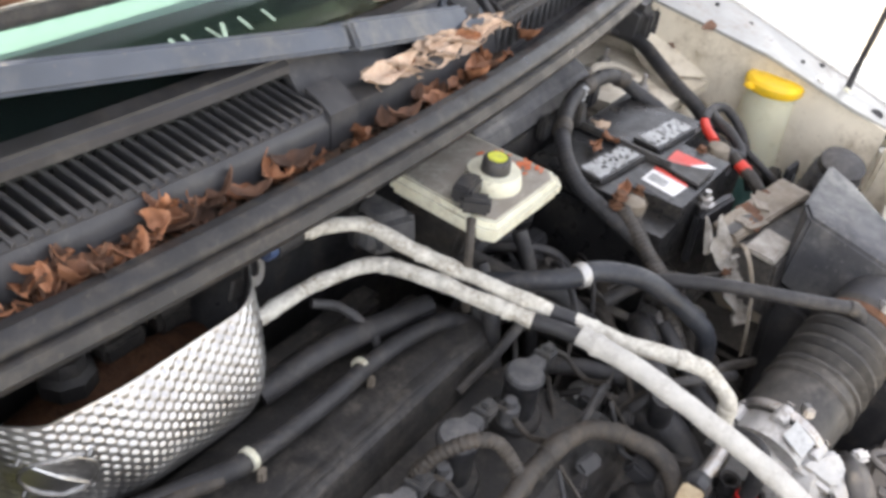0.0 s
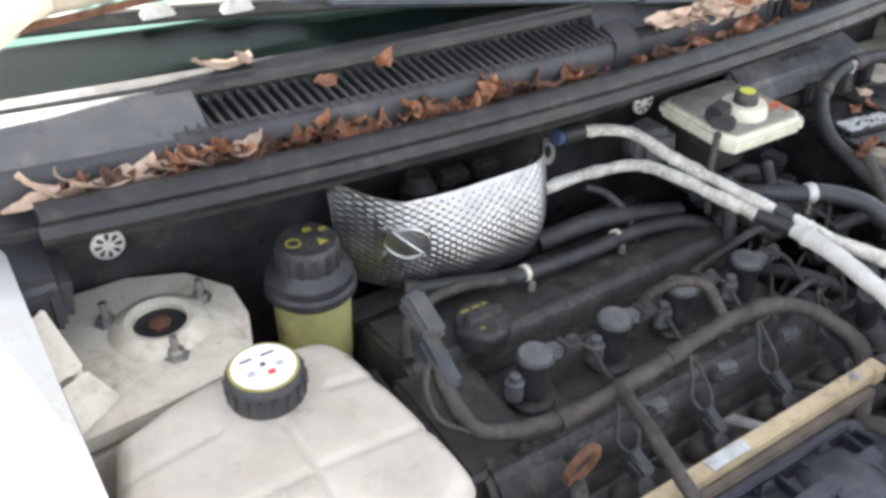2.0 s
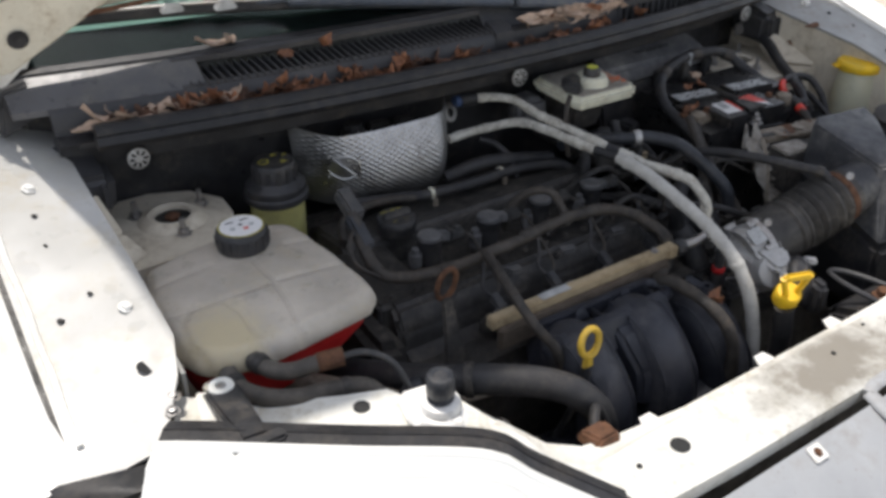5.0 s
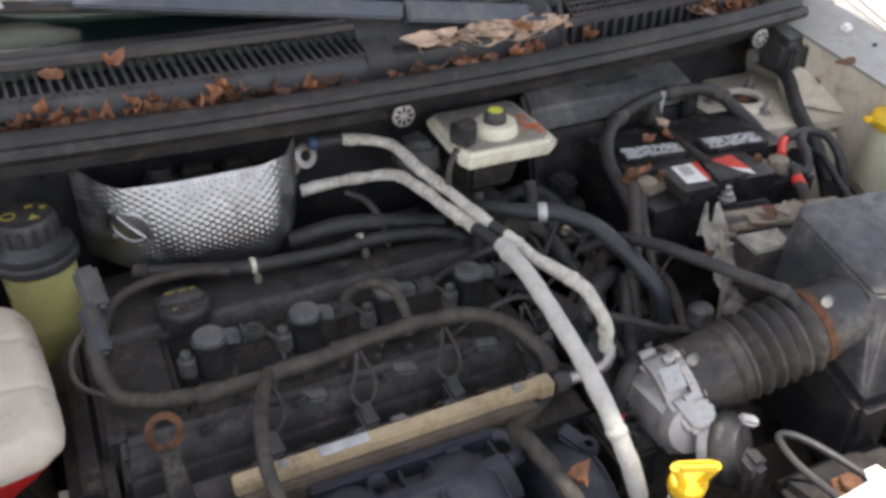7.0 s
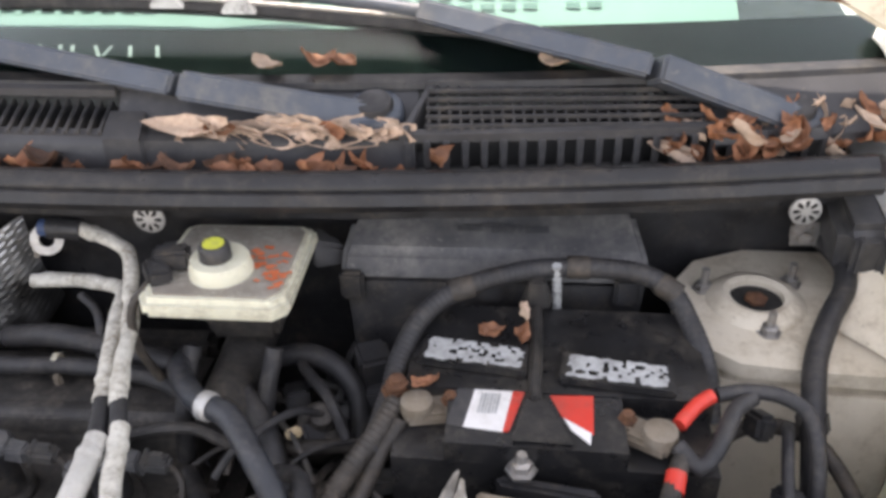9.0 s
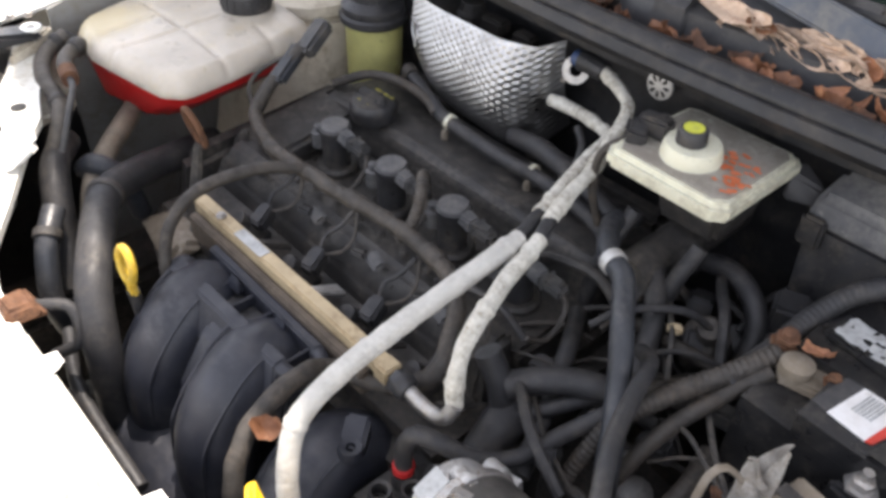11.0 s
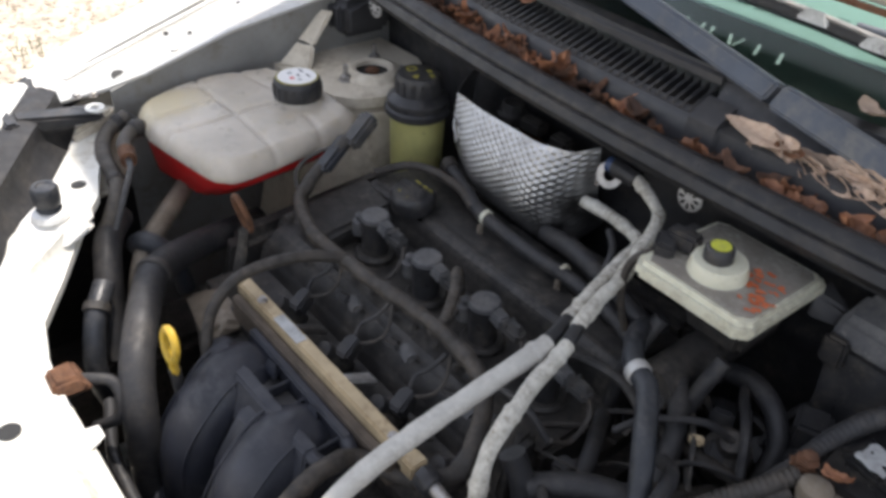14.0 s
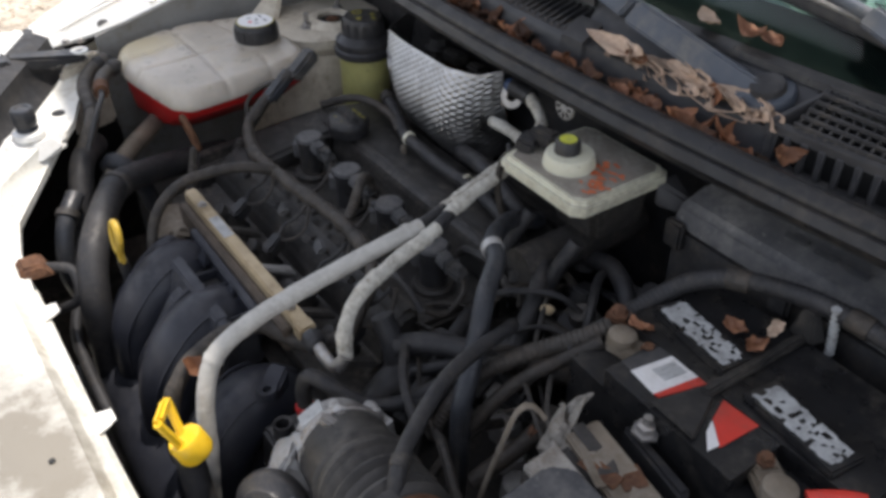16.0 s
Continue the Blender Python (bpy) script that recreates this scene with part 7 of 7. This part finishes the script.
part("plug", box((0.022, 0.045, 0.020), pose(-0.369, -0.142, 0.897, 35, 0, 8), 0.004), M["greyclip"], lm, "grey loom connector")
part("plug", box((0.020, 0.050, 0.016), pose(-0.374, -0.176, 0.874, 38, 0, 5), 0.004), M["bluerub"], lm, "blue-grey loom connector")
hose("loom_branch", [(-0.235, -0.252, 0.836), (-0.250, -0.290, 0.846), (-0.262, -0.330, 0.846), (-0.268, -0.365, 0.838), (-0.264, -0.395, 0.818), (-0.248, -0.414, 0.790), (-0.23, -0.42, 0.74)], 0.0064, M["loom"], "black taped cable over the fuel rail", "wiring loom")
hose("coil_loop_hose", [(-0.138, -0.172, 0.80), (-0.132, -0.182, 0.845), (-0.115, -0.200, 0.868), (-0.096, -0.218, 0.868), (-0.088, -0.236, 0.845), (-0.092, -0.25, 0.83)], 0.0062, M["loom"], "short brown-black looped hose between coils", ribs=0.001, pitch=0.005)
rl = hose("rear_loom", [(-0.322, -0.040, 0.836), (-0.312, -0.043, 0.838), (-0.270, -0.058, 0.838), (-0.235, -0.072, 0.838), (-0.205, -0.080, 0.838), (-0.127, -0.083, 0.836), (-0.071, -0.083, 0.838), (-0.018, -0.086, 0.836), (0.030, -0.095, 0.828), (0.075, -0.12, 0.80)], 0.0080, M["rubber"], "black hose on the valve cover with white ties", "hose", lumpy=0.08)
part("open_end", tube([(-0.326, -0.038, 0.840), (-0.312, -0.043, 0.838)], 0.0098, 14), M["loom"], rl, "grey-brown hose end")
part("side_branch", tube([(-0.37, -0.120, 0.83), (-0.352, -0.085, 0.838), (-0.318, -0.070, 0.842), (-0.270, -0.066, 0.840), (-0.23, -0.078, 0.838)], 0.0058, 10), M["loom"], rl, "brown-black taped cable")
for p, q in (((-0.079, -0.080, 0.838), (-0.06, -0.080, 0.838)), ((-0.205, -0.080, 0.839), (-0.186, -0.080, 0.838))):
    part("tie", lathe([(0.0082, -0.003), (0.0092, -0.0024), (0.0092, 0.0024), (0.0082, 0.003)], 20, along(p, q)), M["brake"], rl, "white cable tie")
    part("tie_post", box((0.008, 0.006, 0.022), (p[0] + 0.002, p[1] - 0.010, p[2] - 0.016), 0.002), M["tan"], rl)
hose("heater_pipe", [(-0.15, -0.035, 0.83), (-0.09, -0.05, 0.845), (-0.03, -0.06, 0.84), (0.03, -0.07, 0.83)], 0.011, M["rubber"], "black pipe behind the valve cover", "pipe")
hose("thin_cable", [(-0.075, -0.02, 0.87), (-0.055, -0.035, 0.862), (-0.045, -0.06, 0.845), (-0.045, -0.08, 0.82)], 0.0045, M["rubber"], "thin black cable behind the engine", "cable")
bl = hose("battery_loom", [(0.222, -0.195, 0.86), (0.232, -0.150, 0.872), (0.238, -0.110, 0.884), (0.254, -0.078, 0.902), (0.285, -0.055, 0.914), (0.335, -0.036, 0.920), (0.385, -0.030, 0.922), (0.435, -0.033, 0.920), (0.462, -0.042, 0.910), (0.476, -0.062, 0.895), (0.487, -0.100, 0.875), (0.49, -0.13, 0.84)], 0.0092, M["rubber"], "corrugated black cable loom arching over the battery", "wiring loom", ribs=0.0006, pitch=0.005, n=14)
for q, d in (((0.285, -0.055, 0.914), (0.05, 0.02, 0.006)), ((0.385, -0.030, 0.922), (1, 0, 0)), ((0.462, -0.042, 0.910), (0.9, -0.5, -0.4))):
    part("loom_tape", lathe([(0.0098, -0.010), (0.0104, -0.008), (0.0104, 0.008), (0.0098, 0.010)], 16, along(q, Vector(q) + Vector(d))), M["loom"], bl, "black tape band")
hose("ground_cable", [(0.240, -0.158, 0.880), (0.225, -0.185, 0.868), (0.200, -0.225, 0.850), (0.175, -0.262, 0.82), (0.165, -0.30, 0.76)], 0.0085, M["loom"], "black corrugated battery ground cable", "cable", ribs=0.001, pitch=0.005)
hose("ground_cable", [(0.244, -0.172, 0.872), (0.228, -0.200, 0.855), (0.210, -0.245, 0.83), (0.195, -0.29, 0.78)], 0.0065, M["loom"], "second black cable beside the battery", "cable")
ring = merged(box((0.020, 0.014, 0.009), pose(0.238, -0.151, 0.884, 0, 10, 30), 0.003), bolt((0.240, -0.152, 0.892), 0.006, 0.007))
solo("cable_lug", ring, M["rust"], "corroded cable lug on the battery terminal", "cable lug")
pcable = thing("positive_cable", (0.46, -0.19, 0.88), "red and black taped positive battery cable", "cable")
part("red_sleeve", tube([(0.452, -0.178, 0.884), (0.468, -0.160, 0.888), (0.480, -0.152, 0.890)], 0.0058, 12), M["red"], pcable, "red tape sleeve")
part("black_lead", tube([(0.484, -0.151, 0.890), (0.505, -0.148, 0.892), (0.532, -0.150, 0.890), (0.552, -0.162, 0.880), (0.556, -0.19, 0.85), (0.55, -0.22, 0.79)], 0.0060, 12), M["rubber"], pcable)
part("second_lead", tube([(0.448, -0.196, 0.880), (0.462, -0.210, 0.874), (0.475, -0.200, 0.880), (0.486, -0.182, 0.887), (0.496, -0.164, 0.889), (0.510, -0.152, 0.889)], 0.0066, 12, lumpy=0.15), M["rubber"], pcable)
part("red_tape", tube([(0.446, -0.214, 0.872), (0.442, -0.228, 0.867)], 0.0076, 12), M["red"], pcable, "red tape band")
part("lower_lead", tube([(0.452, -0.202, 0.876), (0.445, -0.218, 0.870), (0.437, -0.240, 0.862), (0.43, -0.27, 0.83), (0.43, -0.29, 0.78)], 0.0072, 12), M["loom"], pcable)
hose("side_loom", [(0.618, 0.055, 0.905), (0.628, 0.020, 0.900), (0.622, -0.010, 0.893), (0.600, -0.045, 0.884), (0.580, -0.085, 0.872), (0.570, -0.125, 0.855), (0.568, -0.17, 0.80), (0.57, -0.2, 0.72)], 0.0098, M["rubber"], "smooth black cable loom beside the strut tower", "wiring loom", n=14)
solo("earth_bracket", merged(hull([(0.585, 0.045, 0.90), (0.62, 0.05, 0.90), (0.585, 0.05, 0.925), (0.615, 0.055, 0.925), (0.585, 0.042, 0.925), (0.62, 0.046, 0.90)], 0.002), disc_on((0.598, 0.042, 0.912), 0.006, 0.002, (0, -1, 0))), M["steel"], "small steel bracket behind the strut tower", "bracket")
side = thing("side_wiring", (0.55, -0.19, 0.78), "black cables and a holed bracket behind the air box", "wiring loom")
part("holed_bracket", hull([(0.520, -0.262, 0.80), (0.560, -0.268, 0.80), (0.520, -0.258, 0.80), (0.560, -0.262, 0.80), (0.524, -0.258, 0.852), (0.556, -0.264, 0.852), (0.524, -0.254, 0.852), (0.556, -0.258, 0.852)], 0.002), M["black"], side, "black bracket")
part("bracket_hole", disc_on((0.541, -0.2645, 0.832), 0.007, 0.002, (0.1, -1, 0.05)), M["greyclip"], side)
for pts, r, mm in (([(0.49, -0.12, 0.80), (0.53, -0.12, 0.83), (0.575, -0.14, 0.83), (0.60, -0.20, 0.80), (0.59, -0.27, 0.77)], 0.007, "loom"), ([(0.56, -0.11, 0.82), (0.54, -0.16, 0.86), (0.53, -0.22, 0.84), (0.54, -0.28, 0.80)], 0.005, "rubber"), ([(0.545, -0.30, 0.80), (0.575, -0.33, 0.79), (0.60, -0.36, 0.77)], 0.009, "alu")):
    part("cable", tube(pts, r, 10), M[mm], side)
for x, y, z, mm in ((0.525, -0.14, 0.85, "black"), (0.57, -0.13, 0.845, "dusty"), (0.535, -0.20, 0.83, "black"), (0.50, -0.245, 0.79, "dusty"), (0.59, -0.235, 0.80, "dusty")):
    part("plug", box((0.024, 0.018, 0.022), pose(x, y, z, 15, 20, x * 900), 0.004), M[mm], side)
solo("plug_clip", box((0.008, 0.008, 0.012), (0.118, -0.17, 0.862), 0.002), M["greyclip"], "small dark grey plug clip", "clip")
solo("yellow_tag", box((0.013, 0.010, 0.007), pose(0.153, -0.154, 0.836, 10, 0, 30), 0.002), M["rail"], "small pale yellow plug cap", "plug")
rear = [[(0.10, -0.14, 0.80), (0.15, -0.15, 0.815), (0.20, -0.14, 0.81), (0.24, -0.13, 0.80)],
        [(0.06, -0.16, 0.79), (0.09, -0.21, 0.80), (0.12, -0.27, 0.79), (0.14, -0.32, 0.77)],
        [(0.11, -0.24, 0.78), (0.16, -0.20, 0.80), (0.21, -0.17, 0.80)],
        [(0.08, -0.30, 0.77), (0.12, -0.28, 0.80), (0.15, -0.24, 0.81), (0.19, -0.22, 0.80)],
        [(0.23, -0.30, 0.76), (0.24, -0.25, 0.79), (0.235, -0.21, 0.80)],
        [(0.09, -0.05, 0.82), (0.15, -0.06, 0.84), (0.19, -0.08, 0.82), (0.2, -0.12, 0.78)]]
for k, pts in enumerate(rear):
    hose("under_hose", pts, 0.0065 + 0.0018 * (k % 3), M["rubber" if k % 2 else "loom"], "grimy black hose among the pipework", "hose")
mess = thing("wiring_cluster", (0.16, -0.14, 0.78), "grimy cluster of plugs and wires beside the battery", "wiring loom")
rnd_ = random.Random(33)
for k in range(13):
    x, y, z = rnd_.uniform(0.07, 0.23), rnd_.uniform(-0.30, -0.04), rnd_.uniform(0.77, 0.82)
    part("plug", box((rnd_.uniform(0.016, 0.034), rnd_.uniform(0.014, 0.024), rnd_.uniform(0.012, 0.022)), pose(x, y, z, rnd_.uniform(-30, 30), rnd_.uniform(-30, 30), rnd_.uniform(0, 180)), 0.003), M[rnd_.choice(("black", "dusty", "cowl", "greyclip"))], mess)
for k in range(34):
    p = Vector((rnd_.uniform(0.06, 0.22), rnd_.uniform(-0.30, -0.06), rnd_.uniform(0.76, 0.83)))
    a = rnd_.uniform(0, 6.28)
    q = p + 0.08 * Vector((math.cos(a), math.sin(a), rnd_.uniform(-0.2, 0.3)))
    part("wire", tube([p, p + (q - p) * 0.4 + Vector((0, 0, 0.015)), q, q + (q - p) * 0.5 + Vector((0.01, 0.01, -0.03))], rnd_.choice((0.0015, 0.002, 0.0025, 0.0035, 0.005)), 8), M[rnd_.choice(("rubber", "loom", "deep", "rubber"))], mess)
part("relay", box((0.03, 0.03, 0.04), pose(0.205, -0.06, 0.83, 8, 0, 20), 0.004), M["black"], mess, "small black relay")
part("stub_hose", tube([(0.055, -0.115, 0.80), (0.075, -0.10, 0.83), (0.10, -0.115, 0.845), (0.13, -0.15, 0.83), (0.15, -0.19, 0.80)], 0.010, 14), M["rubber"], mess)
part("valve_body", lathe([(0.022, -0.02), (0.024, 0.0), (0.020, 0.018), (0.012, 0.022), (0.010, 0.034)], 20, pose(0.165, -0.115, 0.80, 20, 10, 0)), M["deep"], mess, "grimy round valve")
tee = thing("water_outlet", (0.09, -0.30, 0.76), "black plastic coolant outlet with hose stubs", "coolant outlet")
part("body", tube([(0.098, -0.335, 0.735), (0.098, -0.310, 0.765), (0.097, -0.285, 0.780), (0.100, -0.255, 0.775)], 0.019, 18), M["rubber"], tee, "rounded outlet body")
part("stub", tube([(0.090, -0.290, 0.79), (0.084, -0.290, 0.812), (0.070, -0.292, 0.838)], 0.0115, 16), M["black"], tee)
part("stub", tube([(0.090, -0.288, 0.812), (0.118, -0.262, 0.822), (0.15, -0.24, 0.822), (0.175, -0.225, 0.81)], 0.0115, 16), M["rubber"], tee)
vh = hose("vacuum_hose", [(0.0745, -0.384, 0.770), (0.0755, -0.384, 0.800), (0.084, -0.379, 0.818), (0.100, -0.366, 0.810), (0.118, -0.347, 0.794), (0.136, -0.320, 0.790), (0.152, -0.285, 0.806), (0.172, -0.25, 0.826)], 0.0074, M["rubber"], "curved black vacuum hose with a red collar")
part("collar", lathe([(0.0082, -0.004), (0.0092, -0.003), (0.0092, 0.003), (0.0082, 0.004)], 18, pose(0.0745, -0.384, 0.772)), M["coolant"], vh, "red collar")
gear = thing("gearbox", (0.25, -0.28, 0.45), "grimy dark gearbox casing under the battery", "gearbox")
part("casing", hull([(0.08, -0.12, 0.45), (0.48, -0.15, 0.45), (0.08, -0.42, 0.45), (0.45, -0.42, 0.45), (0.10, -0.15, 0.70), (0.42, -0.17, 0.64), (0.10, -0.38, 0.70), (0.40, -0.38, 0.64)], 0.03), M["deep"], gear)
for k in range(8):
    part("boss", lathe([(0.018, 0), (0.016, 0.02), (0.008, 0.025)], 14, pose(0.12 + 0.035 * k, -0.18 - 0.02 * (k % 4), 0.69)), M["alu"], gear)
hb = thing("fan_module", (0.33, -0.50, 0.66), "black plastic shroud with a rusty bolt", "fan shroud")
part("plate", hull([(0.22, -0.46, 0.66), (0.36, -0.46, 0.66), (0.20, -0.56, 0.66), (0.36, -0.57, 0.66), (0.22, -0.47, 0.70), (0.36, -0.47, 0.70), (0.20, -0.555, 0.74), (0.36, -0.56, 0.74)], 0.01), M["black"], hb)
part("loop", tube([(0.22, -0.55, 0.75), (0.205, -0.50, 0.76), (0.215, -0.465, 0.76), (0.235, -0.48, 0.76), (0.255, -0.53, 0.757), (0.262, -0.555, 0.75)], 0.004, 8), M["cowl"], hb)
part("rusty_bolt", bolt((0.232, -0.54, 0.752), 0.011, 0.014), M["rust"], hb, "rusty orange bolt")


# ---- fallen leaves ----
def leaf_mesh(seed, long, wide, material):
    rnd = random.Random(seed)
    curl, twist, fold = rnd.uniform(0.5, 2.2), rnd.uniform(-0.8, 0.8), rnd.uniform(0.2, 0.9)
    if seed in (5, 6):
        curl, twist = curl * 0.4, twist * 0.4
    bm = bmesh.new()
    nu, nv = 9, 6
    rows = []
    for i in range(nu + 1):
        u = i / nu
        w = wide * math.sin(math.pi * min(1, u * 0.92 + 0.06)) ** 0.75 * (1 + 0.10 * math.sin(17 * u + seed))
        row = []
        for j in range(nv + 1):
            v = 2 * j / nv - 1
            x = long * (u - 0.5)
            y = w * v / 2 * (1 - 0.12 * fold)
            z = fold * abs(v) * w * 0.5 + curl * long * (u - 0.5) ** 2 + twist * x * v * 0.4 + 0.0016 * math.sin(9 * u + 5 * v + seed)
            row.append(bm.verts.new((x, y, z)))
        rows.append(row)
    for a, b in zip(rows, rows[1:]):
        for j in range(nv):
            bm.faces.new((a[j], a[j + 1], b[j + 1], b[j]))
    bm.normal_update()
    bmesh.ops.solidify(bm, geom=bm.faces[:], thickness=0.0005)
    ob = link("dead_leaf", bm, material)
    return ob.data, ob


LEAVES = []
for k in range(11):
    long = (0.042, 0.034, 0.030, 0.046, 0.026, 0.060, 0.075, 0.038, 0.036, 0.030, 0.044)[k]
    data, ob = leaf_mesh(k, long, long * (0.62, 0.7, 0.8, 0.5, 0.7, 0.36, 0.3, 0.66, 0.7, 0.8, 0.55)[k], M["paleleaf" if k in (5, 6, 7) else "oldleaf" if k > 7 else "leaf"])
    bpy.data.objects.remove(ob)
    LEAVES.append(data)


def leaf(kind, x, y, z, turn, tilt=0.0, roll=0.0, size=1.0):
    ob = new("dead_leaf", LEAVES[kind])
    ob.matrix_basis = pose(x, y, z, tilt, roll, turn) @ Matrix.Diagonal((size, size, size, 1))
    pale = kind in (5, 6, 7)
    tagged(ob, "curled pale brown dry leaf on the cowl" if pale else "dark rotting leaf lying in the cowl trough" if kind > 7 else "reddish brown dry leaf lying on the cowl", "leaf", "fallen leaves")


rl_ = random.Random(21)
for k in range(120):
    x = rl_.uniform(-0.60, -0.16) if k < 92 else rl_.uniform(-0.16, 0.24)
    if k < 56:
        x = rl_.choice((-0.47, -0.41, -0.35, -0.28, -0.20)) + rl_.gauss(0, 0.022)
    p = cw(x, rl_.uniform(-0.016, 0.002), 0.990 + 0.012 * (k % 3) * (0.8 if k < 56 else 0.3))
    leaf(rl_.randrange(5), *p, rl_.uniform(0, 360), rl_.uniform(-45, 50), rl_.uniform(-40, 40), rl_.uniform(0.42, 0.78))
for k in range(110):
    p = cw(rl_.uniform(-0.60, -0.12) if k < 95 else rl_.uniform(-0.12, 0.20), rl_.uniform(-0.016, 0.003), 0.987 + 0.006 * (k % 3))
    leaf(8 + k % 3, *p, rl_.uniform(0, 360), rl_.uniform(-25, 25), rl_.uniform(-25, 25), rl_.uniform(0.5, 0.85))
for k in range(12):
    p = cw(-0.62 + 0.016 * k, -0.006 + rl_.uniform(-0.006, 0.012), 0.995 + 0.004 * (k % 3))
    leaf(5 + k % 3, *p, rl_.uniform(-30, 30), rl_.uniform(-20, 20), rl_.uniform(-20, 30), rl_.uniform(0.7, 1.0))
for k in range(34):
    p = cw(rl_.uniform(0.045, 0.215), rl_.uniform(0.016, 0.030), 1.018 + rl_.uniform(-0.008, 0.010))
    leaf(rl_.choice((5, 6, 6, 5, 6, 3)), *p, rl_.gauss(-6, 8), rl_.uniform(20, 110), rl_.uniform(-8, 8), rl_.uniform(0.6, 1.05))
for k in range(90):
    x = rl_.uniform(0.46, 0.67)
    p = cw(x, rl_.uniform(-0.014, 0.05), 1.006 + rl_.uniform(-0.012, 0.022))
    leaf(rl_.choice((0, 1, 2, 3, 4, 5, 7)), *p, rl_.uniform(0, 360), rl_.uniform(-50, 50), rl_.uniform(-40, 40), rl_.uniform(0.45, 0.85))
for x, y, z, kd, tu, ti in ((0.258, -0.006, 1.006, 0, 70, 50), (0.118, -0.012, 1.0, 1, 20, 20), (0.150, -0.012, 1.0, 0, 60, 30), (0.162, -0.012, 1.0, 2, 10, 30), (0.08, -0.012, 0.998, 1, 0, 20),
                            (-0.30, 0.030, 1.042, 0, 40, 20), (-0.36, 0.024, 1.038, 1, 10, 30), (0.105, 0.072, 1.060, 7, 0, 12), (0.150, 0.074, 1.062, 0, 10, 15), (0.172, 0.075, 1.062, 1, 20, 18), (0.36, 0.070, 1.060, 7, 5, 10), (-0.44, 0.058, 1.056, 6, 5, 10), (-0.42, 0.06, 1.058, 7, 60, 30)):
    leaf(kd, *cw(x, y, z), tu, ti, 10, 0.72)
for x, y, z, tu in ((0.312, -0.085, 0.892, 10), (0.336, -0.092, 0.894, 80), (0.262, -0.148, 0.888, 200)):
    leaf(4, x, y, z, tu, 15, 0, 0.85)
leaf(7, 0.335, -0.075, 0.905, 95, 60, 0, 0.6)
leaf(4, 0.66, -0.03, 0.893, 30, 10, 0, 0.9)


def mulch():
    bm = bmesh.new()
    rnd = random.Random(4)
    for k in range(2600):
        x = rnd.uniform(-0.58, 0.24)
        p = cw(x, rnd.uniform(-0.017, 0.006), 0.985 + rnd.uniform(0, 0.006))
        s = rnd.uniform(0.0012, 0.0045)
        v = [bm.verts.new(p + Vector((rnd.gauss(0, s), rnd.gauss(0, s), rnd.uniform(0, s)))) for _ in range(4)]
        for a, b, c in ((0, 1, 2), (0, 2, 3), (0, 3, 1), (1, 3, 2)):
            bm.faces.new((v[a], v[b], v[c]))
    return bm


solo("leaf_mulch", mulch(), M["dirt"], "dark crumbled leaf mulch in the cowl trough", "mulch", kind="stuff")
leaf(2, -0.015, -0.450, 0.789, 40, 25, 10, 0.9)
